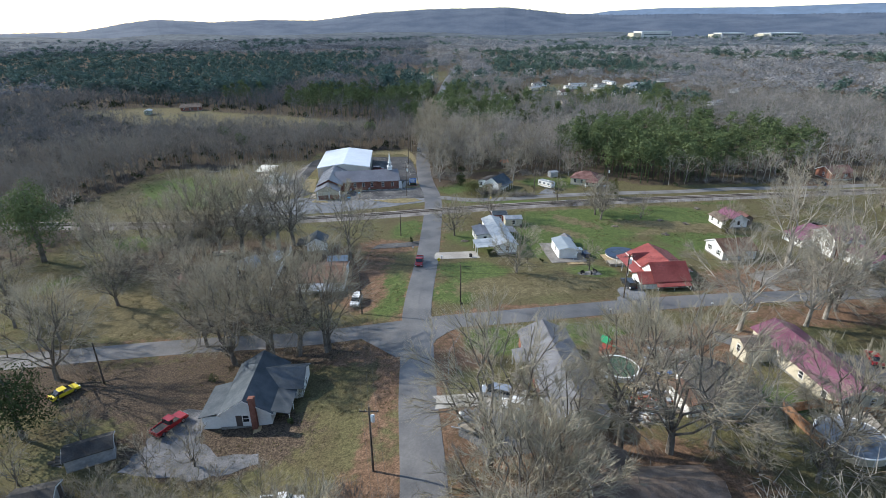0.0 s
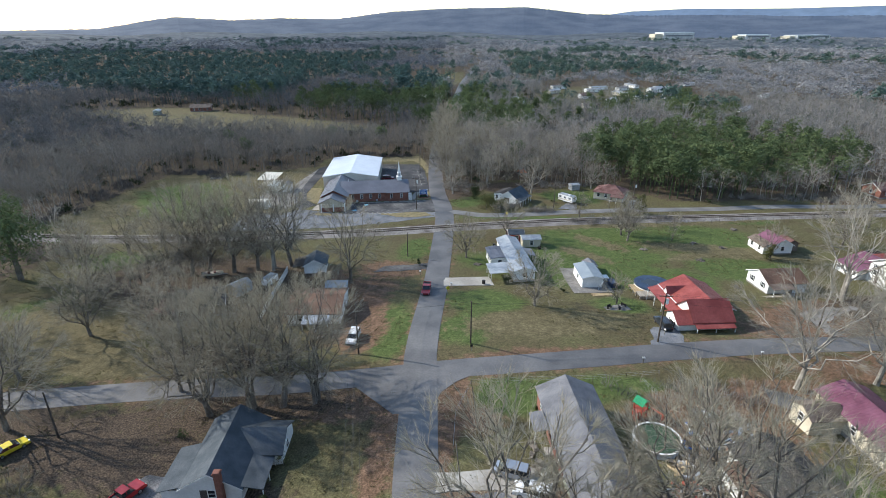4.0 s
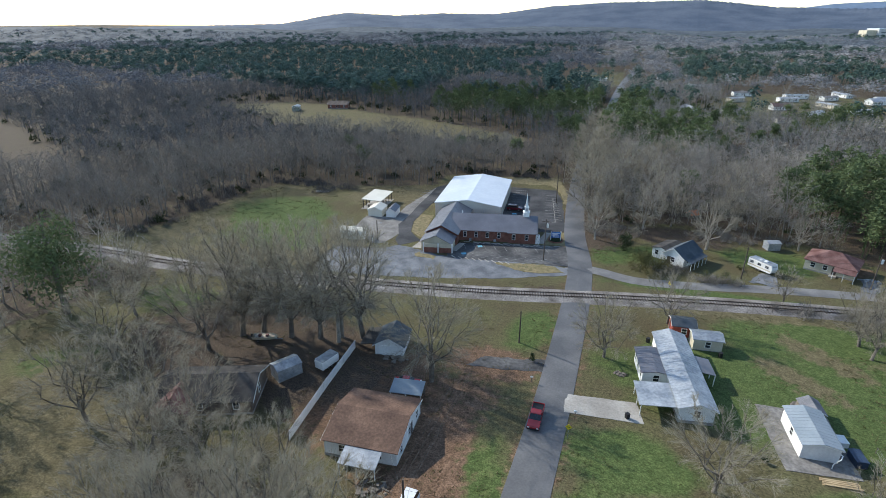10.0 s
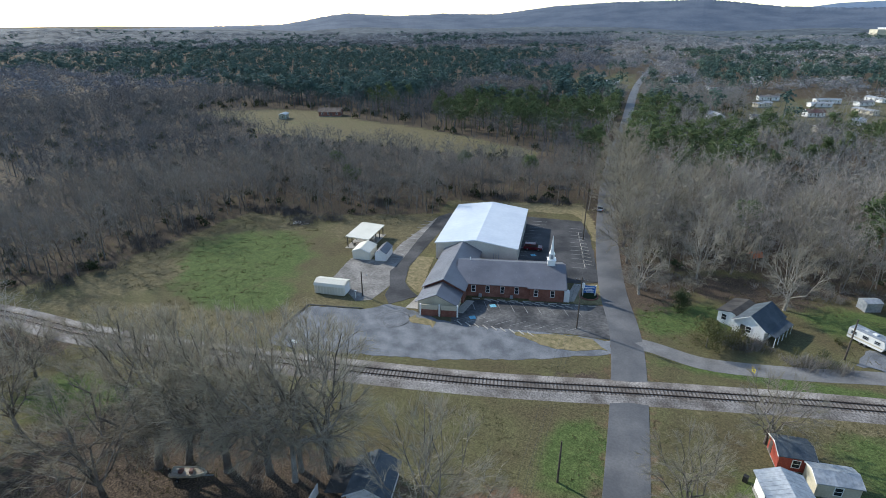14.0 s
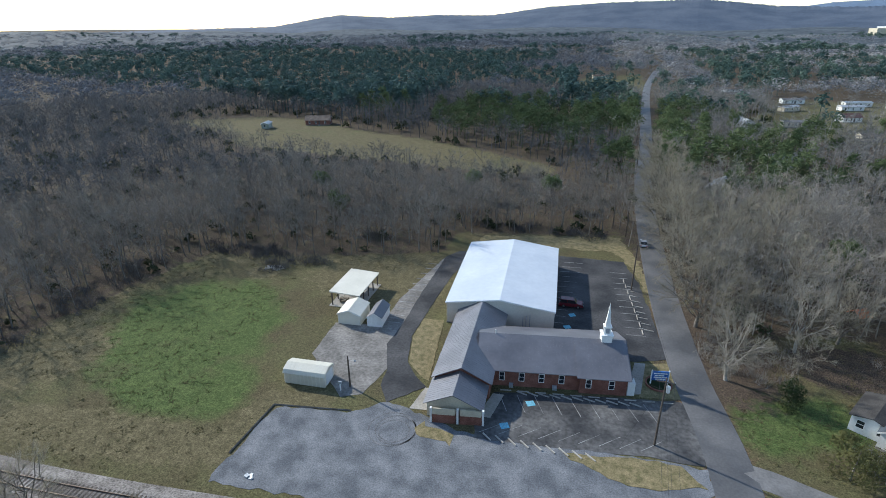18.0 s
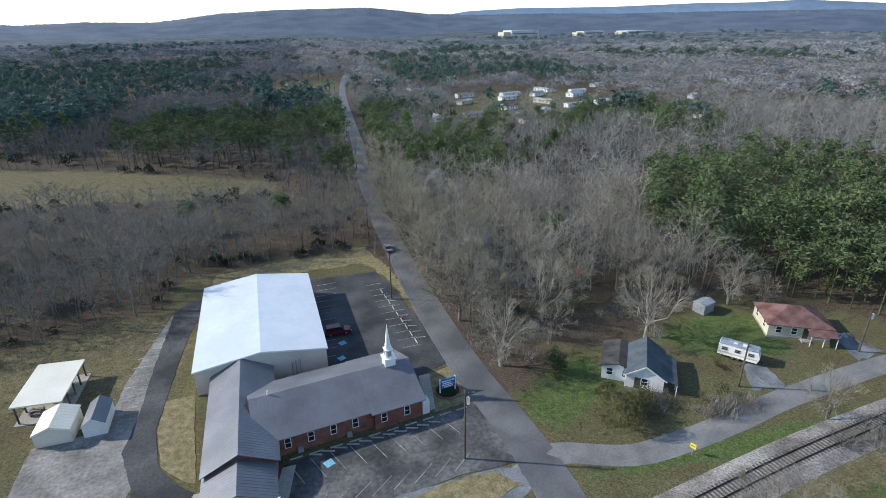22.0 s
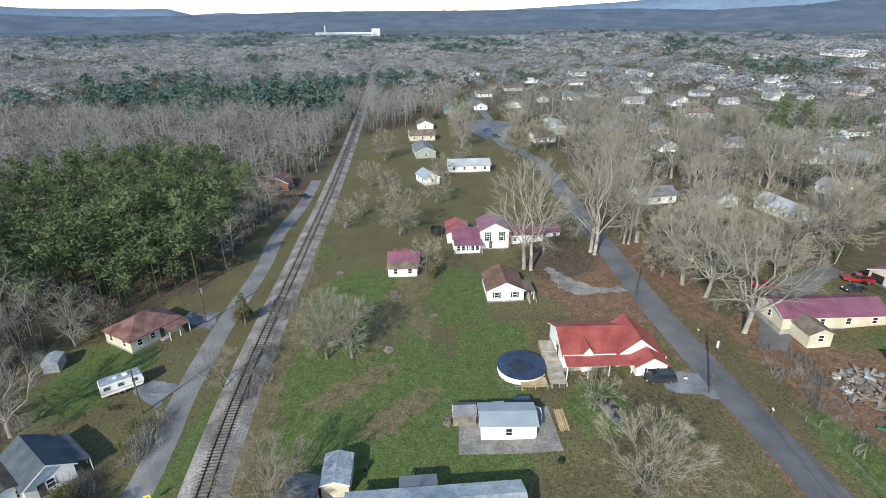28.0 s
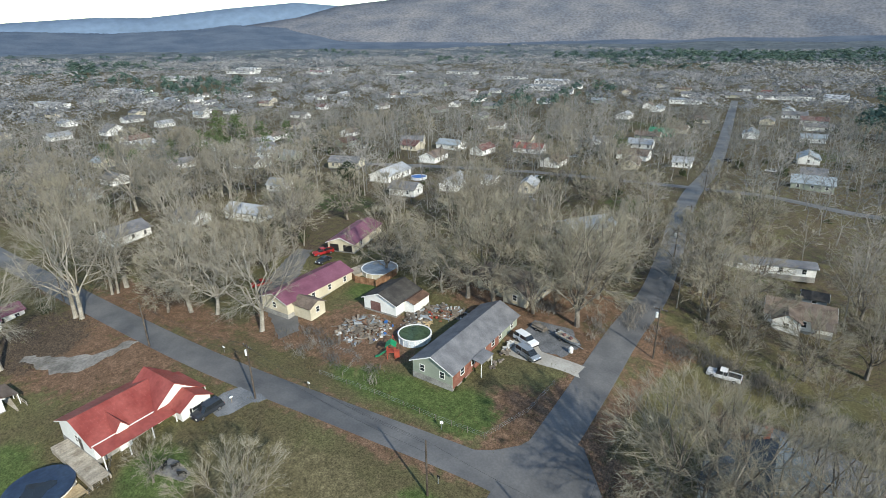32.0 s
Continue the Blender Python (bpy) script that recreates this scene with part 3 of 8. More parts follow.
def ground_material(m):
    m.use_nodes = True
    n, l = m.node_tree.nodes, m.node_tree.links
    b = n["Principled BSDF"]
    geo = n.new("ShaderNodeNewGeometry")
    at = n.new("ShaderNodeAttribute")
    at.attribute_name = "zone"
    sep = n.new("ShaderNodeSeparateColor")
    l.new(at.outputs["Color"], sep.inputs[0])

    def tex(scale, detail=5):
        t = n.new("ShaderNodeTexNoise")
        t.inputs["Scale"].default_value, t.inputs["Detail"].default_value = scale, detail
        t.inputs["Roughness"].default_value = 0.62
        l.new(geo.outputs["Position"], t.inputs["Vector"])
        return t
    big, mid, fine = tex(0.11, 8), tex(0.55, 9), tex(4.0, 8)

    def ramp(src, lo, hi, c0, c1):
        r = n.new("ShaderNodeValToRGB")
        r.color_ramp.elements[0].position, r.color_ramp.elements[1].position = lo, hi
        r.color_ramp.elements[0].color, r.color_ramp.elements[1].color = (*c0, 1), (*c1, 1)
        l.new(src, r.inputs[0])
        return r.outputs[0]

    def mixc(fac, a, c):
        q = n.new("ShaderNodeMix")
        q.data_type = 'RGBA'
        l.new(fac, q.inputs[0])
        l.new(a, q.inputs[6])
        l.new(c, q.inputs[7])
        return q.outputs[2]

    def weight(channel, noise_out, sharp=2.4):
        # the zone's weight, broken up by noise
        s = n.new("ShaderNodeMath")
        s.operation = 'MULTIPLY_ADD'
        s.inputs[1].default_value, s.inputs[2].default_value = 2.6, -1.3
        l.new(noise_out, s.inputs[0])
        a = n.new("ShaderNodeMath")
        a.operation = 'ADD'
        l.new(channel, a.inputs[0])
        l.new(s.outputs[0], a.inputs[1])
        r = n.new("ShaderNodeMapRange")
        r.inputs[1].default_value, r.inputs[2].default_value = 0.5 - 0.5 / sharp, 0.5 + 0.5 / sharp
        l.new(a.outputs[0], r.inputs[0])
        k = n.new("ShaderNodeMath")
        k.operation = 'MULTIPLY'
        c = n.new("ShaderNodeMath")
        c.operation = 'MINIMUM'
        c.inputs[1].default_value = 1.0
        c5 = n.new("ShaderNodeMath")
        c5.operation = 'MULTIPLY'
        c5.inputs[1].default_value = 4.0
        l.new(channel, c5.inputs[0])
        l.new(c5.outputs[0], c.inputs[0])
        l.new(r.outputs[0], k.inputs[0])
        l.new(c.outputs[0], k.inputs[1])
        return k.outputs[0]
    base = ramp(big.outputs[0], 0.34, 0.66, (0.092, 0.076, 0.043), (0.112, 0.108, 0.052))
    green = ramp(mid.outputs[0], 0.32, 0.70, (0.058, 0.084, 0.028), (0.102, 0.132, 0.046))
    red = ramp(mid.outputs[0], 0.3, 0.7, (0.10, 0.062, 0.040), (0.19, 0.122, 0.082))
    leaf = ramp(fine.outputs[0], 0.35, 0.7, (0.045, 0.035, 0.027), (0.128, 0.096, 0.07))
    straw = ramp(mid.outputs[0], 0.34, 0.66, (0.095, 0.082, 0.045), (0.155, 0.132, 0.075))
    col = mixc(weight(sep.outputs[0], big.outputs[0], 1.5), base, green)
    col = mixc(weight(at.outputs["Alpha"], mid.outputs[0], 1.8), col, straw)
    col = mixc(weight(sep.outputs[1], mid.outputs[0], 1.8), col, red)
    col = mixc(weight(sep.outputs[2], mid.outputs[0], 1.8), col, leaf)
    grain = n.new("ShaderNodeMapRange")
    grain.inputs[1].default_value, grain.inputs[2].default_value, grain.inputs[3].default_value, grain.inputs[4].default_value = 0.36, 0.64, 0.6, 1.4
    l.new(fine.outputs[0], grain.inputs[0])
    tuft = tex(1.7, 6)
    clump = n.new("ShaderNodeMapRange")
    clump.inputs[1].default_value, clump.inputs[2].default_value, clump.inputs[3].default_value, clump.inputs[4].default_value = 0.38, 0.62, 0.78, 1.2
    l.new(tuft.outputs[0], clump.inputs[0])
    both = n.new("ShaderNodeMath")
    both.operation = 'MULTIPLY'
    l.new(grain.outputs[0], both.inputs[0])
    l.new(clump.outputs[0], both.inputs[1])
    mul = n.new("ShaderNodeMix")
    mul.data_type, mul.blend_type = 'RGBA', 'MULTIPLY'
    mul.inputs[0].default_value = 1.0
    l.new(col, mul.inputs[6])
    l.new(both.outputs[0], mul.inputs[7])
    l.new(mul.outputs[2], b.inputs["Base Color"])
    b.inputs["Roughness"].default_value = 0.95
    b.inputs["Specular IOR Level"].default_value = 0.1
    bp = n.new("ShaderNodeBump")
    bp.inputs["Strength"].default_value, bp.inputs["Distance"].default_value = 0.6, 0.15
    l.new(fine.outputs[0], bp.inputs["Height"])
    l.new(bp.outputs[0], b.inputs["Normal"])


ground_material(GROUND)
gm = big_mesh("ground", np.stack([XX.ravel(), YY.ravel(), ZZ.ravel()], 1), quads, GROUND)
za = gm.attributes.new("zone", 'FLOAT_COLOR', 'POINT')
za.data.foreach_set("color", np.stack(zones(XX.ravel(), YY.ravel()), 1).astype(np.float32).ravel())
tagged(new("ground", gm), "patchy winter grass, bare earth and leaf litter on gentle ground", "ground", "", "structure")


# ---- roads and railway ----
def road(name, line, w, material, label, h=0.07):
    a = w / 2
    ob = part(name, ribbon(line, [(-a - 0.12, -0.2), (-a, h - 0.03), (-a * 0.5, h), (0, h + 0.03), (a * 0.5, h), (a, h - 0.03), (a + 0.12, -0.2)]), material)
    return tagged(ob, label, "road", "", "structure")


road("road", MAIN_ROAD, 6.0, ASPHALT, "grey worn two-lane asphalt road without markings", 0.08)
road("road", CROSS_ROAD, 5.4, ASPHALT, "grey worn asphalt side street crossing the main road", 0.06)
road("road", SIDE_ROAD, 4.0, ASPHALT_LIGHT, "narrow patched asphalt lane beside the railway", 0.05)
road("road", STREET_TWO, 5.0, ASPHALT, "narrow grey asphalt residential street", 0.05)

track = thing("railway_track", "single railway track on pale ballast with dark sleepers", "railway", z=0, kind="structure")
part("ballast", ribbon(RAIL_LINE, [(-3.9, -0.1), (-2.7, 0.12), (-1.7, 0.36), (1.7, 0.36), (2.7, 0.12), (3.9, -0.1)]), BALLAST, track, "pale crushed stone ballast")
for off in (-0.76, 0.76):
    part("rail", ribbon(RAIL_LINE, [(off - 0.06, 0.42), (off - 0.035, 0.56), (off + 0.035, 0.56), (off + 0.06, 0.42)]), RAIL, track)
ties = Shape()
dense = smooth_line([p for p in RAIL_LINE[::6] if -160 < p[0] < 330], 0.62)
for i, (x, y) in enumerate(dense[:-1]):
    a = math.atan2(dense[i + 1][1] - y, dense[i + 1][0] - x)
    c, s = math.cos(a), math.sin(a)
    q = [(x + c * u - s * v, y + s * u + c * v) for u, v in ((-0.12, -1.3), (0.12, -1.3), (0.12, 1.3), (-0.12, 1.3))]
    z = gz(x, y) + 0.32
    ties.add([(px, py, z) for px, py in q] + [(px, py, z + 0.09) for px, py in q], [(4, 5, 6, 7), (0, 1, 5, 4), (1, 2, 6, 5), (2, 3, 7, 6), (3, 0, 4, 7)])
tagged(part("sleepers", ties, TIE, track), "dark creosoted timber sleepers", kind="stuff")

# church parking, drives and pads
patch([(-36.2, 90.6), (-34.8, 97.6), (-20, 101.4), (-6.4, 104.3), (-3.6, 102), (-3.2, 94.5), (-4.2, 91), (-11, 90.6), (-35.2, 86.4)], 0.05, ASPHALT_OLD, "parking_lot", "cracked grey asphalt parking lot with faded bays in front of a church", "parking lot", 0.15)
patch([(-31.5, 120), (-33, 156), (-16.4, 157), (-12.8, 146), (-10.4, 132), (-7.9, 116), (-13.5, 113.5), (-26.5, 110), (-28.6, 118)], 0.05, ASPHALT_DARK, "parking_lot", "dark sealed asphalt parking lot beside a gym hall", "parking lot", 0.2)
patch([(-50.5, 89.8), (-53.2, 93.5), (-54, 98), (-57.2, 105), (-57.2, 113), (-58.4, 128), (-59.4, 147), (-57, 151.5), (-53.5, 151.5), (-54.6, 135), (-54.2, 121), (-53.8, 109), (-51.4, 101), (-48.6, 97.6), (-45.8, 95.4)], 0.055, ASPHALT_DARK, "driveway", "dark curving asphalt drive beside a gym hall", "driveway", 0.1)
patch([(-68.9, 98), (-70.2, 109), (-61, 111), (-61.8, 122), (-60.2, 139), (-59.4, 147), (-58.3, 128), (-57.1, 113), (-57.1, 105), (-54, 98), (-55, 90.5), (-58, 88.6)], 0.04, CONCRETE_DIRTY, "concrete_pad", "stained concrete pad with parking bays beside sheds", "pavement", 0.1)
patch([(-66.4, 68), (-66.4, 83.6), (-60, 84.9), (-55.6, 85.6), (-50.4, 90), (-42, 88.4), (-35.2, 86.9), (-12, 90.2), (-3.8, 90.6), (-3.4, 86), (-10, 83), (-20, 78.5), (-34, 73.6), (-52, 69.8)], 0.035, GRAVEL, "gravel_lot", "blue-grey gravel lot with loose tyre tracks by the railway", "gravel", 0.35)
patch([(-46.5, 89.6), (-45.9, 95.2), (-43.4, 95.2), (-42.9, 90.2)], 0.06, CONCRETE, "sidewalk", "pale concrete walk beside a church entrance", "pavement")
patch([(-36, 91.2), (-35, 97.2), (-33.2, 97.4), (-34, 91.4)], 0.07, CONCRETE, "sidewalk", "pale concrete walk beside a church entrance", "pavement")
patch([(-14.6, 103.6), (-13.4, 113.2), (-11.6, 113.4), (-12.4, 104.4)], 0.07, CONCRETE, "sidewalk", "pale concrete walk beside a church gable", "pavement")
patch([(1.8, 34.6), (1.6, 39.6), (13.4, 41.2), (14.6, 36)], 0.07, CONCRETE, "driveway", "pale concrete driveway leading to a carport", "driveway", 0.05)
patch([(31.8, 47.4), (33.2, 32.4), (42.8, 33.8), (42, 48)], 0.08, CONCRETE_DIRTY, "concrete_pad", "weathered grey concrete slab round a white shed", "pavement", 0.05)
patch([(-2, 44.5), (-2, 48.4), (-14, 46), (-16, 42)], 0.04, ASPHALT_OLD, "driveway", "crumbling asphalt apron of a dirt drive", "driveway", 0.4)
patch([(3.2, -31.6), (3.2, -28.2), (8, -27.9), (14.9, -26.6), (19.5, -26.4), (19.8, -32.4), (17.0, -33.6), (13.5, -30.6)], 0.06, CONCRETE, "driveway", "pale concrete driveway in front of a house", "driveway", 0.06)
patch([(9.6, -31.4), (13.2, -30.9), (17, -33.8), (20.2, -33), (20.2, -40), (13, -41), (9, -37)], 0.035, TYRE_MARK, "gravel_yard", "dark gravel yard with a parked boat", "gravel", 0.35)
patch([(15.5, -2.5), (10.5, -4.0), (7.2, -6.3), (4.6, -9.6), (3.4, -13), (0.5, -13), (0.5, -2.0), (15.5, -0.6)], 0.055, ASPHALT, "road_corner", "widened worn asphalt corner of a street junction", "road", 0.1)
patch([(-13, -5.2), (-6.5, -7.0), (-3.9, -11), (-2.6, -15), (0.5, -15), (0.5, -3.5), (-13, -3)], 0.05, ASPHALT, "road_corner", "widened worn asphalt corner of a street junction", "road", 0.1)
patch([(43.5, 7.4), (50, 8.4), (51, 15), (45.5, 14.5)], 0.05, GRAVEL, "driveway", "pale gravel driveway beside a red-roofed house", "driveway", 0.4)
patch([(79.5, 24), (84, 27.4), (94, 29.6), (95, 28.2), (86, 23.4), (82.4, 19), (81.6, 13.6), (79.6, 13)], 0.04, CONCRETE_DIRTY, "driveway", "pale gravel drive across bare earth", "driveway", 0.5)
patch([(-37.5, -29), (-35, -26), (-31.8, -27), (-30, -34), (-26, -37), (-20, -37.2), (-19, -39), (-28, -41.6), (-39, -40)], 0.035, TYRE_MARK, "driveway", "grey gravel yard beside a white house", "driveway", 0.5)
patch([(38, 97), (42, 103.5), (45.6, 102), (44, 96)], 0.04, GRAVEL, "driveway", "pale gravel pull-in beside a camper", "driveway", 0.4)
patch([(62, 99.5), (64.5, 107), (67, 108), (69.5, 101)], 0.04, GRAVEL, "driveway", "pale gravel parking beside a house", "driveway", 0.4)
patch([(250, 30), (256, 46), (300, 62), (316, 48), (305, 28), (270, 34)], 0.05, ASPHALT, "parking_lot", "old grey asphalt lot among houses", "parking lot", 0.8)
patch([(58, -5), (80, -14), (92, -34), (88, -36), (74, -20), (57, -9)], 0.045, ASPHALT, "driveway", "old asphalt drive beside a long house", "driveway", 0.3)


# ---- trees ----
def tri_template(kind, seed):
    """A tree of few triangles for woods: vertices, faces and a mark (0 wood, 1 crown)."""
    r = random.Random(seed)
    v, f = [], []

    def tri(a, b, c):
        k = len(v)
        v.extend([a, b, c])
        f.append((k, k + 1, k + 2))

    def stem(p, q, r0, r1, sides=3):
        k = len(v)
        for s in range(sides):
            a = 2 * math.pi * s / sides
            v.append((p[0] + r0 * math.cos(a), p[1] + r0 * math.sin(a), p[2]))
            v.append((q[0] + r1 * math.cos(a), q[1] + r1 * math.sin(a), q[2]))
        for s in range(sides):
            a, b = k + 2 * s, k + 2 * ((s + 1) % sides)
            f.append((a, b, b + 1))
            f.append((a, b + 1, a + 1))

    def sliver(p, d, ln, w):
        side = d.cross(Vector((r.uniform(-1, 1), r.uniform(-1, 1), r.uniform(-1, 1)))).normalized() * w
        tri(tuple(p - side), tuple(p + side), tuple(p + d * ln))
    def blade(p, q, w):
        side = (q - p).cross(Vector((r.gauss(0, 1), r.gauss(0, 1), r.gauss(0, .5)))).normalized() * w
        tri(tuple(p - side), tuple(p + side), tuple(q))

    def plate(p, nrm, size):
        u = nrm.cross(Vector((r.gauss(0, 1), r.gauss(0, 1), r.gauss(0, 1)))).normalized()
        w = nrm.cross(u).normalized()
        tri(tuple(p - u * size * 0.5 - w * size * 0.35), tuple(p + u * size * 0.5 - w * size * 0.35), tuple(p + w * size * 0.6))
    if kind in ("bare", "bare_mid"):
        near = kind == "bare"
        limbs, subs, twigs = (10, 5, 6) if near else (7, 4, 3)
        w1, w2, w3 = (0.05, 0.026, 0.021) if near else (0.06, 0.05, 0.05)
        rx, rz, cz = r.uniform(4.0, 5.4), r.uniform(3.6, 4.8), r.uniform(7.6, 8.6)
        fork = Vector((r.uniform(-.5, .5), r.uniform(-.5, .5), r.uniform(3.6, 5.6)))
        stem((0, 0, -0.3), tuple(fork), 0.13, 0.08)
        crown_top = Vector((fork.x * 1.6, fork.y * 1.6, cz + rz * 0.7))
        blade(fork, crown_top, 0.06)
        for i in range(limbs):
            a, e = i * 2.4 + r.uniform(-.4, .4), 0.15 + 1.6 * (i + 0.5) / limbs + r.uniform(-.12, .12)
            tip = Vector((math.cos(a) * math.sin(e) * rx, math.sin(a) * math.sin(e) * rx, cz + math.cos(e) * rz)) * r.uniform(0.86, 1.0)
            base = fork.lerp(crown_top, r.uniform(0, 0.45)) if e < 0.9 else Vector((fork.x * 0.7, fork.y * 0.7, fork.z * r.uniform(0.75, 1.0)))
            blade(base, tip, w1)
            for j in range(subs):
                p = base.lerp(tip, r.uniform(0.3, 1.0))
                d = ((tip - base).normalized() * 0.7 + (p - Vector((0, 0, cz - 1))).normalized() * 0.5 + Vector((r.gauss(0, .7), r.gauss(0, .7), r.gauss(.1, .5)))).normalized()
                q = p + d * r.uniform(1.4, 2.5)
                blade(p, q, w2)
                for m in range(twigs):
                    t = p.lerp(q, r.uniform(0.25, 1.0))
                    d2 = (d * 0.6 + Vector((r.gauss(0, .7), r.gauss(0, .7), r.gauss(.15, .55)))).normalized()
                    blade(t, t + d2 * r.uniform(0.8, 1.7), w3)
    elif kind in ("bare_fine", "bare_far", "pine_far"):
        pine = kind == "pine_far"
        rx, rz, cz = (r.uniform(2.5, 3.3), r.uniform(4.2, 5.4), 9.0) if pine else (r.uniform(3.8, 5.2), r.uniform(4.0, 5.2), 7.6)
        if pine:
            stem((0, 0, -0.3), (0, 0, 12.0), 0.2, 0.06)
        lumps = [(Vector((r.gauss(0, .36) * rx, r.gauss(0, .36) * rx, r.uniform(-.35, .5) * rz)), r.uniform(0.4, 0.62)) for i in range(6)]
        for i in range({"bare_fine": 105, "bare_far": 60, "pine_far": 52}[kind]):
            c, q = r.choice(lumps)
            d = Vector((r.gauss(0, 1), r.gauss(0, 1), r.gauss(0.5, .75))).normalized()
            p = c + Vector((d.x * rx, d.y * rx, d.z * rz)) * q * r.uniform(0.82, 1.0)
            nrm = (d + Vector((r.gauss(0, .22), r.gauss(0, .22), r.gauss(0, .22)))).normalized()
            plate(p + Vector((0, 0, cz)), nrm, r.uniform(0.9, 1.6) if pine else r.uniform(0.45, 0.85) if kind == "bare_fine" else r.uniform(0.6, 1.1))
    elif kind == "pine":
        stem((0, 0, -0.3), (0, 0, 13.0), 0.2, 0.06)
        base = r.uniform(6.0, 8.4)
        clumps = []
        for i in range(22):
            h = r.random() ** 0.8
            z = base + h * (15.0 - base)
            q = (1 - h) ** 0.6 * r.uniform(1.3, 3.5) + 0.15
            a = r.uniform(0, 6.28)
            clumps.append(Vector((math.cos(a) * q, math.sin(a) * q, z)))
        for i in range(240):
            c = r.choice(clumps)
            p = c + Vector((r.gauss(0, .62), r.gauss(0, .62), r.gauss(0, .4)))
            d = Vector((r.gauss(0, 1), r.gauss(0, 1), r.gauss(0.35, .6))).normalized()
            sliver(p, d, r.uniform(0.7, 1.3), 0.2 * r.uniform(0.7, 1.3))
    elif kind == "bush":
        for i in range(46):
            d = Vector((r.gauss(0, 1), r.gauss(0, 1), abs(r.gauss(0, .8)))).normalized()
            sliver(d * r.uniform(0.7, 1.2) + Vector((0, 0, 0.3)), Vector((r.gauss(0, 1), r.gauss(0, 1), r.gauss(.3, .6))).normalized(), r.uniform(0.5, 0.9), 0.22)
    elif kind == "tuft":
        for i in range(8):
            p = Vector((r.gauss(0, .22), r.gauss(0, .22), -0.02))
            d = Vector((r.gauss(0, .6), r.gauss(0, .6), 1)).normalized()
            sliver(p, d, r.uniform(0.15, 0.4), 0.05)
    elif kind == "brush":
        for i in range(60):
            p = Vector((r.gauss(0, .8), r.gauss(0, .8), r.uniform(0, 0.6)))
            d = Vector((r.gauss(0, .5), r.gauss(0, .5), 1)).normalized()
            sliver(p, d, r.uniform(0.8, 2.4), 0.035)
    v = np.array(v, float)
    return v, np.array(f, int)


def scatter(name, templates, places, material, label, category, seed=5, lean=0.0):
    """Many plants joined into one object; places: rows of x, y, scale across, scale up."""
    rs = np.random.RandomState(seed)
    if len(places) == 0:
        return None
    places = np.asarray(places, float)
    which = rs.randint(0, len(templates), len(places))
    vs, fs, ts = [], [], []
    k = 0
    for j, (tv, tf) in enumerate(templates):
        p = places[which == j]
        m = len(p)
        if not m:
            continue
        a = rs.rand(m) * 6.283
        c, s = np.cos(a)[:, None], np.sin(a)[:, None]
        x = (tv[None, :, 0] * c - tv[None, :, 1] * s) * p[:, 2:3] + p[:, 0:1]
        y = (tv[None, :, 0] * s + tv[None, :, 1] * c) * p[:, 2:3] + p[:, 1:2]
        z = tv[None, :, 2] * p[:, 3:4] + (gz_array(p[:, 0], p[:, 1]) + hills(p[:, 0], p[:, 1]))[:, None]
        vs.append(np.stack([x, y, z], -1).reshape(-1, 3))
        fs.append((tf[None] + (np.arange(m) * len(tv))[:, None, None] + k).reshape(-1, 3))
        # north-western plants: shade and haze painted in as a darker, bluer tint
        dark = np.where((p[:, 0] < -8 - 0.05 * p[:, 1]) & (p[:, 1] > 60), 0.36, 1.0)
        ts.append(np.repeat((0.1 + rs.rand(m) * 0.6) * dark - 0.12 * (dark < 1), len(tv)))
        k += m * len(tv)
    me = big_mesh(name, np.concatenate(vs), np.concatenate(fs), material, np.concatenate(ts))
    return tagged(new(name, me), label, category, "", "stuff")


HOUSE_SPOTS = []


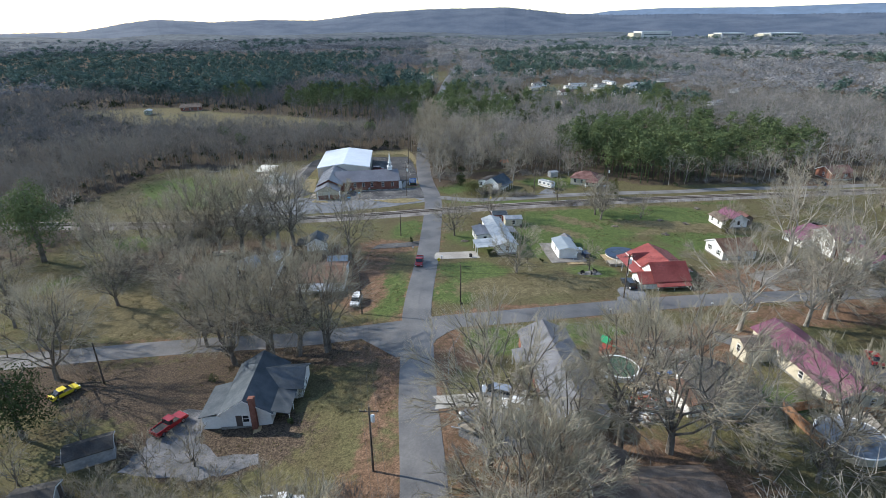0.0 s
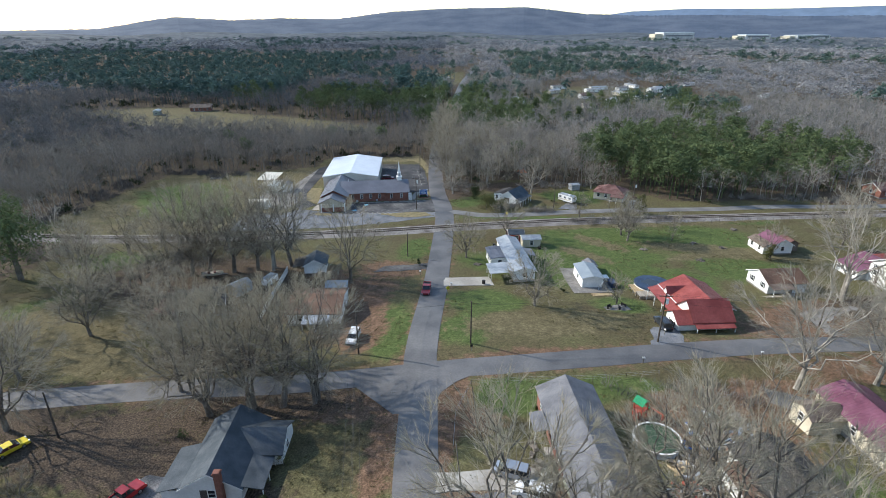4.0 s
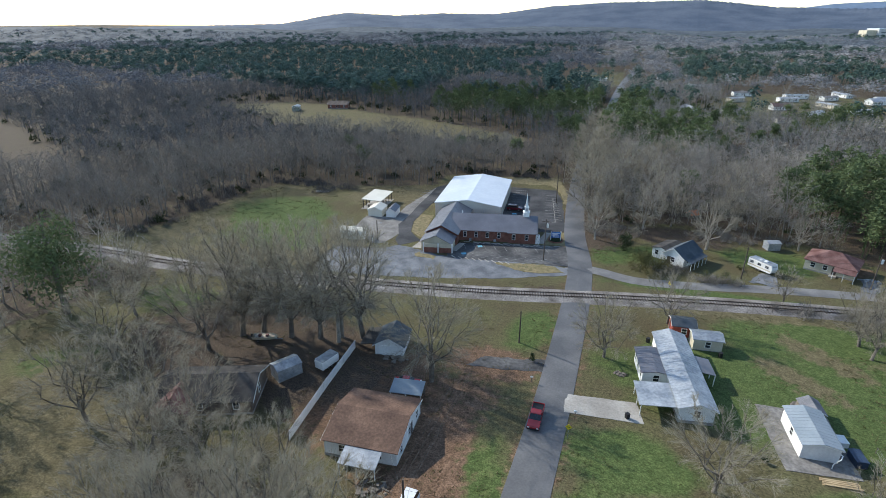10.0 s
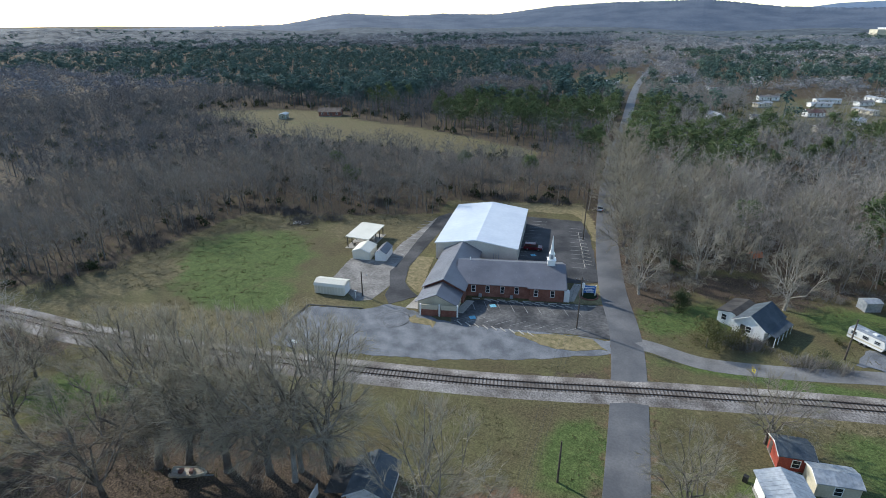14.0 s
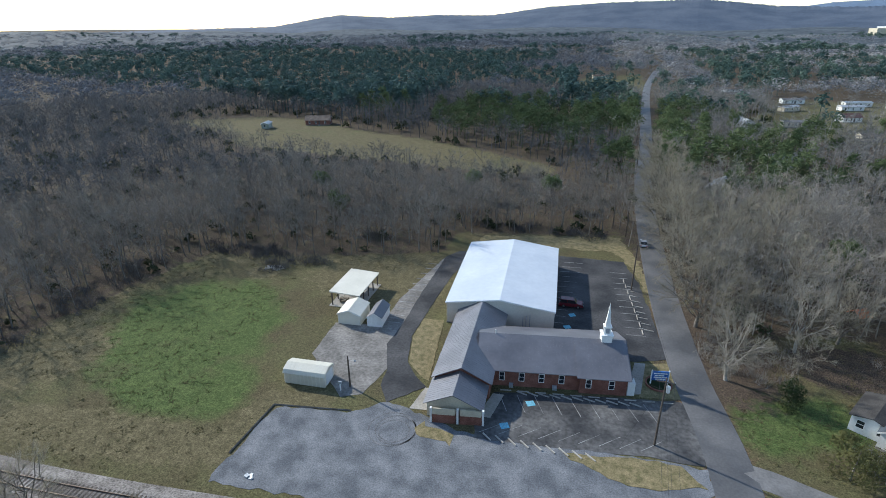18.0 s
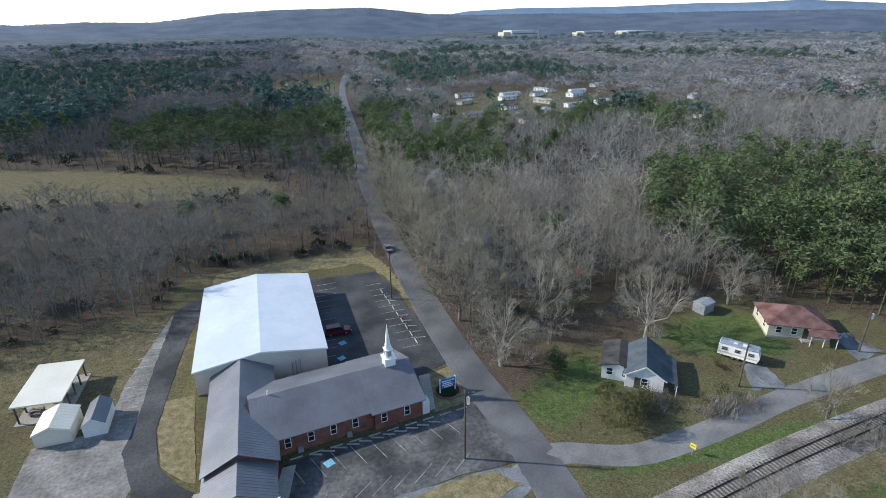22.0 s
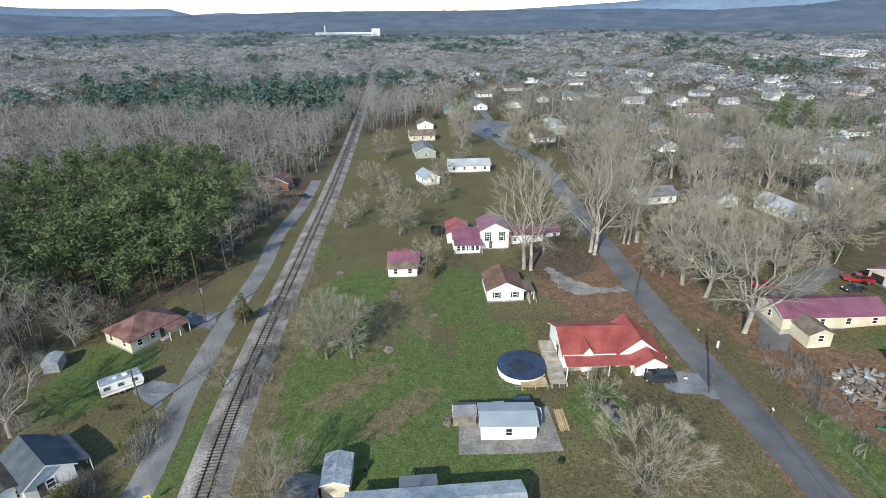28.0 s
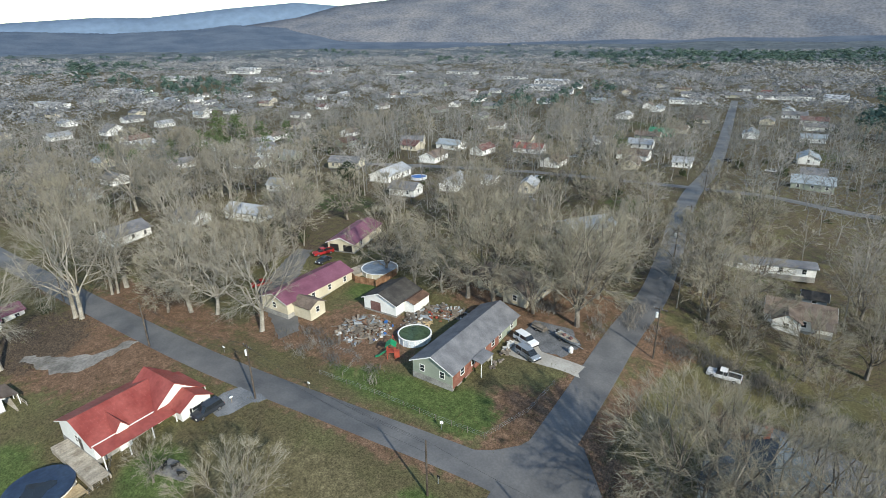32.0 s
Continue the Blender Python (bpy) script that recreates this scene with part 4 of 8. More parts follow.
def wood_places():
    """Places of the woods' trees: bare or pine, near, middling or far."""
    rs = np.random.RandomState(11)
    out = {"bare": [], "bare_mid": [], "bare_fine": [], "bare_far": [], "pine": [], "pine_far": []}
    hover = np.array((-26.0, 42.0))
    lines = [np.asarray(q) for q in (MAIN_ROAD, CROSS_ROAD, SIDE_ROAD, STREET_TWO)]
    rail = np.asarray(RAIL_LINE)
    for lo, hi, step in ((0, 175, 4.3), (175, 430, 6.0), (430, 800, 11.5), (800, 1500, 18.0), (1500, 2300, 30.0)):
        g = np.arange(-hi, hi, step)
        x, y = np.meshgrid(g, g)
        x = (x + rs.uniform(-.48, .48, x.shape) * step).ravel() + hover[0]
        y = (y + rs.uniform(-.48, .48, y.shape) * step).ravel() + hover[1]
        r = np.hypot(x - hover[0], y - hover[1])
        az = np.degrees(np.arctan2(x - hover[0], y - hover[1]))
        ok = (r >= lo) & (r < hi) & ((az > -66) | (az < -174) | (r < 190))
        ok &= ~(inside(FIELD, x, y) | inside(LOTS, x, y) | inside(NORTH_LOTS, x, y) | inside(FARM, x, y))
        ok &= ~((x < -66) & (y < 60) & (rs.rand(x.size) < 0.5))
        town = ((x > -60) & (y < -45)) | ((x > 95) & (y < 92))
        keep = np.where(town, np.where(r < 200, 0.16, np.where(r < 430, 0.46, 0.6)), 1.0)
        keep = np.where(inside(TRAILER_PARK, x, y) | inside(FAR_YARD, x, y), 0.18, keep)
        ok &= rs.rand(x.size) < keep
        x, y, r = x[ok], y[ok], r[ok]
        good = np.ones(x.size, bool)
        for ln, d in [(q, 5.0) for q in lines] + [(rail[rail[:, 0] < 262], 7.5), (rail[rail[:, 0] >= 262], 2.6)]:
            for a in range(0, len(ln), 400):
                seg = ln[a:a + 400]
                for b in range(0, len(x), 4000):
                    dd = np.hypot(x[b:b + 4000, None] - seg[None, :, 0], y[b:b + 4000, None] - seg[None, :, 1]).min(1)
                    good[b:b + 4000] &= dd > d
        for hx, hy, hr in HOUSE_SPOTS:
            good &= np.hypot(x - hx, y - hy) > hr
        x, y, r = x[good], y[good], r[good]
        mix = noise_grid(x, y, 130, 21) * 0.65 + noise_grid(x, y, 40, 22) * 0.35
        pine = mix > np.where(r > 430, np.where((x > 60) & (y < 240), 0.70, 0.60), 0.72)
        pine |= inside(PLANTATION, x, y)
        # a dark plantation beyond the farm field, and pines by the north road
        pine |= ((x < -150) & (y > 320 - 0.25 * (x + 150)) & (y < 950) & (x > -760) & (noise_grid(x, y, 60, 5) > 0.05))
        pine |= (np.hypot((x + 60) / 70, (y - 330) / 55) < 1) & (noise_grid(x, y, 25, 6) > 0.3)
        pine |= (np.hypot((x - 10) / 60, (y - 300) / 90) < 1) & (noise_grid(x, y, 18, 7) > 0.62)
        pine |= (np.hypot((x - 70) / 120, (y - 320) / 90) < 1) & (noise_grid(x, y, 22, 17) > 0.62)
        pine |= (np.hypot((x - 120) / 260, (y - 620) / 120) < 1) & (noise_grid(x, y, 45, 18) > 0.5)
        pine |= ((y < -1040) & (y > -1900) & (x > -40) & (x < 620) & (noise_grid(x, y, 90, 8) > 0.16))
        pine |= ((y < -330) & (y > -760) & (x < -8) & (noise_grid(x, y, 40, 12) > 0.4))
        pine &= ~((r < 175) & ~inside(PLANTATION, x, y) & (rs.rand(x.size) < 0.9))
        big = 0.72 + 0.75 * rs.rand(x.size) ** 1.8
        twn = ((x > -60) & (y < -45)) | ((x > 95) & (y < 92))
        big = np.where(twn, big * 1.15, big)
        low = np.where(inside([(px + 25, py - 45) for px, py in FARM], x, y) | inside([(px + 12, py - 25) for px, py in FARM], x, y), 0.66, 1.0)
        for i in range(x.size):
            s = big[i] * low[i]
            if pine[i]:
                kind = "pine" if r[i] < 330 else "pine_far"
                w = s * (1.0 if r[i] < 330 else 1.35 if r[i] < 800 else 2.2)
                out[kind].append((x[i], y[i], w, s * rs.uniform(0.85, 1.15) * (0.82 if r[i] < 330 else 1.0)))
            else:
                kind = "bare" if r[i] < 175 else "bare_mid" if r[i] < 430 else "bare_fine" if r[i] < 800 else "bare_far"
                w = s * (1.0 if r[i] < 175 else 1.15 if r[i] < 430 else 1.6 if r[i] < 800 else 2.4)
                out[kind].append((x[i], y[i], w * 1.08, s * rs.uniform(0.85, 1.15)))
    return out


def bare_tree(seed, height, spread, stems=1, dens=1.0, cheap=False):
    """A leafless tree with a domed crown: trunk and limbs as one part, the fine branches as another."""
    r = random.Random(seed)
    wood = Shape()
    fv, ff = [], []
    cen = Vector((0, 0, height * 0.55))
    rx, rz = height * 0.46 * spread, height * 0.45

    def shell(p):
        q = p - cen
        return math.sqrt((q.x / rx) ** 2 + (q.y / rx) ** 2 + (q.z / rz) ** 2)

    def twig(p, d, ln, w):
        side = d.cross(Vector((r.uniform(-1, 1), r.uniform(-1, 1), r.uniform(-1, 1)))).normalized() * w
        k = len(fv)
        fv.extend([tuple(p - side), tuple(p + side), tuple(p + d * ln)])
        ff.append((k, k + 1, k + 2))

    def bend(p, q, n, wob, up):
        """Points from p to q along a limb that bows upward and wavers."""
        ln = (q - p).length
        pts = []
        for i in range(n + 1):
            f = i / n
            o = Vector((r.gauss(0, wob), r.gauss(0, wob), r.gauss(0, wob))) * ln * (f * (1 - f) * 2)
            pts.append(p.lerp(q, f) + o + Vector((0, 0, -up * ln * f * (1 - f))))
        return pts

    def grow(p, q, rad, level):
        n = {1: 5, 2: 3, 3: 2}[level]
        pts = bend(p, q, n, 0.10, 0.16 if level == 1 else 0.04)
        ln = (q - p).length
        rr = [max(0.016, rad * (1 - 0.72 * i / n)) for i in range(n + 1)]
        if level <= 2:
            wood.tube(pts, rr, 5 if level == 1 else 3, cap=False)
        else:
            d = (q - p).normalized()
            side = d.cross(Vector((r.gauss(0, 1), r.gauss(0, 1), r.gauss(0, 1)))).normalized() * max(0.022, rad)
            k = len(fv)
            fv.extend([tuple(p - side), tuple(p + side), tuple(q)])
            ff.append((k, k + 1, k + 2))
        if level < 3:
            for i in range(int({1: 9, 2: 6}[level] * dens)):
                t = r.uniform(0.25, 1.0) if level == 1 else r.uniform(0.15, 1.0)
                k = min(n - 1, int(t * n))
                pp = pts[k].lerp(pts[k + 1], t * n - k)
                along = (pts[k + 1] - pts[k]).normalized()
                out = (pp - cen).normalized()
                d = (along * 0.75 + out * 0.45 + Vector((r.gauss(0, .55), r.gauss(0, .55), r.gauss(0.1, .45)))).normalized()
                le = (height * 0.24 if level == 1 else height * 0.13) * r.uniform(0.6, 1.2)
                while shell(pp + d * le) > 1.03 and le > 0.5:
                    le *= 0.8
                grow(pp, pp + d * le, max(0.024, rr[k] * 0.55), level + 1)
        else:
            for i in range(int((7 if cheap else 14) * dens)):
                t = r.uniform(0.1, 1.0)
                pp = p.lerp(q, t)
                d = ((q - p).normalized() * 0.8 + (pp - cen).normalized() * 0.35 + Vector((r.gauss(0, .45), r.gauss(0, .45), r.gauss(0.25, .4)))).normalized()
                twig(pp, d, r.uniform(0.6, 1.7) * height / 17, 0.03 if cheap else 0.0135)
    for s in range(stems):
        base = Vector((r.uniform(-.7, .7), r.uniform(-.7, .7), -0.3)) if stems > 1 else Vector((0, 0, -0.3))
        th = height * r.uniform(0.16, 0.26)
        rad = height * 0.021 / (1 if stems == 1 else 1.4)
        top = base + Vector((r.gauss(0, .07), r.gauss(0, .07), 1)).normalized() * th
        wood.tube([base, base.lerp(top, 0.12), base.lerp(top, 0.6), top], [rad * 1.7, rad * 1.15, rad, rad * 0.8], 8, cap=False)
        nl = 10 if stems == 1 else 5 if stems == 2 else 4
        for i in range(nl):
            a = 2.4 * i + r.uniform(-.4, .4) + s * 1.3
            e = 0.12 + 1.28 * (i + 0.5) / nl + r.uniform(-.1, .1)
            tip = cen + Vector((math.cos(a) * math.sin(e) * rx, math.sin(a) * math.sin(e) * rx, math.cos(e) * rz)) * r.uniform(0.78, 0.95)
            grow(top - Vector((0, 0, r.uniform(0, .3) * th)), tip, rad * r.uniform(0.34, 0.5), 1)
    return wood, np.array(fv), np.array(ff)


DECIDUOUS, TREE_MESHES = [], []
for i, (h, sp, st, pale, dn, cheap) in enumerate(((17, 1.0, 1, False, 1.0, False), (19, 0.8, 1, False, 1.0, False), (16, 1.25, 1, False, 1.05, False), (18, 0.9, 3, False, 0.95, False), (14, 1.15, 1, True, 1.0, False), (20, 0.85, 2, True, 0.95, False), (9, 1.1, 2, False, 0.75, False),
                                                  (17, 1.05, 1, False, 1.0, True), (15, 1.2, 1, False, 1.0, True), (18, 0.9, 1, True, 1.0, True), (17, 1.35, 1, True, 1.0, False))):
    w, fv, ff = bare_tree(100 + i, h, sp, st, dn, cheap)
    wm = w.mesh("trunk", PALE_BARK if pale else BARK)
    fm = big_mesh("crown", fv, ff, TWIG_PALE if pale else TWIG, np.full(len(fv), 0.3))
    TREE_MESHES.append((wm, fm))


def put_tree(k, x, y, scale=1.0, rot=None, name="tree", label=""):
    wm, fm = TREE_MESHES[k]
    t = thing(name, label or ("tall bare deciduous tree with grey branches on a grassy lot" if k not in (4, 5, 9, 10) else "pale-barked bare tree with spreading branches"), "tree", x, y, (x * 37 + y * 91) % 360 if rot is None else rot)
    t.scale = (scale, scale, scale)
    part("trunk", wm, None, t)
    part("crown", fm, None, t)
    return t


def leafy(name, x, y, w, h, material, label, category, n=1100, leaf=0.32, trunk=0.0, seed=1, lumps=9):
    """An evergreen bush or tree: a crown of many small leaves round uneven lumps, on a stem."""
    r = random.Random(seed)
    t = thing(name, label, category, x, y)
    part("trunk", Shape().tube([(0, 0, -0.3), (0.05, 0, h * 0.5), (0.1, 0.05, h * 0.9)], [0.03 * h, 0.02 * h, 0.005 * h], 6), BARK, t)
    cs = []
    for i in range(lumps):
        a, q, z = r.uniform(0, 6.28), math.sqrt(r.random()) * 0.33 * w, r.uniform(trunk + 0.16 * h, 0.84 * h)
        k = 1 - 0.55 * max(0, (z / h - 0.45))
        cs.append((Vector((math.cos(a) * q * k, math.sin(a) * q * k, z)), w * r.uniform(0.17, 0.27) * k))
    v, f = [], []
    for i in range(n):
        c, s = r.choice(cs)
        d = Vector((r.gauss(0, 1), r.gauss(0, 1), r.gauss(0, 1))).normalized()
        p = c + d * s * r.uniform(0.75, 1.05)
        p.z = max(p.z, trunk * 0.8 + 0.05)
        u = d.cross(Vector((r.gauss(0, 1), r.gauss(0, 1), r.gauss(0, 1)))).normalized()
        u = (u + d * r.uniform(-.5, .5)).normalized()
        w2 = d.cross(u).normalized()
        k = len(v)
        z = leaf * r.uniform(0.6, 1.3)
        v += [tuple(p - u * z * 0.5), tuple(p + w2 * z * 0.4), tuple(p + u * z * 0.6)]
        f.append((k, k + 1, k + 2))
    part("crown", big_mesh("crown", np.array(v), np.array(f), material, np.full(len(v), 0.2 + 0.5 * r.random())), None, t)
    return t


# ---- buildings ----
def window(parent, cx, cy, cz, w, h, face, frame=TRIM, shutters=None):
    """A window on a wall: face is 'x+', 'x-', 'y+' or 'y-' of the house's own axes."""
    sgn = 1 if face[1] == "+" else -1
    fr, pa = Shape(), Shape()

    def slab(s, a0, a1, z0, z1, d0, d1):
        lo, hi = sorted((sgn * d0, sgn * d1))
        if face[0] == "x":
            s.box(cx + lo, cx + hi, cy + a0, cy + a1, z0, z1)
        else:
            s.box(cx + a0, cx + a1, cy + lo, cy + hi, z0, z1)
    e = 0.09
    for a0, a1, z0, z1 in ((-w / 2 - e, -w / 2, cz - h / 2 - e, cz + h / 2 + e), (w / 2, w / 2 + e, cz - h / 2 - e, cz + h / 2 + e), (-w / 2, w / 2, cz + h / 2, cz + h / 2 + e), (-w / 2, w / 2, cz - h / 2 - e, cz - h / 2), (-w / 2, w / 2, cz - 0.03, cz + 0.03)):
        slab(fr, a0, a1, z0, z1, -0.02, 0.06)
    if shutters:
        leaves = []
        for a in (-w / 2 - e - 0.32, w / 2 + e):
            sh = Shape()
            slab(sh, a, a + 0.32, cz - h / 2 - e, cz + h / 2 + e, -0.02, 0.04)
            leaves.append(sh)
    slab(pa, -w / 2, w / 2, cz - h / 2, cz + h / 2, -0.02, 0.02)
    wo = part("window", fr, frame, parent)
    part("pane", pa, GLASS, wo)
    if shutters:
        for sh in leaves:
            part("shutter", sh, shutters, wo)
    return wo


def gable_wall(L, W, h, rh, z0=0.0):
    s = Shape()
    s.extrude([(-W / 2, z0), (W / 2, z0), (W / 2, h), (0, h + rh), (-W / 2, h)], -L / 2, L / 2, "x")
    return s


def gable_roof(L, W, h, rh, over=0.4, th=0.14, y0=None, y1=None):
    """Two sloping slabs that meet at the ridge along x."""
    s = Shape()
    k = rh / (W / 2)
    e = W / 2 + over
    s.extrude([(-e, h - over * k + 0.02), (0, h + rh + 0.02), (e, h - over * k + 0.02), (e, h - over * k + th), (0, h + rh + th + 0.02), (-e, h - over * k + th)], -L / 2 - over, L / 2 + over, "x")
    return s


def roof_ribs(L, W, h, rh, over=0.4, step=0.6, th=0.14):
    s = Shape()
    k = rh / (W / 2)
    e = W / 2 + over
    n = int((L + 2 * over) / step)
    for i in range(n + 1):
        x = -L / 2 - over + (L + 2 * over) * i / n
        for sg in (-1, 1):
            s.add([(x - 0.03, sg * e, h - over * k + th - 0.02), (x + 0.03, sg * e, h - over * k + th - 0.02), (x + 0.03, 0, h + rh + th), (x - 0.03, 0, h + rh + th),
                   (x - 0.03, sg * e, h - over * k + th + 0.02), (x + 0.03, sg * e, h - over * k + th + 0.02), (x + 0.03, 0, h + rh + th + 0.04), (x - 0.03, 0, h + rh + th + 0.04)],
                  [(4, 5, 6, 7), (0, 1, 5, 4), (1, 2, 6, 5), (3, 0, 4, 7)])
    return s


def hip_roof(L, W, h, rh, over=0.45, th=0.14):
    s = Shape()
    a, b = L / 2 + over, W / 2 + over
    r = max(0.3, L / 2 - W / 2)
    z = h - 0.15
    s.add([(-a, -b, z), (a, -b, z), (a, b, z), (-a, b, z), (-a, -b, z + th), (a, -b, z + th), (a, b, z + th), (-a, b, z + th), (-r, 0, h + rh), (r, 0, h + rh)],
          [(0, 3, 2, 1), (0, 1, 5, 4), (1, 2, 6, 5), (2, 3, 7, 6), (3, 0, 4, 7), (4, 5, 9, 8), (6, 7, 8, 9), (5, 6, 9), (7, 4, 8)])
    return s


def house(name, x, y, rot, L, W, h, rh, wall, roof, label, category="house", wins=(3, 3, 1, 1), ribs=0.0, hip=False, door="y-", base=0.35, over=0.4, chimney=None, sh=None, group="", win_size=(0.9, 1.2), trim=True, spot=True, door_mat=None, z=None):
    """A house whose ridge runs along its own x; wins: windows on y-, y+, x-, x+."""
    t = thing(name, label, category, x, y, rot, z, group)
    if spot:
        HOUSE_SPOTS.append((x, y, max(L, W) * 0.5 + 4.0))
    part("foundation", Shape().box(-L / 2 - 0.05, L / 2 + 0.05, -W / 2 - 0.05, W / 2 + 0.05, -0.8, base), FOUNDATION, t)
    part("wall", gable_wall(L, W, h, 0.0 if hip else rh, base - 0.02) if not hip else Shape().box(-L / 2, L / 2, -W / 2, W / 2, base - 0.02, h), wall, t)
    ro = part("roof", hip_roof(L, W, h, rh, over) if hip else gable_roof(L, W, h, rh, over), roof, t)
    if ribs and not hip:
        part("ribs", roof_ribs(L, W, h, rh, over, ribs), roof, ro)
    if trim and not hip:
        k = rh / (W / 2)
        e = W / 2 + over
        for sx in (-1, 1):
            x0, x1 = sorted((sx * (L / 2 + over), sx * (L / 2 + over + 0.04)))
            part("fascia", Shape().extrude([(-e, h - over * k - 0.1), (0, h + rh - 0.1), (e, h - over * k - 0.1), (e, h - over * k + 0.1), (0, h + rh + 0.1), (-e, h - over * k + 0.1)], x0, x1, "x"), TRIM, t)
    ww, wh = win_size
    cz = base + (h - base) * 0.55
    wh = min(wh, (h - base) * 0.62)
    for face, n, span in (("y-", wins[0], L), ("y+", wins[1], L)):
        d = door == face
        for i in range(n):
            u = -span / 2 + span * (i + 0.5) / n
            if d and i == n // 2 and n > 1:
                u -= 0.9
            window(t, u, (-W / 2 if face == "y-" else W / 2), cz, ww, wh, face, shutters=sh)
    for face, n, span in (("x-", wins[2], W), ("x+", wins[3], W)):
        for i in range(n):
            u = -span / 2 + span * (i + 0.5) / n
            window(t, (-L / 2 if face == "x-" else L / 2), u, cz, ww, wh, face, shutters=sh)
    if door:
        dm = door_mat or DOOR
        u = 0.6
        if door[0] == "y":
            s = -1 if door[1] == "-" else 1
            y0, y1 = sorted((s * (W / 2 - 0.02), s * (W / 2 + 0.05)))
            part("door", Shape().box(u, u + 0.92, y0, y1, base, base + 2.02), dm, t)
            y0, y1 = sorted((s * (W / 2 + 0.02), s * (W / 2 + 1.2)))
            part("step", Shape().box(u - 0.3, u + 1.2, y0, y1, -0.3, base - 0.05), CONCRETE, t)
        else:
            s = -1 if door[1] == "-" else 1
            x0, x1 = sorted((s * (L / 2 - 0.02), s * (L / 2 + 0.05)))
            part("door", Shape().box(x0, x1, u, u + 0.92, base, base + 2.02), dm, t)
    if chimney:
        cx, cy, cw, top = chimney
        part("chimney", Shape().box(cx - cw / 2, cx + cw / 2, cy - cw / 2, cy + cw / 2, 0, top).box(cx - cw / 2 - 0.06, cx + cw / 2 + 0.06, cy - cw / 2 - 0.06, cy + cw / 2 + 0.06, top - 0.25, top - 0.1), BRICK, t, "red brick chimney")
    return t


def wing(t, ox, oy, rot, L, W, h, rh, wall, roof, wins=(2, 2, 1, 0), ribs=0.0, over=0.35, base=0.35, sh=None):
    """Adds a lower or crossing block to a house, as parts, in the house's own axes."""
    m = pose(ox, oy, 0, 0, 0, rot)

    def moved(s):
        s.v = [tuple(m @ Vector(p)) for p in s.v]
        return s
    part("wall", moved(gable_wall(L, W, h, rh, -0.5)), wall, t)
    r = part("roof", moved(gable_roof(L, W, h, rh, over)), roof, t)
    if ribs:
        part("ribs", moved(roof_ribs(L, W, h, rh, over, ribs)), roof, r)
    cz = base + (h - base) * 0.55
    for face, n, span in (("y-", wins[0], L), ("y+", wins[1], L), ("x-", wins[2], W), ("x+", wins[3], W)):
        for i in range(n):
            u = -span / 2 + span * (i + 0.5) / n
            at = (u, -W / 2) if face == "y-" else (u, W / 2) if face == "y+" else (-L / 2, u) if face == "x-" else (L / 2, u)
            o = window(t, at[0], at[1], cz, 0.9, min(1.2, (h - base) * 0.6), face, shutters=sh)
            o.matrix_basis = m


def lean_roof(t, x0, x1, y0, y1, za, zb, roof, post=True, axis_y=True, posts=3, th=0.1):
    """A sloping porch or carport roof on posts: za at y0 (or x0), zb at y1 (or x1)."""
    s = Shape()
    if axis_y:
        zz = (za, za, zb, zb)
    else:
        zz = (za, zb, zb, za)
    c = [(x0, y0), (x1, y0), (x1, y1), (x0, y1)]
    s.add([(p[0], p[1], q) for p, q in zip(c, zz)] + [(p[0], p[1], q + th) for p, q in zip(c, zz)], [(0, 3, 2, 1), (4, 5, 6, 7), (0, 1, 5, 4), (1, 2, 6, 5), (2, 3, 7, 6), (3, 0, 4, 7)])
    part("porch_roof", s, roof, t)
    if post:
        for i in range(posts):
            f = i / (posts - 1)
            px, py, pz = ((x0 + 0.15 + (x1 - x0 - 0.3) * f, y0 + 0.15, za) if axis_y else (x0 + 0.15, y0 + 0.15 + (y1 - y0 - 0.3) * f, za))
            part("post", Shape().box(px - 0.06, px + 0.06, py - 0.06, py + 0.06, -0.4, pz + 0.02), TRIM, t)


# church: gym hall, long wing with steeple, crossing wing with portico
gym = house("gym_hall", -40.5, 132.8, 96.5, 31.2, 20.9, 4.6, 1.5, TAN_METAL, WHITE_METAL, "large metal-clad gym hall with a white metal roof and tan walls", "hall", (0, 0, 0, 0), 0, door="", base=0.2, over=0.25)
for i in range(4):
    part("downpipe", Shape().tube([(-10 + 6 * i, -10.53, 0.1), (-10 + 6 * i, -10.53, 4.5)], [0.06, 0.06], 6), WHITE, gym)
for k, u in enumerate((-4.6, -5.2, -5.9)):
    part("pipe", Shape().tube([(-15.7, u, 0.2), (-15.7, u, 2.7 + 0.3 * k), (-15.85, u, 3.1 + 0.3 * k)], [0.07, 0.07, 0.07], 6), ALU, gym)
part("air_conditioner", Shape().box(-16.9, -15.8, -6.8, -5.4, -0.1, 0.9), ALU, gym)
part("air_conditioner", Shape().box(-16.9, -15.8, -4.4, -3.4, -0.1, 0.9), ALU, gym)

church = thing("church", "red brick church with grey ribbed metal roofs and a white steeple", "church", -27.5, 107.8, 12.0, 0)
HOUSE_SPOTS.append((-27, 107, 16))
wing(church, 0, 0, 0, 23.5, 13.0, 3.3, 2.5, BRICK, GREY_METAL, (0, 0, 0, 0), 0.5, 0.55)
for u in (-8.2, -5.0, -1.8, 1.4):
    window(church, u, -6.5, 1.9, 0.75, 1.5, "y-")
for u in (5.6, 9.2):
    window(church, u, -7.15, 1.9, 0.75, 1.5, "y-")
for u in (-7, 0, 6):
    part("air_conditioner", Shape().box(u, u + 0.7, -7.1, -6.55, 0.1, 0.7), ALU, church)
wing(church, 7.9, -0.2, 0, 7.4, 13.9, 3.25, 2.62, BRICK, GREY_METAL, (0, 0, 0, 0), 0.5, 0.5)
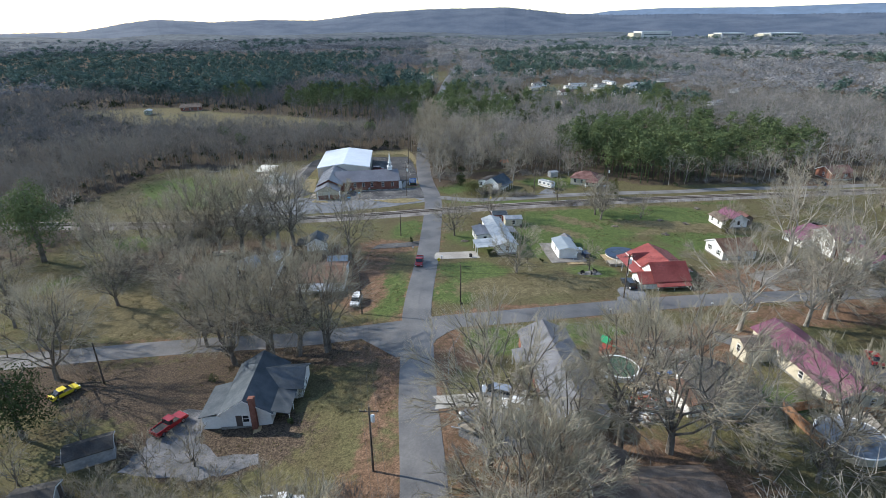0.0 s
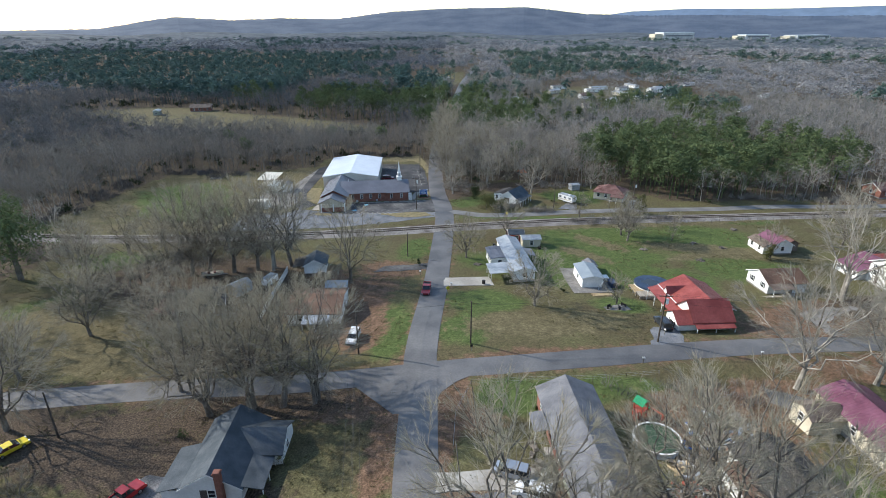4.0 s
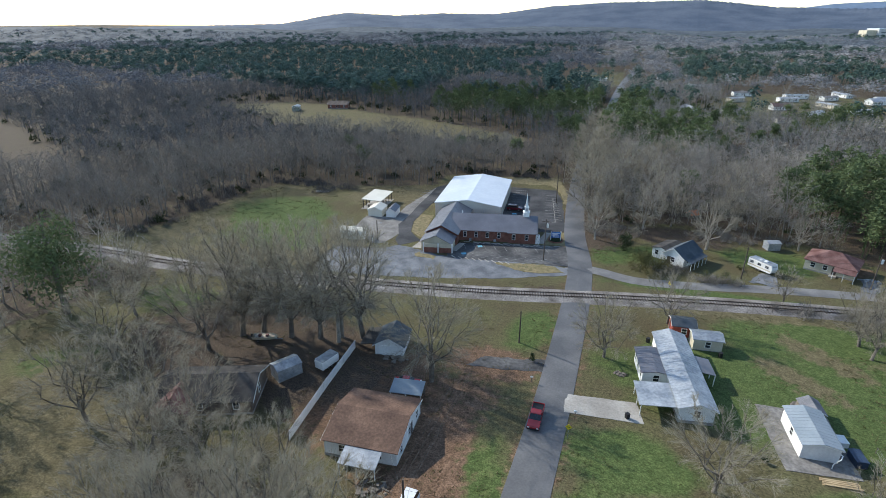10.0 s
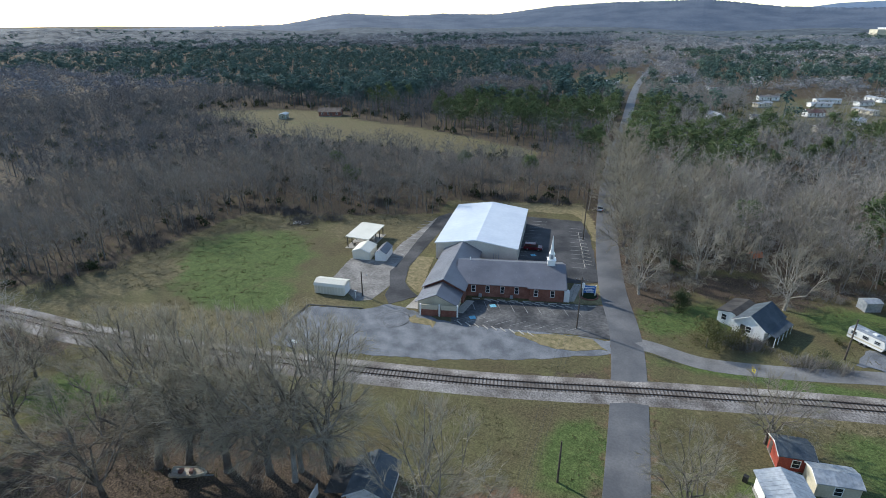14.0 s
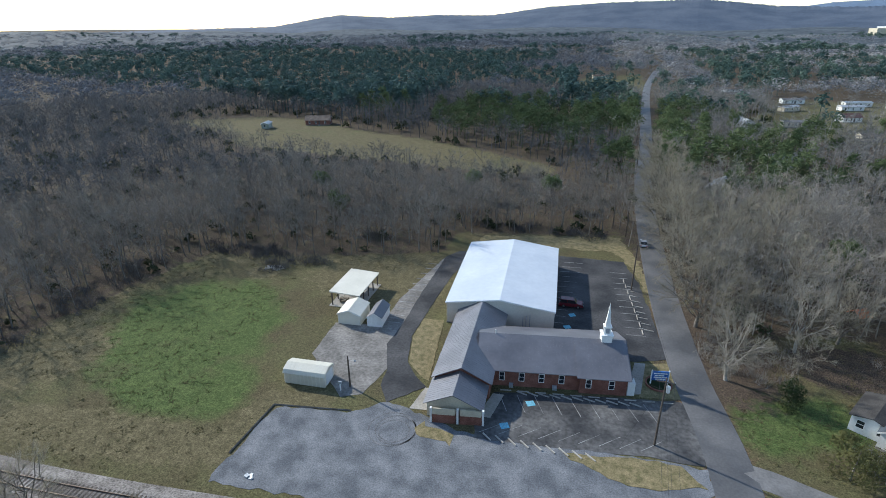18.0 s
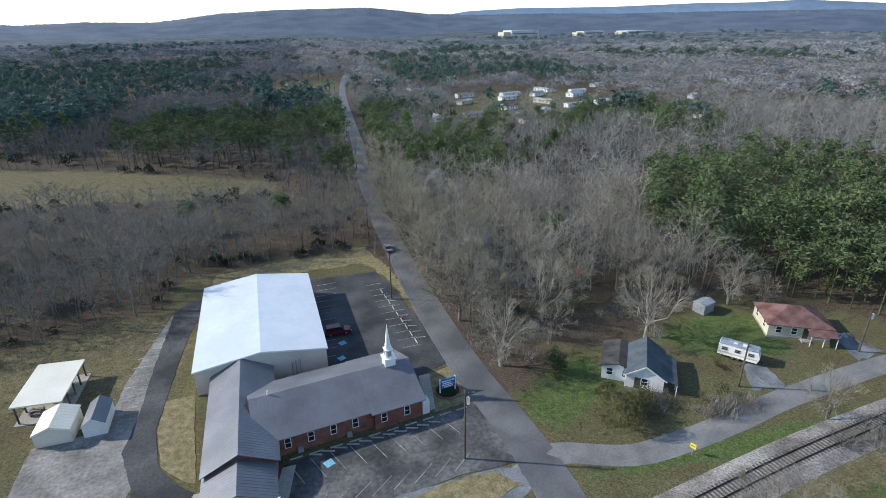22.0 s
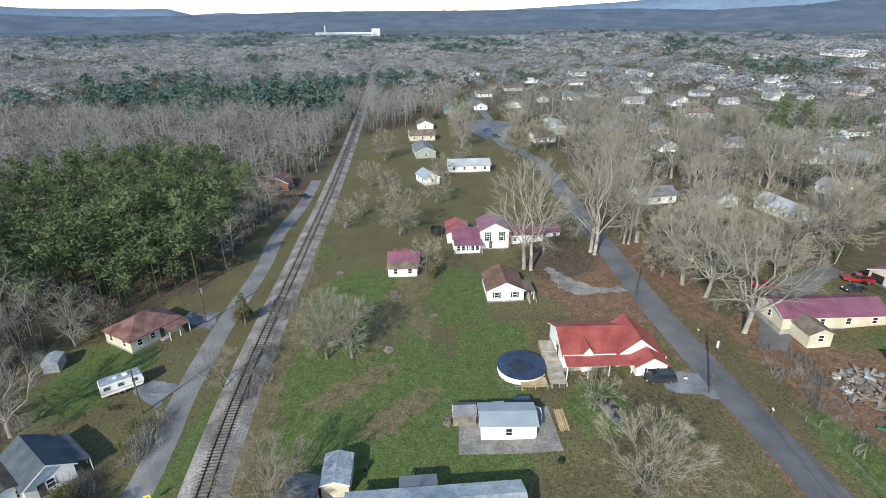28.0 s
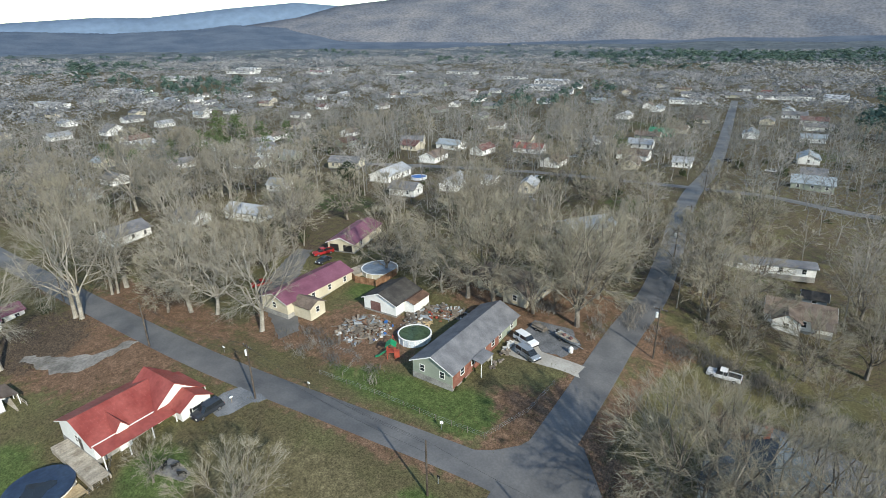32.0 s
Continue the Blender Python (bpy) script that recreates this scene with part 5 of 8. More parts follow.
part("gable_panel", Shape().extrude([(-6.2, 3.0), (6.2, 3.0), (0, 5.6)], 11.78, 11.9, "x"), TRIM, church, "white gable panel")
part("porch_wall", Shape().box(11.75, 12.9, -7.0, -5.6, -0.2, 2.4), WHITE, church)
wing(church, -13.4, 0.9, 84, 21.5, 8.8, 3.3, 2.2, BRICK, GREY_METAL, (0, 0, 0, 0), 0.5, 0.5)
wing(church, -15.0, -12.4, 84, 6.2, 8.2, 2.7, 1.9, CREAM, GREY_METAL, (0, 0, 0, 0), 0.5, 0.5)
for a, b in ((-18.5, -14.9), (-14.3, -11.0)):
    part("portico_wall", Shape().box(a, b, -16.55, -16.2, -0.2, 1.5), BRICK, church)
    part("portico_panel", Shape().box(a + 0.1, b - 0.1, -16.5, -16.3, 1.5, 2.6), CREAM, church)
for a in (-18.6, -14.6, -10.8):
    part("column", Shape().box(a - 0.15, a + 0.15, -16.6, -16.2, -0.2, 2.7), TRIM, church)
part("dormer_roof", Shape().extrude([(-2.6, 3.4), (0, 5.4), (2.6, 3.4)], -11.2, -6.5, "x"), GREY_METAL, church)
part("roof_vent", Shape().tube([(-9.5, 0, 5.5), (-9.5, 0, 6.6)], [0.12, 0.12], 8), WHITE, church)
steeple = part("steeple", Shape().box(-0.85, 0.85, -0.85, 0.85, 5.0, 7.0), TRIM, church, "white tiered steeple with a tapered spire")
steeple.location = (9.0, 0.0, 0)
part("cornice", Shape().box(-1.0, 1.0, -1.0, 1.0, 7.0, 7.2).box(-0.55, 0.55, -0.55, 0.55, 7.2, 8.5).box(-0.66, 0.66, -0.66, 0.66, 8.5, 8.65), TRIM, steeple)
part("spire", Shape().add([(-0.42, -0.42, 8.65), (0.42, -0.42, 8.65), (0.42, 0.42, 8.65), (-0.42, 0.42, 8.65), (0, 0, 13.0)], [(3, 2, 1, 0), (0, 1, 4), (1, 2, 4), (2, 3, 4), (3, 0, 4)]), TRIM, steeple)
for s in (-1, 1):
    part("louvre", Shape().box(-0.3, 0.3, *sorted((s * 0.54, s * 0.59)), 7.4, 8.3), ALU, steeple)
    part("louvre", Shape().box(*sorted((s * 0.54, s * 0.59)), -0.3, 0.3, 7.4, 8.3), ALU, steeple)

# sheds beside the church
arch = [(-1.8, 0), (1.8, 0), (1.8, 2.1), (1.55, 2.5), (0, 2.95), (-1.55, 2.5), (-1.8, 2.1)]
sh1 = thing("metal_shed", "cream metal garage shed with a rounded ribbed roof", "shed", -65.3, 91.4, 6, 0)
part("wall", Shape().extrude(arch, -3.6, 3.6, "x"), CREAM_METAL, sh1)
part("roof", Shape().extrude([(-1.95, 2.0), (-1.6, 2.6), (0, 3.05), (1.6, 2.6), (1.95, 2.0), (1.85, 2.0), (1.5, 2.5), (0, 2.93), (-1.5, 2.5), (-1.85, 2.0)], -3.75, 3.75, "x"), CREAM_METAL, sh1)
part("roller_door", Shape().box(3.6, 3.66, -1.2, 1.2, 0.05, 2.1), WHITE, sh1)
for i in range(11):
    u = -3.5 + 0.7 * i
    part("rib", Shape().extrude([(-1.98, 0.1), (-1.98, 2.02), (-1.62, 2.63), (0, 3.09), (1.62, 2.63), (1.98, 2.02), (1.98, 0.1), (1.9, 0.1), (1.9, 2.0), (1.55, 2.58), (0, 3.03), (-1.55, 2.58), (-1.9, 2.0), (-1.9, 0.1)], u - 0.04, u + 0.04, "x"), CREAM_METAL, sh1)
HOUSE_SPOTS.append((-66, 100, 20))
house("storage_building", -67.5, 111.9, 96, 5.4, 4.7, 2.2, 0.9, CREAM_METAL, CREAM_METAL, "cream metal storage building with a low gable roof", "shed", (0, 0, 0, 0), 0.6, door="", base=0.05, over=0.12, spot=False, door_mat=WHITE)
house("barn_shed", -62.3, 112.6, 97, 5.6, 2.9, 2.1, 1.0, WHITE, GREY_METAL, "small white storage barn with a dark roof", "shed", (0, 0, 0, 0), 0.5, door="x-", base=0.15, over=0.12, spot=False, door_mat=WHITE)
pav = thing("picnic_pavilion", "open picnic pavilion with a flat cream metal roof on dark posts", "pavilion", -71.8, 121.0, 4, 0)
lr = Shape().extrude([(-3.4, 3.15), (3.4, 2.9), (3.4, 3.1), (-3.4, 3.4)], -5.8, 5.8, "y")
part("roof", lr, CREAM_METAL, pav)
for i in range(5):
    for u in (-3.0, 3.0):
        part("post", Shape().box(u - 0.1, u + 0.1, -5.4 + 2.7 * i - 0.1, -5.4 + 2.7 * i + 0.1, -0.2, 2.95), DOOR, pav)
part("floor_slab", Shape().box(-3.6, 3.6, -6, 6, -0.2, 0.08), CONCRETE, pav)
for i in range(3):
    tb = thing("picnic_table", "wooden picnic table under a pavilion roof", "table", -72.8 + 1.6 * (i % 2), 117.5 + 3.4 * i, 4, 0.08, "picnic tables")
    part("tabletop", Shape().box(-0.9, 0.9, -0.38, 0.38, 0.7, 0.76), OLD_WOOD, tb)
    for s in (-1, 1):
        part("bench", Shape().box(-0.9, 0.9, s * 0.75 - 0.14, s * 0.75 + 0.14, 0.42, 0.47), OLD_WOOD, tb)
        part("leg", Shape().box(s * 0.7 - 0.05, s * 0.7 + 0.05, -0.75, 0.75, 0, 0.7), OLD_WOOD, tb)

# house with grey shingles by the south-west corner
h0 = house("house", -24.6, -24.4, 95, 13.0, 7.8, 2.9, 2.4, WHITE, SHINGLE_BLUE, "white house with a blue-grey shingle roof and a red brick chimney", wins=(2, 3, 1, 1), door="x-")
wing(h0, 2.6, -4.6, 90, 6.0, 6.5, 2.9, 1.7, WHITE, SHINGLE_BLUE, (1, 1, 1, 0))
lean_roof(h0, -6.6, 1.5, 4.0, 7.2, 2.9, 2.1, SHINGLE_BLUE, False)
part("lean_to_wall", Shape().box(-6.2, 1.2, 4.0, 6.8, -0.5, 2.1), WHITE, h0)
lean_roof(h0, -6.6, -0.6, -6.8, -3.9, 2.35, 2.95, SHINGLE_BLUE, True)
part("chimney", Shape().box(-7.5, -6.75, -1.9, -1.1, -0.5, 6.2).box(-7.6, -6.65, -2.0, -1.0, 5.9, 6.05), BRICK, h0, "red brick chimney")
part("ramp", Shape().extrude([(-9.4, -0.3), (-6.9, 0.5), (-6.9, 0.6), (-9.4, -0.1)], -2.4, -1.3, "y"), NEW_WOOD, h0)
for ex, ey, er, el, ew, lab in ((-44.5, -37.5, 30, 6.0, 3.6, "old shed with a rusting metal roof beside a gravel yard"), (-46, -46.5, 20, 5, 4, "small grey shed at the edge of a yard")):
    house("shed", ex, ey, er, el, ew, 2.1, 0.8, ALU, SHINGLE_DARK, lab, "shed", (0, 1, 0, 0), door="x+", base=0.1, over=0.2)

# brown-roofed house, its garage and the dark house to the west
hb = house("house", -24.2, 20.6, 5, 11.0, 11.6, 2.8, 1.5, WHITE, RUST_ROOF, "low white house with a rust-brown roof among bare trees", wins=(2, 2, 2, 3), door="x+", over=0.3)
lean_roof(hb, -2.0, 3.5, -9.0, -5.8, 2.1, 2.7, ALU, True)
hg = house("garage", -31.3, 43.2, 100, 6.0, 5.4, 2.3, 1.5, WHITE, SHINGLE_BLUE, "white garage with a dark gable roof and double doors", "garage", (0, 0, 0, 0), door="", base=0.1)
part("garage_door", Shape().box(-3.08, -2.98, -1.4, 1.4, 0.05, 2.1), WHITE, hg)
lean_roof(hg, -3.0, 3.0, 2.7, 5.6, 2.3, 1.8, SHINGLE_DARK, False)
part("lean_to_wall", Shape().box(2.6, 3.0, 2.7, 5.4, -0.2, 1.8), OLD_WOOD, hg)
lm = thing("metal_lean_to", "low lean-to with a pale blue metal roof", "shed", -22.7, 30.0, 8)
lean_roof(lm, -2.7, 2.7, -1.6, 1.6, 1.9, 2.4, BLUE_ROOF, True)
part("back_wall", Shape().box(-2.6, 2.6, 1.4, 1.55, -0.2, 2.35), OLD_WOOD, lm)
hd = house("house", -53.0, 19.6, 22, 14.5, 9.0, 2.8, 1.8, SHINGLE_BROWN, SHINGLE_DARK, "low dark-roofed house under bare trees", wins=(3, 3, 1, 1), door="y-", over=0.5)
wing(hd, -4.5, -4.5, 90, 6, 5.5, 2.7, 1.5, SHINGLE_BROWN, SHINGLE_MAROON, (1, 1, 0, 0))
house("shed", -45.6, 29.0, 60, 4.5, 3.2, 2.2, 0.6, ALU, ALU, "grey metal shed behind a dark-roofed house", "shed", (0, 0, 0, 0), door="x+", base=0.1, over=0.1, trim=False)

# long house with a ribbed metal roof, carport and sheds
ht = house("mobile_home", 20.3, 49.6, 99.5, 21.6, 5.2, 3.0, 0.9, WHITE, ALU, "long white mobile home with a weathered ribbed metal roof", wins=(4, 3, 1, 0), ribs=0.7, door="y+", base=0.6)
wing(ht, 1.8, 4.4, 0, 7.4, 4.6, 2.6, 0.35, WHITE, GREY_METAL, (0, 3, 1, 1), 0.7, 0.3)
lean_roof(ht, -10.6, -4.4, 2.4, 8.6, 2.6, 2.4, ALU, False)
for u in (-10.3, -7.5, -4.7):
    part("post", Shape().box(u - 0.06, u + 0.06, 8.2, 8.32, -0.4, 2.45), TRIM, ht)
lean_roof(ht, -0.5, 4.5, -5.6, -2.5, 2.2, 2.8, GREY_METAL, True)
house("shed", 21.6, 67.2, 5, 4.4, 4.2, 2.4, 0.6, RED_PLASTIC, SHINGLE_BLUE, "red shed with a dark blue-grey roof", "shed", (1, 1, 0, 0), door="x-", base=0.1, over=0.2)
house("shed", 25.6, 63.4, 7, 5.2, 3.6, 2.3, 0.6, CREAM, ALU, "cream shed with a pale metal roof", "shed", (1, 0, 0, 1), ribs=0.6, door="", base=0.1, over=0.2)

# white shed on a slab
hw = house("white_shed", 37.7, 40.4, 95, 8.2, 4.9, 2.7, 0.55, WHITE, BLUE_ROOF, "white shed with a pale blue-grey metal roof on a concrete slab", "shed", (0, 1, 0, 1), 0.7, door="y-", base=0.1, over=0.25)
hw2 = house("barn_shed", 39.4, 47.0, 97, 3.4, 3.0, 1.8, 0.8, OLD_WOOD, SHINGLE_GREY, "small old timber shed with a grey shingle roof", "shed", (0, 0, 0, 0), door="x-", base=0.1, over=0.12)
sb = thing("storage_box", "navy covered storage box behind a white shed", "box", 43.2, 37.9, 8)
part("body", Shape().box(-0.75, 0.75, -1.3, 1.3, -0.1, 1.15), POOL_COVER, sb)
part("lid", Shape().extrude([(-0.85, 1.15), (0.85, 1.15), (0.8, 1.24), (0, 1.36), (-0.8, 1.24)], -1.38, 1.38, "y"), POOL_COVER, sb)
fz = thing("freezer", "white chest appliance behind a white shed", "freezer", 42.3, 41.6, 10)
part("body", Shape().box(-0.6, 0.6, -0.9, 0.9, -0.1, 0.8), WHITE, fz)
part("lid", Shape().box(-0.63, 0.63, -0.93, 0.93, 0.8, 0.9), TRIM, fz)
bend = part("downpipe", Shape().tube([(-4.3, -2.2, 2.2), (-4.7, -2.4, 2.2), (-5.4, -2.0, 2.1), (-5.5, -1.2, 1.2), (-5.5, -1.2, 0.0)], [0.07] * 5, 6), WHITE, hw)

# red-roofed house
hr = house("house", 57.6, 25.2, 97, 11.6, 10.4, 3.1, 2.2, WHITE, RED_METAL, "white house with a bright red metal roof and porch", wins=(2, 3, 1, 1), ribs=0.45, door="x+", sh=None, over=0.45)
wing(hr, -7.0, 1.6, 90, 8.0, 7.2, 3.2, 2.9, WHITE, RED_METAL, (2, 2, 0, 0), 0.45, 0.4)
wing(hr, -8.2, 6.6, 90, 4.4, 5.2, 2.9, 1.5, WHITE, RED_METAL, (0, 0, 0, 0), 0.45, 0.4)
window(hr, -8.2, 8.82, 1.6, 1.5, 1.3, "y+", shutters=BLACK)
wing(hr, 1.8, 3.8, 90, 4, 1.7, 3.6, 1.1, WHITE, RED_METAL, (0, 0, 0, 0), 0, 0.2)
lean_roof(hr, -5.4, 6.0, 5.0, 8.0, 3.1, 2.4, RED_METAL, False)
for u in (-5.2, -1.4, 2.2, 5.8):
    part("post", Shape().box(u - 0.07, u + 0.07, 7.75, 7.89, -0.6, 2.5), TRIM, hr)
part("gutter", Shape().box(-5.3, 6.1, 5.5, 5.66, 3.0, 3.14), TRIM, hr, "white gutter")
lean_roof(hr, -12.2, -10.5, -2.4, 5.6, 2.3, 2.9, RED_METAL, True, False)
part("porch_floor", Shape().box(-12.1, -10.6, -2.4, 5.6, -0.6, 0.3), DECK, hr)

# small white house with a brown roof and ramp
hc = house("house", 82.6, 40.2, 8, 9.4, 8.0, 2.9, 1.9, WHITE, RUST_ROOF, "small white house with a dark brown shingle roof and a ramp", wins=(1, 2, 2, 1), door="y-", sh=BLACK)
lean_roof(hc, -4.9, 0.5, -6.4, -3.9, 2.4, 2.9, SHINGLE_BROWN, True)
part("ramp", Shape().box(-6.6, -0.6, -6.6, -5.0, -0.4, 0.35), DECK, hc)
for u in (-6.5, -4.6, -2.7, -0.8):
    part("rail_post", Shape().box(u - 0.05, u + 0.05, -6.6, -6.5, -0.3, 1.3), DECK, hc)
part("handrail", Shape().box(-6.6, -0.6, -6.6, -6.52, 1.2, 1.3).box(-6.6, -0.6, -6.6, -6.52, 0.7, 0.78), DECK, hc)

# big white house with maroon roofs
hm = house("house", 112.2, 42.4, 8, 9.0, 7.6, 5.4, 2.0, WHITE, PURPLE_METAL, "large white two-storey house with maroon metal roofs", wins=(2, 2, 2, 2), ribs=0.5, door="x-", sh=BLACK, win_size=(0.9, 1.3))
for u in (-1.9, 1.9):
    window(hm, -4.5, u, 4.3, 0.9, 1.2, "x-", shutters=BLACK)
wing(hm, 0.3, 7.2, 90, 8.0, 9.0, 3.0, 1.4, WHITE, PURPLE_METAL, (2, 2, 0, 2), 0.5)
lean_roof(hm, -7.4, -4.2, 3.6, 11.2, 2.4, 3.0, PURPLE_METAL, True, False)
part("porch_wall", Shape().box(-6.9, -4.2, 4.2, 10.8, -0.4, 2.4), WHITE, hm)
for i in range(5):
    window(hm, -6.9, 5.0 + 1.25 * i, 1.5, 0.8, 1.2, "x-")
wing(hm, 1.2, -8.6, 90, 10.4, 6.4, 3.0, 1.5, WHITE, PURPLE_METAL, (1, 2, 0, 0), 0.5)
wing(hm, 2.8, -16.2, 90, 6, 5, 2.7, 1.1, WHITE, PURPLE_METAL, (2, 2, 0, 0), 0.5)
wing(hm, 5.0, 9.5, 0, 9, 6, 3.0, 1.2, WHITE, RED_METAL, (0, 1, 0, 0), 0.5)
part("chimney", Shape().box(-3.6, -3.0, -4.6, -3.9, 0, 5.0), BRICK, hm)
hl = house("house", 94.2, 64.6, 97, 7.2, 5.6, 2.8, 1.6, WHITE, PURPLE_METAL, "small white cottage with maroon and brown roofs", wins=(2, 2, 1, 1), ribs=0.5, door="")
wing(hl, 0.2, 3.4, 0, 7.0, 3.6, 2.3, 0.9, WHITE, SHINGLE_BROWN, (0, 2, 0, 0))
wing(hl, 0.5, -4.2, 0, 4.2, 3.4, 2.4, 0.9, SHINGLE_BROWN, SHINGLE_MAROON, (0, 0, 0, 0))

# houses north of the railway
hn = house("house", 23.4, 104.4, 58, 8.6, 5.8, 2.9, 1.9, WHITE, SHINGLE_BLUE, "weathered white house with a blue-grey roof behind shrubs", wins=(2, 2, 1, 1), door="x-")
wing(hn, 1.0, 4.2, 0, 7.4, 5.0, 2.6, 0.7, WHITE, SHINGLE_DARK, (0, 2, 2, 0))
lean_roof(hn, -4.3, 3.8, -5.0, -2.8, 2.1, 2.8, SHINGLE_BLUE, True, posts=5)
hq = house("house", 59.2, 111.6, -25, 10.6, 8.4, 2.8, 2.2, CREAM, SHINGLE_MAROON, "cream house with a faded maroon hip roof", wins=(3, 3, 2, 2), hip=True, door="y-")
lean_roof(hq, 1.0, 5.6, -6.6, -4.0, 2.1, 2.7, SHINGLE_MAROON, True)
house("shed", 47.5, 121.5, 20, 3.4, 2.6, 2.0, 0.4, ALU, ALU, "small grey metal shed under trees", "shed", (0, 0, 0, 0), door="x+", base=0.1, over=0.1, trim=False)
ot = thing("tarp_tent", "orange tarp shelter at the edge of the woods", "tent", 29, 143, 30)
part("canopy", Shape().extrude([(-1.5, 0.9), (0, 2.1), (1.5, 0.9), (1.5, 1.0), (0, 2.25), (-1.5, 1.0)], -1.6, 1.6, "x"), ORANGE, ot)
for a in (-1.5, 1.5):
    for b in (-1.4, 1.4):
        part("pole", Shape().tube([(a, b, -0.2), (a, b, 1.0)], [0.03, 0.03], 5), ALU, ot)

# green-sided house at the crossroads, junk shed, maroon-roofed house and garage
hgr = house("house", 25.1, -23.9, 96, 23.4, 8.1, 2.7, 1.9, SAGE, SHINGLE_GREY, "long sage-sided house with a grey shingle roof at the crossroads", wins=(3, 5, 1, 2), door="y+", over=0.45)
part("brick_front", Shape().box(-4.0, 11.6, 4.05, 4.17, -0.3, 2.6), BRICK, hgr, "red brick front wall")
for u in (8.8, 5.4, 1.6, -1.8):
    window(hgr, u, 4.17, 1.6, 1.0, 1.2, "y+")
lean_roof(hgr, 2.4, 6.4, 4.6, 6.6, 2.7, 2.35, SHINGLE_GREY, False)
for u in (2.6, 6.2):
    part("post", Shape().box(u - 0.06, u + 0.06, 6.3, 6.42, -0.4, 2.4), TRIM, hgr)
hj = house("workshop", 48.6, -27.6, 98, 8.8, 8.4, 2.6, 1.7, WHITE, SHINGLE_DARK, "white workshop with a dark roof beside piles of junk", "shed", (0, 1, 0, 0), door="", base=0.1)
part("garage_door", Shape().box(4.38, 4.46, -2.4, 0.2, 0.05, 2.1), SHINGLE_MAROON, hj)
wing(hj, -1.2, 5.2, 0, 5.6, 3.2, 2.2, 0.5, WHITE, RUST_ROOF, (0, 0, 0, 0), 0, 0.2)
hp = house("house", 67.6, -19.9, 97, 20.0, 7.8, 2.9, 1.5, CREAM, PURPLE_METAL, "long cream house with a maroon metal roof", wins=(3, 4, 2, 1), ribs=0.5, door="x-")
wing(hp, 6.2, 6.4, 90, 5, 4.2, 2.4, 1.0, CREAM, SHINGLE_BROWN, (0, 0, 0, 1))
hpg = house("garage", 83.6, -48.0, 112, 17.6, 7.8, 2.7, 1.5, CREAM, PURPLE_METAL, "long cream garage with a maroon metal roof and open bays", "garage", (2, 2, 0, 0), ribs=0.5, door="")
# black panels on the closed end wall draw the open bays' shaded inside
for u in (-2.0, 2.0):
    part("bay_opening", Shape().box(8.78, 8.84, u - 1.3, u + 1.3, 0.05, 2.2), BLACK, hpg)
hbe = house("house", 31.6, -49.8, 4, 14.6, 8.6, 2.9, 2.0, CREAM, SHINGLE_BROWN, "beige house with a brown shingle roof under tall trees", wins=(3, 3, 1, 1), door="y+")
wing(hbe, -3.8, 4.2, 90, 6, 5.6, 2.8, 1.7, CREAM, SHINGLE_BROWN, (1, 1, 0, 1))
hw3 = house("house", 35.6, -93.5, 62, 14.0, 10.0, 3.0, 1.8, CREAM, ALU, "pale house with a light grey metal roof among trees", wins=(3, 3, 2, 2), ribs=0.8, door="y+")
house("mobile_home", -9.5, -101.0, 21, 20.0, 4.6, 2.8, 0.7, WHITE, SHINGLE_GREY, "long white mobile home with a grey roof under trees", wins=(4, 4, 1, 1), door="y+", base=0.6)
house("shed", -21.0, -91.5, 8, 4.6, 3.6, 2.4, 1.0, BLUE_ROOF, SHINGLE_DARK, "pale blue shed with a dark roof", "shed", (0, 1, 0, 0), door="", base=0.1)
hs2 = house("house", -19.5, -80.0, 10, 12.0, 8.0, 2.9, 2.0, WHITE, SHINGLE_BROWN, "white house with a brown shingle roof and a small porch gable", wins=(2, 3, 1, 2), door="y+")
wing(hs2, 2.2, 3.6, 90, 5, 5, 2.7, 1.5, WHITE, SHINGLE_BROWN, (1, 1, 0, 1))
lean_roof(hs2, -6.2, -2, 4, 6.4, 2.9, 2.3, SHINGLE_BROWN, False)

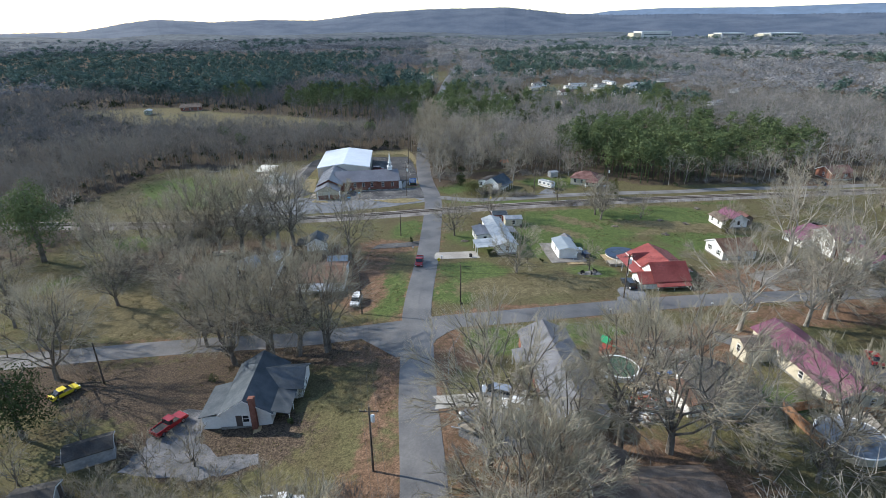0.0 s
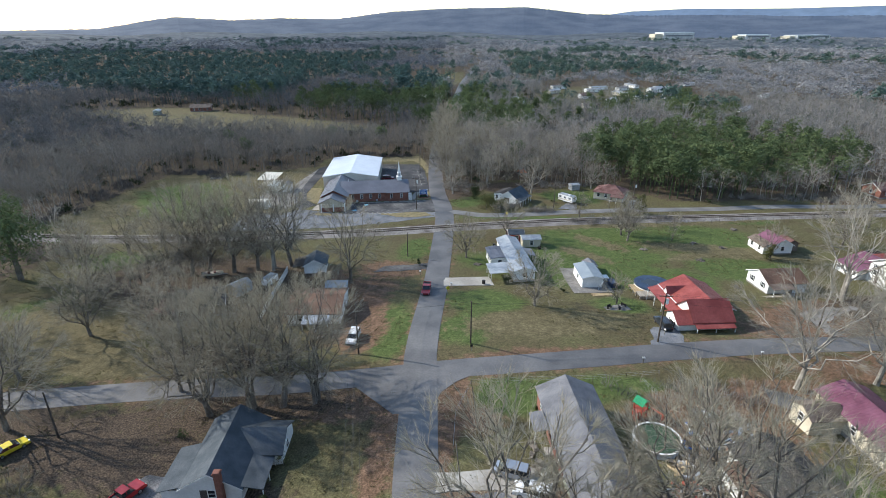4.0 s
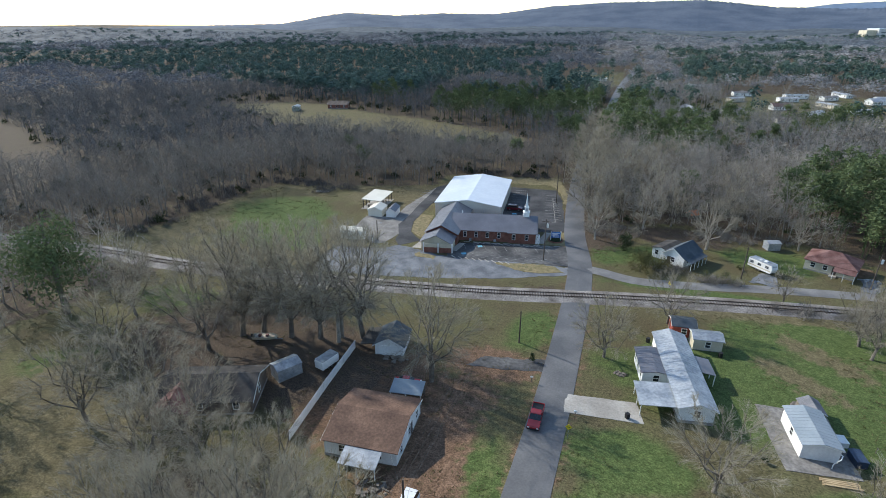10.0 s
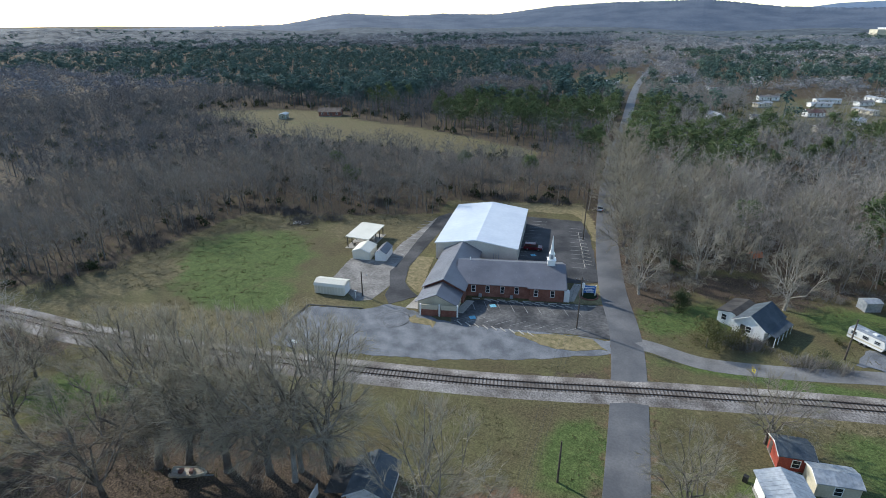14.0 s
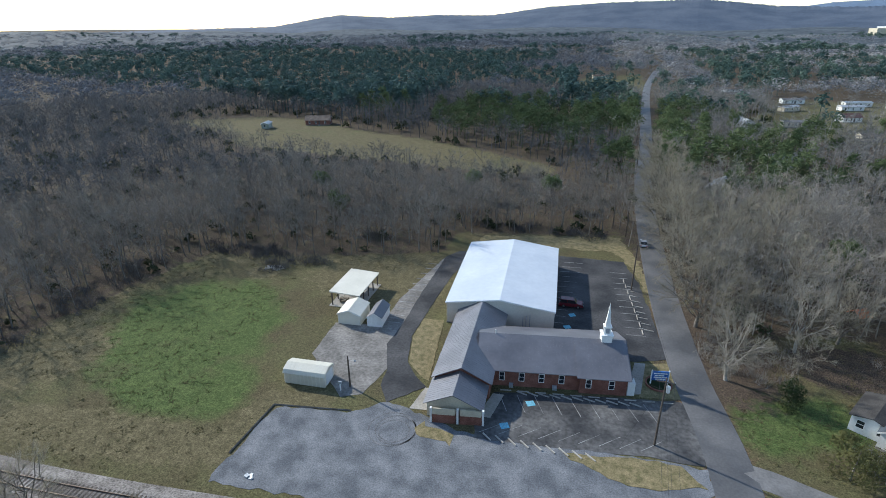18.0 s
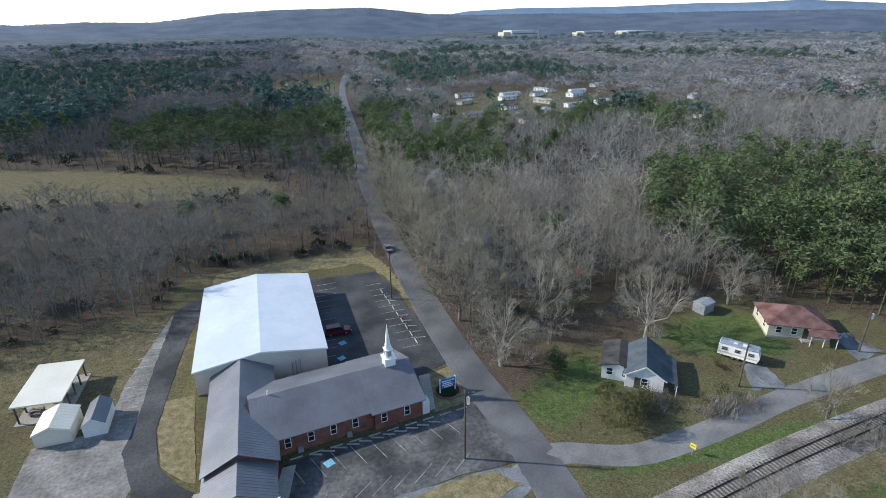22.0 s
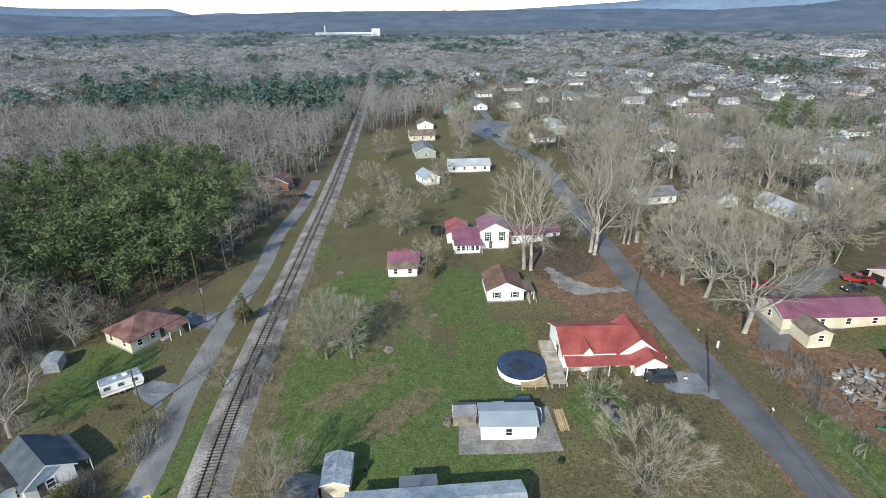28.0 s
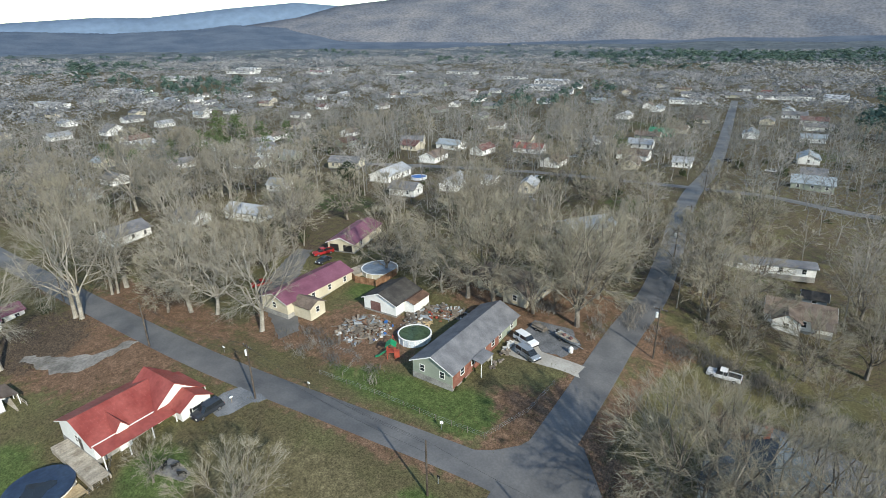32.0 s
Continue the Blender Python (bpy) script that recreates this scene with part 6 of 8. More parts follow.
# further houses of the town, the trailer park and the north road
FAR = (
    (128, -106, 17, 9, 12, "w", "white"), (159, -109, 14, 8, 25, "c", "grey"), (106, -92, 10, 7, 15, "w", "grey"), (98, -110, 14, 7, 20, "w", "white"), (90, -122, 6, 5, 15, "w", "white"),
    (116, -194, 15, 8, 12, "w", "red"), (132, -355, 16, 9, 8, "w", "white"), (80, -252, 13, 9, 12, "w", "white"), (84, -296, 14, 9, 10, "g", "green"), (61, -190, 12, 7, 14, "c", "brown"),
    (101, -247, 9, 6, 12, "w", "white"), (100, -268, 5, 4, 12, "w", "white"), (124, -471, 26, 12, 10, "w", "blue"), (60, -553, 46, 16, 8, "w", "grey"), (22, -560, 18, 16, 8, "w", "white"),
    (3, -262, 13, 9, 10, "w", "blue"), (-6, -203, 14, 10, 8, "b", "blue"), (-4, -222, 9, 8, 8, "b", "grey"), (285, -343, 12, 8, 20, "w", "grey"), (251, -350, 12, 8, 20, "b", "grey"),
    (178, -173, 12, 8, 30, "c", "grey"), (243, -183, 13, 8, 20, "w", "brown"), (224, -112, 11, 8, 25, "w", "white"), (203, -87, 12, 8, 25, "w", "brown"), (265, -110, 12, 8, 15, "w", "grey"),
    (18, -398, 16, 9, 8, "w", "red"), (33, -421, 16, 9, 8, "w", "grey"), (73, -123, 9, 6, 20, "c", "white"), (136, -222, 10, 7, 10, "c", "brown"), (45, -210, 8, 6, 10, "w", "white"),
    (340, 68, 12, 9, 10, "b", "teal"), (359, 50, 13, 9, 5, "w", "grey"), (368, 26, 12, 9, 5, "w", "grey"), (410, -20, 13, 9, 0, "w", "teal"), (399, 3, 12, 8, 0, "c", "brown"),
    (286, 81, 13, 9, 10, "w", "brown"), (253, 79, 13, 9, 14, "c", "brown"), (219, 74, 17, 9, 14, "b", "grey"), (172, 67, 9, 6, 30, "w", "blue"), (191, 52, 17, 7, 10, "w", "white"),
    (291, -26, 12, 8, 5, "c", "brown"), (281, 7, 26, 8, 5, "b", "white"), (143, -9, 12, 8, 15, "w", "grey"), (137, -27, 9, 7, 15, "w", "grey"), (127, -41, 14, 7, 15, "w", "white"),
    (388, -130, 12, 8, 12, "w", "white"), (439, -185, 13, 9, 12, "w", "grey"), (200, -91, 8, 6, 20, "w", "white"), (240, -119, 12, 9, 20, "w", "grey"), (148, -67, 8, 6, 20, "w", "white"),
    (455, -87, 13, 9, 8, "w", "white"), (614, -122, 44, 14, 8, "w", "white"), (613, 61, 20, 10, 8, "w", "grey"), (614, -54, 30, 12, 8, "w", "red"), (700, -230, 60, 16, 10, "w", "white"),
    (90, 478, 15, 5, 15, "w", "grey"), (128, 474, 18, 5, 18, "w", "blue"), (166, 497, 18, 5, 20, "w", "white"), (177, 456, 14, 7, 30, "w", "white"), (103, 404, 12, 6, 25, "w", "red"),
    (138, 427, 16, 5, 30, "c", "white"), (207, 338, 17, 5, 40, "w", "white"), (70, 377, 14, 5, 10, "c", "grey"), (42, 370, 12, 7, 20, "w", "white"), (14, 228, 12, 7, 70, "b", "white"),
    (-49, 632, 20, 8, 10, "c", "brown"), (-49, 473, 18, 8, 8, "b", "brown"), (31, 598, 10, 8, 0, "w", "grey"), (-192, 308, 14, 8, 18, "m", "brown"), (-214, 288, 7, 4, 18, "b", "blue"), (162, 122, 10, 8, 10, "m", "red"), (42, 278, 12, 8, 30, "c", "grey"))
WALLS = {"w": WHITE, "c": CREAM, "b": SAGE, "g": GREEN_ROOF, "m": BRICK}
ROOFS = {"white": WHITE_METAL, "grey": SHINGLE_GREY, "brown": SHINGLE_BROWN, "red": RED_METAL, "green": GREEN_ROOF, "teal": TEAL_ROOF, "blue": BLUE_ROOF}
FAR_WALLS = {"w": WHITE, "c": CREAM, "b": SAGE, "g": GREEN_ROOF, "m": BRICK}
FAR_ROOFS = {"white": PALE_ROOF, "grey": SHINGLE_GREY, "brown": SHINGLE_BROWN, "red": SHINGLE_MAROON, "green": GREEN_ROOF, "teal": TEAL_ROOF, "blue": BLUE_ROOF}
WORDS = {"w": "white", "c": "cream", "b": "pale grey-green", "g": "green", "m": "brick"}
for i, (x, y, L, W, rot, wc, rc) in enumerate(FAR):
    k = L > 20
    house("commercial_building" if k else "house", x, y, rot + (90 if i % 3 == 0 and not k else 0), L, W, 4.0 if k else 2.9, 0.9 if k else 0.7 if W < 5.5 else 1.3 + 0.09 * W, (WALLS if i < 12 else FAR_WALLS)[wc], (ROOFS if i in (5, 53) else FAR_ROOFS)[rc], "%s %s with a %s roof among bare trees" % (WORDS[wc], "commercial building" if k else "house", rc), "building" if k else "house", (max(2, int(L / 4)), max(2, int(L / 4)), 1, 1), door="y-", group="houses of the town", z=gz(x, y) + float(hills(np.array([x]), np.array([y]))[0]))

# small far houses of the town, seen as pale specks among trees
fr = random.Random(41)
made = 0
while made < 92:
    a, d = radians(fr.uniform(80, 176)), fr.uniform(235, 720)
    x, y = -26 + d * math.sin(a), 42 + d * math.cos(a)
    if any(math.hypot(x - hx, y - hy) < hr + 6 for hx, hy, hr in HOUSE_SPOTS) or near_line(x, y, MAIN_ROAD, 13) or near_line(x, y, CROSS_ROAD, 13) or near_line(x, y, RAIL_LINE, 22) or near_line(x, y, STREET_TWO, 11) or y > 60:
        continue
    wc, rc = fr.choice("wwwwcb"), fr.choice(("white", "white", "grey", "grey", "grey", "brown", "brown", "blue", "red"))
    L, W = fr.uniform(9, 16), fr.uniform(6.5, 9)
    house("house", x, y, fr.choice((10, 100)) + fr.uniform(-6, 6), L, W, 2.9, 1.3 + 0.09 * W, FAR_WALLS[wc], FAR_ROOFS[rc], "%s house with a %s roof far off among bare trees" % (WORDS[wc], rc), "house", (2, 2, 0, 0), door="", group="houses of the town", z=float(hills(np.array([x]), np.array([y]))[0]) + gz(x, y))
    made += 1
for x, y, L, W, rot, wc, rc in ((118, 452, 15, 5, 20, "w", "white"), (150, 470, 14, 5, 35, "w", "grey"), (190, 478, 15, 5, 10, "w", "white"), (80, 440, 14, 5, 40, "c", "white"), (150, 400, 14, 5, 15, "w", "white"), (120, 380, 13, 6, 60, "w", "blue"), (176, 410, 15, 5, 25, "w", "white"), (96, 346, 12, 6, 10, "c", "brown"), (-30, 560, 14, 8, 5, "w", "white"), (40, 640, 14, 8, 5, "w", "grey"), (230, 520, 16, 6, 30, "w", "white"), (60, 540, 14, 7, 15, "w", "brown"), (260, 420, 16, 5, 45, "w", "white")):
    house("mobile_home", x, y, rot, L, W, 2.8, 0.8, FAR_WALLS[wc], FAR_ROOFS[rc], "pale mobile home with a %s roof far off among trees" % rc, "house", (3, 3, 0, 0), door="", group="mobile homes", z=float(hills(np.array([x]), np.array([y]))[0]))


def plant(x, y, rot, L, W, h, label, tower=False):
    t = thing("industrial_building", label, "building", x, y, rot, float(hills(np.array([x]), np.array([y]))[0]) + 17)
    part("hall", Shape().box(-L / 2, L / 2, -W / 2, W / 2, -20, h), DULL_WHITE, t)
    part("roof", Shape().box(-L / 2 - 1, L / 2 + 1, -W / 2 - 1, W / 2 + 1, h, h + 1.2), WHITE_METAL, t)
    part("loading_bays", Shape().box(-L / 2 + 8, L / 2 - 8, -W / 2 - 0.4, -W / 2, 1, 5), SHINGLE_GREY, t)
    part("office_block", Shape().box(-L / 2 - 30, -L / 2, -W / 3, W / 3, -20, h * 0.7), CREAM, t)
    if tower:
        part("silo_block", Shape().box(L / 2, L / 2 + 26, -14, 14, -20, h * 2.4), DULL_WHITE, t)
        part("stack", Shape().tube([(-L / 3, 0, h), (-L / 3, 0, h * 3.6)], [3, 2.4], 10), ALU, t)


plant(1905, 540, -72, 190, 60, 9, "large white factory far off on the plain", True)
plant(720, 2060, 20, 130, 50, 13, "long white factory hall far off below the ridge")
plant(1010, 2080, 20, 110, 40, 9, "low white warehouse far off below the ridge")
plant(1180, 2050, 30, 190, 50, 8, "long low warehouse far off below the ridge")
for x, y, L, W, rc in ((900, -500, 60, 24, "grey"), (980, -560, 50, 20, "white"), (760, -560, 40, 20, "red"), (820, -640, 60, 20, "brown"), (620, -620, 46, 18, "white"), (540, -680, 50, 20, "grey"), (700, -420, 40, 18, "white"), (850, -360, 46, 18, "white"), (420, -640, 46, 18, "brown"), (330, -600, 40, 24, "white"), (300, -520, 40, 16, "blue")):
    house("commercial_building", x, y, 12, L, W, 5.0, 1.2, WHITE, ROOFS[rc], "pale commercial building with a %s roof far off in the town" % rc, "building", (6, 6, 2, 2), door="", group="shops of the town", win_size=(2.2, 1.8), z=float(hills(np.array([x]), np.array([y]))[0]))


# ---- single trees ----
for k, x, y, s in (
        (2, -62.8, -19.2, 1.15), (0, -32.7, -13.8, 1.25), (3, -26.7, -12.2, 1.25), (1, -21.4, -11.3, 1.2), (3, -16.3, -10.0, 1.25), (2, -40.5, -8.2, 0.95), (0, -47, 1.0, 0.95), (3, -36, 1.5, 0.9), (1, -29, 2.5, 0.85),
        (2, -64.0, 30.6, 1.1), (1, -61.4, 37.0, 1.25), (1, -58.0, 39.0, 1.2), (1, -51.8, 39.7, 1.28), (1, -46.1, 41.2, 1.2), (5, -42.1, 42.2, 1.25), (1, -38.2, 44.2, 1.25), (3, -21.1, 35.9, 1.15),
        (2, -59.5, 11.6, 1.0), (2, -46.5, 8.0, 0.95), (0, -68, 8, 0.9), (0, -71, -6.7, 0.8), (2, -78, 22, 0.95), (3, -93.3, 8.8, 0.9), (0, -84, -2, 0.85), (2, -96, -18, 0.95), (3, -86, 50, 0.75), (1, -78, 54, 0.7), (0, -98, 46, 0.7), (6, -74, 40, 1.0), (6, -70, 50, 1.1), (0, -88, 36, 0.8), (6, -56, 52, 1.0), (6, -64, 55, 1.1),
        (6, -34.5, -40.4, 0.75), (6, -28.5, -39.2, 0.8), (6, -22, -48.5, 0.9), (6, -15, -49.5, 0.95), (6, -28, -49, 1.0), (6, -36, -48, 0.9), (6, -8, -50, 0.8), (6, -48, -34, 0.75), (6, -52, -42.8, 0.9),
        (0, 12.8, -43.0, 1.4), (2, 37.3, -39.6, 1.45), (1, 30.5, -39.9, 1.15), (10, 43.4, -38.2, 0.7), (6, 47, -43, 0.9), (6, 56, -43, 0.9), (6, 20, -47, 0.8),
        (10, 63.4, -4.6, 1.2), (10, 77.4, -2.6, 1.1), (5, 106.3, 7.3, 0.9), (0, 60, -72, 1.0), (0, 68, -88, 1.0), (2, 14, -88, 0.9),
        (0, -10.8, -79.7, 0.95), (2, -14, -62, 0.85), (0, -24, -58, 0.8), (3, -33, -66, 0.9), (2, -30, -92, 0.9), (1, -42, -80, 0.9),
        (2, 7.4, 53.0, 0.75), (2, 19.1, 69.8, 0.72), (2, 23.0, 24.0, 0.82), (0, 53.8, 73.0, 0.78), (1, 54.5, 68.5, 0.66), (6, 55.4, 75.7, 0.95), (6, 41.1, 26.5, 0.85), (6, 43.4, 88.5, 0.95),
        (4, 1.0, 112.8, 0.9), (2, -2.2, 129.5, 0.95), (2, -3.3, 141, 1.05), (2, -4.2, 153, 1.1), (0, -4.8, 163, 1.1), (2, -5.4, 173, 1.15), (0, -5.8, 184, 1.15), (2, -6.2, 196, 1.15), (8, -6.4, 209, 1.15), (8, -6.5, 222, 1.2), (8, -5.8, 236, 1.1), (8, -6.2, 250, 1.1), (0, 5, 150, 1.05), (2, 8, 172, 1.05), (0, 14, 160, 1.1), (8, 22, 178, 1.1), (2, 18, 144, 0.95), (0, 40, 150, 1.0), (4, 30.4, 115.2, 0.98), (4, 54.3, 122.7, 0.65), (0, 38.2, 133.7, 0.75), (5, 14, 126, 0.7), (2, 6, 131, 0.7), (6, 60, 120, 0.8), (6, 13, 118, 0.9), (0, 22, 131, 0.72), (2, 45, 131, 0.65),
        (5, 94.4, 33.8, 1.38), (5, 101.0, 16.8, 1.4), (6, 89.5, 58, 1.15), (0, 115.7, 69.0, 0.85), (2, 120.4, 86.6, 0.55), (0, 144.9, 60.8, 0.7), (6, 67.8, 69, 0.6), (0, 150, 78, 0.6), (2, 165, 88, 0.6), (0, 176, 62, 0.6), (1, 205, 90, 0.75), (3, 200, 55, 0.6), (6, 132, 84, 0.9), (6, 71, 78, 0.7),
        (10, 168, -22.5, 1.25), (4, 128, 12, 1.1), (5, 120, 2, 1.0), (2, 134, 2, 0.95), (4, 110, -14, 1.15), (0, 98, -20, 0.95), (2, 150, 4, 0.9), (4, 94, -2, 1.05), (0, 88, -22, 0.7), (2, 118, -28, 0.9), (4, 104, -40, 0.95)):
    put_tree(k, x, y, s)
# trees among the houses of the town
tr = random.Random(77)
count = 0
while count < 95:
    a, d = radians(tr.uniform(84, 174)), tr.uniform(95, 330)
    x, y = -26 + d * math.sin(a), 42 + d * math.cos(a)
    if any(math.hypot(x - hx, y - hy) < hr - 0.5 for hx, hy, hr in HOUSE_SPOTS) or near_line(x, y, MAIN_ROAD, 6) or near_line(x, y, CROSS_ROAD, 7) or near_line(x, y, RAIL_LINE, 10) or near_line(x, y, STREET_TWO, 6) or (y > 5 and x < 190):
        continue
    put_tree(tr.choice((7, 8, 8, 9)), x, y, tr.uniform(0.8, 1.15), label="bare deciduous tree among the houses of the town")
    count += 1

leafy("pine_tree", -102.4, 31.6, 20, 23, PINE, "large dense dark green pine beside a field", "tree", 5600, 0.75, 2.0, 3, 26)
leafy("magnolia_tree", -57.6, -34.0, 14, 13, EVERGREEN, "broad dark evergreen tree at the edge of a yard", "tree", 3600, 0.55, 0.8, 4, 20)
leafy("bush", 9.3, 108.6, 5.0, 4.6, EVERGREEN, "round dark evergreen bush on a lawn", "bush", 1600, 0.35, 0.0, 5, 14)
leafy("bush", 13.4, 94.6, 8.5, 5.4, OLIVE, "large olive-green shrub beside a lane", "bush", 2200, 0.4, 0.0, 6, 16)
leafy("bush", 19.0, 97.0, 6.5, 3.6, OLIVE, "straggly olive shrub in front of a white house", "bush", 1200, 0.35, 0.0, 7, 12)
leafy("bush", 15.0, 101.5, 3.5, 2.6, OLIVE, "straggly olive shrub beside a white house", "bush", 800, 0.35, 0.0, 17, 9)
leafy("cedar_tree", 64.8, 93.4, 4.6, 7.5, OLIVE, "dense olive-green cedar beside the railway", "tree", 2000, 0.4, 0.0, 8, 14)
leafy("bush", 89.2, 57.0, 3.6, 5.2, OLIVE, "dense round olive-green conifer near a cottage", "bush", 1500, 0.32, 0.0, 9, 10)
leafy("bush", 110.5, 21.0, 3.4, 2.6, EVERGREEN, "green rounded shrub beside a white house", "bush", 900, 0.3, 0.0, 10, 8)
leafy("pine_tree", 27.0, 153.0, 8, 14, PINE, "single green pine among bare trees", "tree", 2600, 0.55, 3.0, 11, 16)
leafy("pine_tree", 128, -84, 10, 13, EVERGREEN, "dark evergreen tree between town houses", "tree", 2400, 0.6, 1.5, 12, 16)
leafy("pine_tree", 78, -216, 11, 13, PINE, "green pine between town houses", "tree", 2200, 0.7, 2.0, 13, 16)
leafy("pine_tree", 320, 62, 11, 17, PINE, "tall pine above town houses", "tree", 1600, 1.0, 4.0, 14, 14)
leafy("bush", -5.2, 47.5, 1.8, 1.8, EVERGREEN, "small evergreen shrub beside the road", "bush", 400, 0.25, 0.0, 15, 6)
for i, (x, y, h) in enumerate(((13, 205, 15), (20, 250, 16), (4, 268, 16), (28, 236, 14), (40, 262, 15), (2, 305, 15), (16, 312, 16), (34, 300, 15), (62, 240, 14), (-20, 262, 13), (82, 268, 15), (110, 300, 15), (-19, 318, 16), (-20, 346, 17), (-19, 380, 17), (24, 276, 17), (48, 285, 17), (72, 255, 15), (6, 246, 15), (30, 325, 17), (58, 310, 17), (90, 318, 16), (27, 200, 13), (46, 222, 14), (-96, 158, 12), (-112, 176, 12), (-66, 196, 11), (-40, 196, 11))):
    leafy("pine_tree", x, y, 8, h, PINE, "green pine beside the north road", "tree", 1300, 0.8, 5.0, 30 + i, 14)
for i, (x, y, w) in enumerate(((-34.5, -19, 2.2), (-16.8, -24.5, 2.4), (-17.2, -31, 1.8), (-44, -42, 3), (30.5, 33, 1.4), (37.0, 103.4, 2.0), (33, 97.5, 3.0), (28.5, 96.6, 2.6), (72, -33, 2.0), (20.2, -19, 1.0), (20.0, -16, 1.0), (19.8, -13.6, 1.0), (63.8, -16, 2.0))):
    leafy("shrub", x, y, w, w * 0.75, OLIVE if i % 2 else EVERGREEN, "low evergreen shrub beside a house", "bush", 320, 0.22, 0.0, 50 + i, 6)
brush = []
br = random.Random(9)
for cx, cy, rx, ry, n in ((-15, -49, 20, 4, 90), (-40, -46, 14, 4, 40), (32, 94, 6, 2, 22), (20, 98, 5, 3, 24), (-70, 44, 10, 8, 40), (48, 84, 10, 3, 16), (70, 88, 8, 2, 16), (-98, 127, 4, 3, 14), (5, 121, 8, 8, 40), (66, -48, 10, 4, 30), (46, -7, 14, 4, 22), (30, -46, 12, 3, 26), (8, -50, 4, 10, 16), (128, 114, 26, 4, 60), (40, 126, 16, 4, 40), (-128, 96, 6, 30, 90), (-105, 134, 20, 4, 60), (-40, 172, 22, 4, 50), (-66, 56, 26, 4, 50), (-110, 48, 20, 8, 60)):
    for i in range(n):
        a, q = br.uniform(0, 6.28), math.sqrt(br.random())
        s = br.uniform(0.5, 1.15)
        brush.append((cx + math.cos(a) * q * rx, cy + math.sin(a) * q * ry, s, s))
scatter("brush", [tri_template("brush", 300 + i) for i in range(5)], brush, TWIG_WOOD, "leafless scrub and brambles at yard edges", "brush", 12)


# ---- poles and wires ----
POLE_TOPS = {}


def utility_pole(key, x, y, h, arm=0.0, can=False, lamp=False):
    t = thing("utility_pole", "weathered timber utility pole" + (" with crossarm and grey transformer" if can else " with crossarm" if arm else " beside the road"), "pole", x, y)
    part("pole", Shape().tube([(0, 0, -0.5), (0, 0, h * 0.5), (0, 0, h)], [0.17, 0.14, 0.11], 8), POLE, t)
    if arm:
        part("crossarm", Shape().box(-1.2, 1.2, -0.16, -0.04, h - 0.7, h - 0.55), POLE, t)
        for u in (-1.1, -0.4, 0.4, 1.1):
            part("insulator", Shape().tube([(u, -0.1, h - 0.55), (u, -0.1, h - 0.35)], [0.05, 0.035], 6), ALU, t)
    if can:
        part("transformer", Shape().tube([(0.4, 0, h - 2.3), (0.4, 0, h - 2.2), (0.4, 0, h - 1.3), (0.4, 0, h - 1.2)], [0.2, 0.27, 0.27, 0.15], 10), WHITE, t)
    if lamp:
        part("lamp_arm", Shape().tube([(0, 0, h - 1.0), (0.9, 0, h - 0.6), (1.3, 0, h - 0.6)], [0.03, 0.03, 0.03], 6), ALU, t)
        part("lamp_head", Shape().tube([(1.2, 0, h - 0.55), (1.35, 0, h - 0.75)], [0.08, 0.16], 8), ALU, t)
    POLE_TOPS[key] = Vector((x, y, gz(x, y) + h))


for row in (("a", -2.3, -42.8, 10.5, 1, True), ("b", -11.8, 3.2, 11, 0, False), ("c", -10.6, 93.2, 11.5, 1, True), ("d", -14.3, 141.9, 11, 0, False), ("e", -8.6, 52.6, 7.0, 0, False), ("f", 9.2, 5.6, 9.0, 0, False), ("g", 44.8, 8.5, 10.5, 1, True), ("h", 76.0, 12.4, 9.5, 0, False), ("i", 36.8, 98.2, 8.5, 0, False), ("j", 64.6, 101.8, 9.0, 0, True), ("k", 153, 113.6, 9.0, 0, False), ("l", -53.5, -20.3, 8.5, 0, False), ("m", -57.8, 91.6, 6.0, 0, False, True), ("n", -16.2, 175, 10.5, 0, False), ("o", -17.5, 215, 10.5, 0, False), ("p", 112, 16.4, 10, 0, False), ("q", 8, -84, 10, 1, True), ("r", 11, -104, 10.5, 1, False), ("s", 19.5, -150, 10.5, 1, False), ("t", 51, -170, 10.5, 1, False), ("u", 118, -126, 11, 0, False), ("v", -14, 300, 11, 0, False), ("w", -13.5, 260, 11, 0, False), ("x", 2, 320, 11, 0, False)):
    utility_pole(*row)
WIRES = Shape()


def wire(p, q, sag=0.8, n=8, r=0.014):
    pts = [p.lerp(q, i / n) - Vector((0, 0, sag * 4 * (i / n) * (1 - i / n))) for i in range(n + 1)]
    WIRES.tube(pts, [r] * (n + 1), 3, False)


for a, b in (("a", "b"), ("b", "c"), ("c", "d"), ("d", "n"), ("n", "o"), ("o", "w"), ("w", "v"), ("f", "g"), ("g", "h"), ("h", "p"), ("a", "q"), ("q", "r"), ("r", "s"), ("s", "t"), ("i", "j")):
    for dx, dz in ((-0.9, -0.4), (0.0, -0.05), (0.9, -0.4), (0.0, -1.9)):
        wire(POLE_TOPS[a] + Vector((dx, 0, dz)), POLE_TOPS[b] + Vector((dx, 0, dz)), 1.1)
wire(POLE_TOPS["c"] + Vector((0, 0, -2)), Vector((-16, 106, 3.4)), 0.4)
wire(POLE_TOPS["b"] + Vector((0, 0, -2)), Vector((-20, 16, 3.4)), 0.4)
wire(POLE_TOPS["c"] + Vector((0, 0, -0.6)), Vector((-15.5, 90.8, 0.0)), 0.0)
wire(POLE_TOPS["b"] + Vector((0, 0, -1.5)), POLE_TOPS["f"], 0.5)
tagged(part("power_lines", WIRES, CABLE), "thin black power lines sagging between timber poles", "cable", "", "stuff")


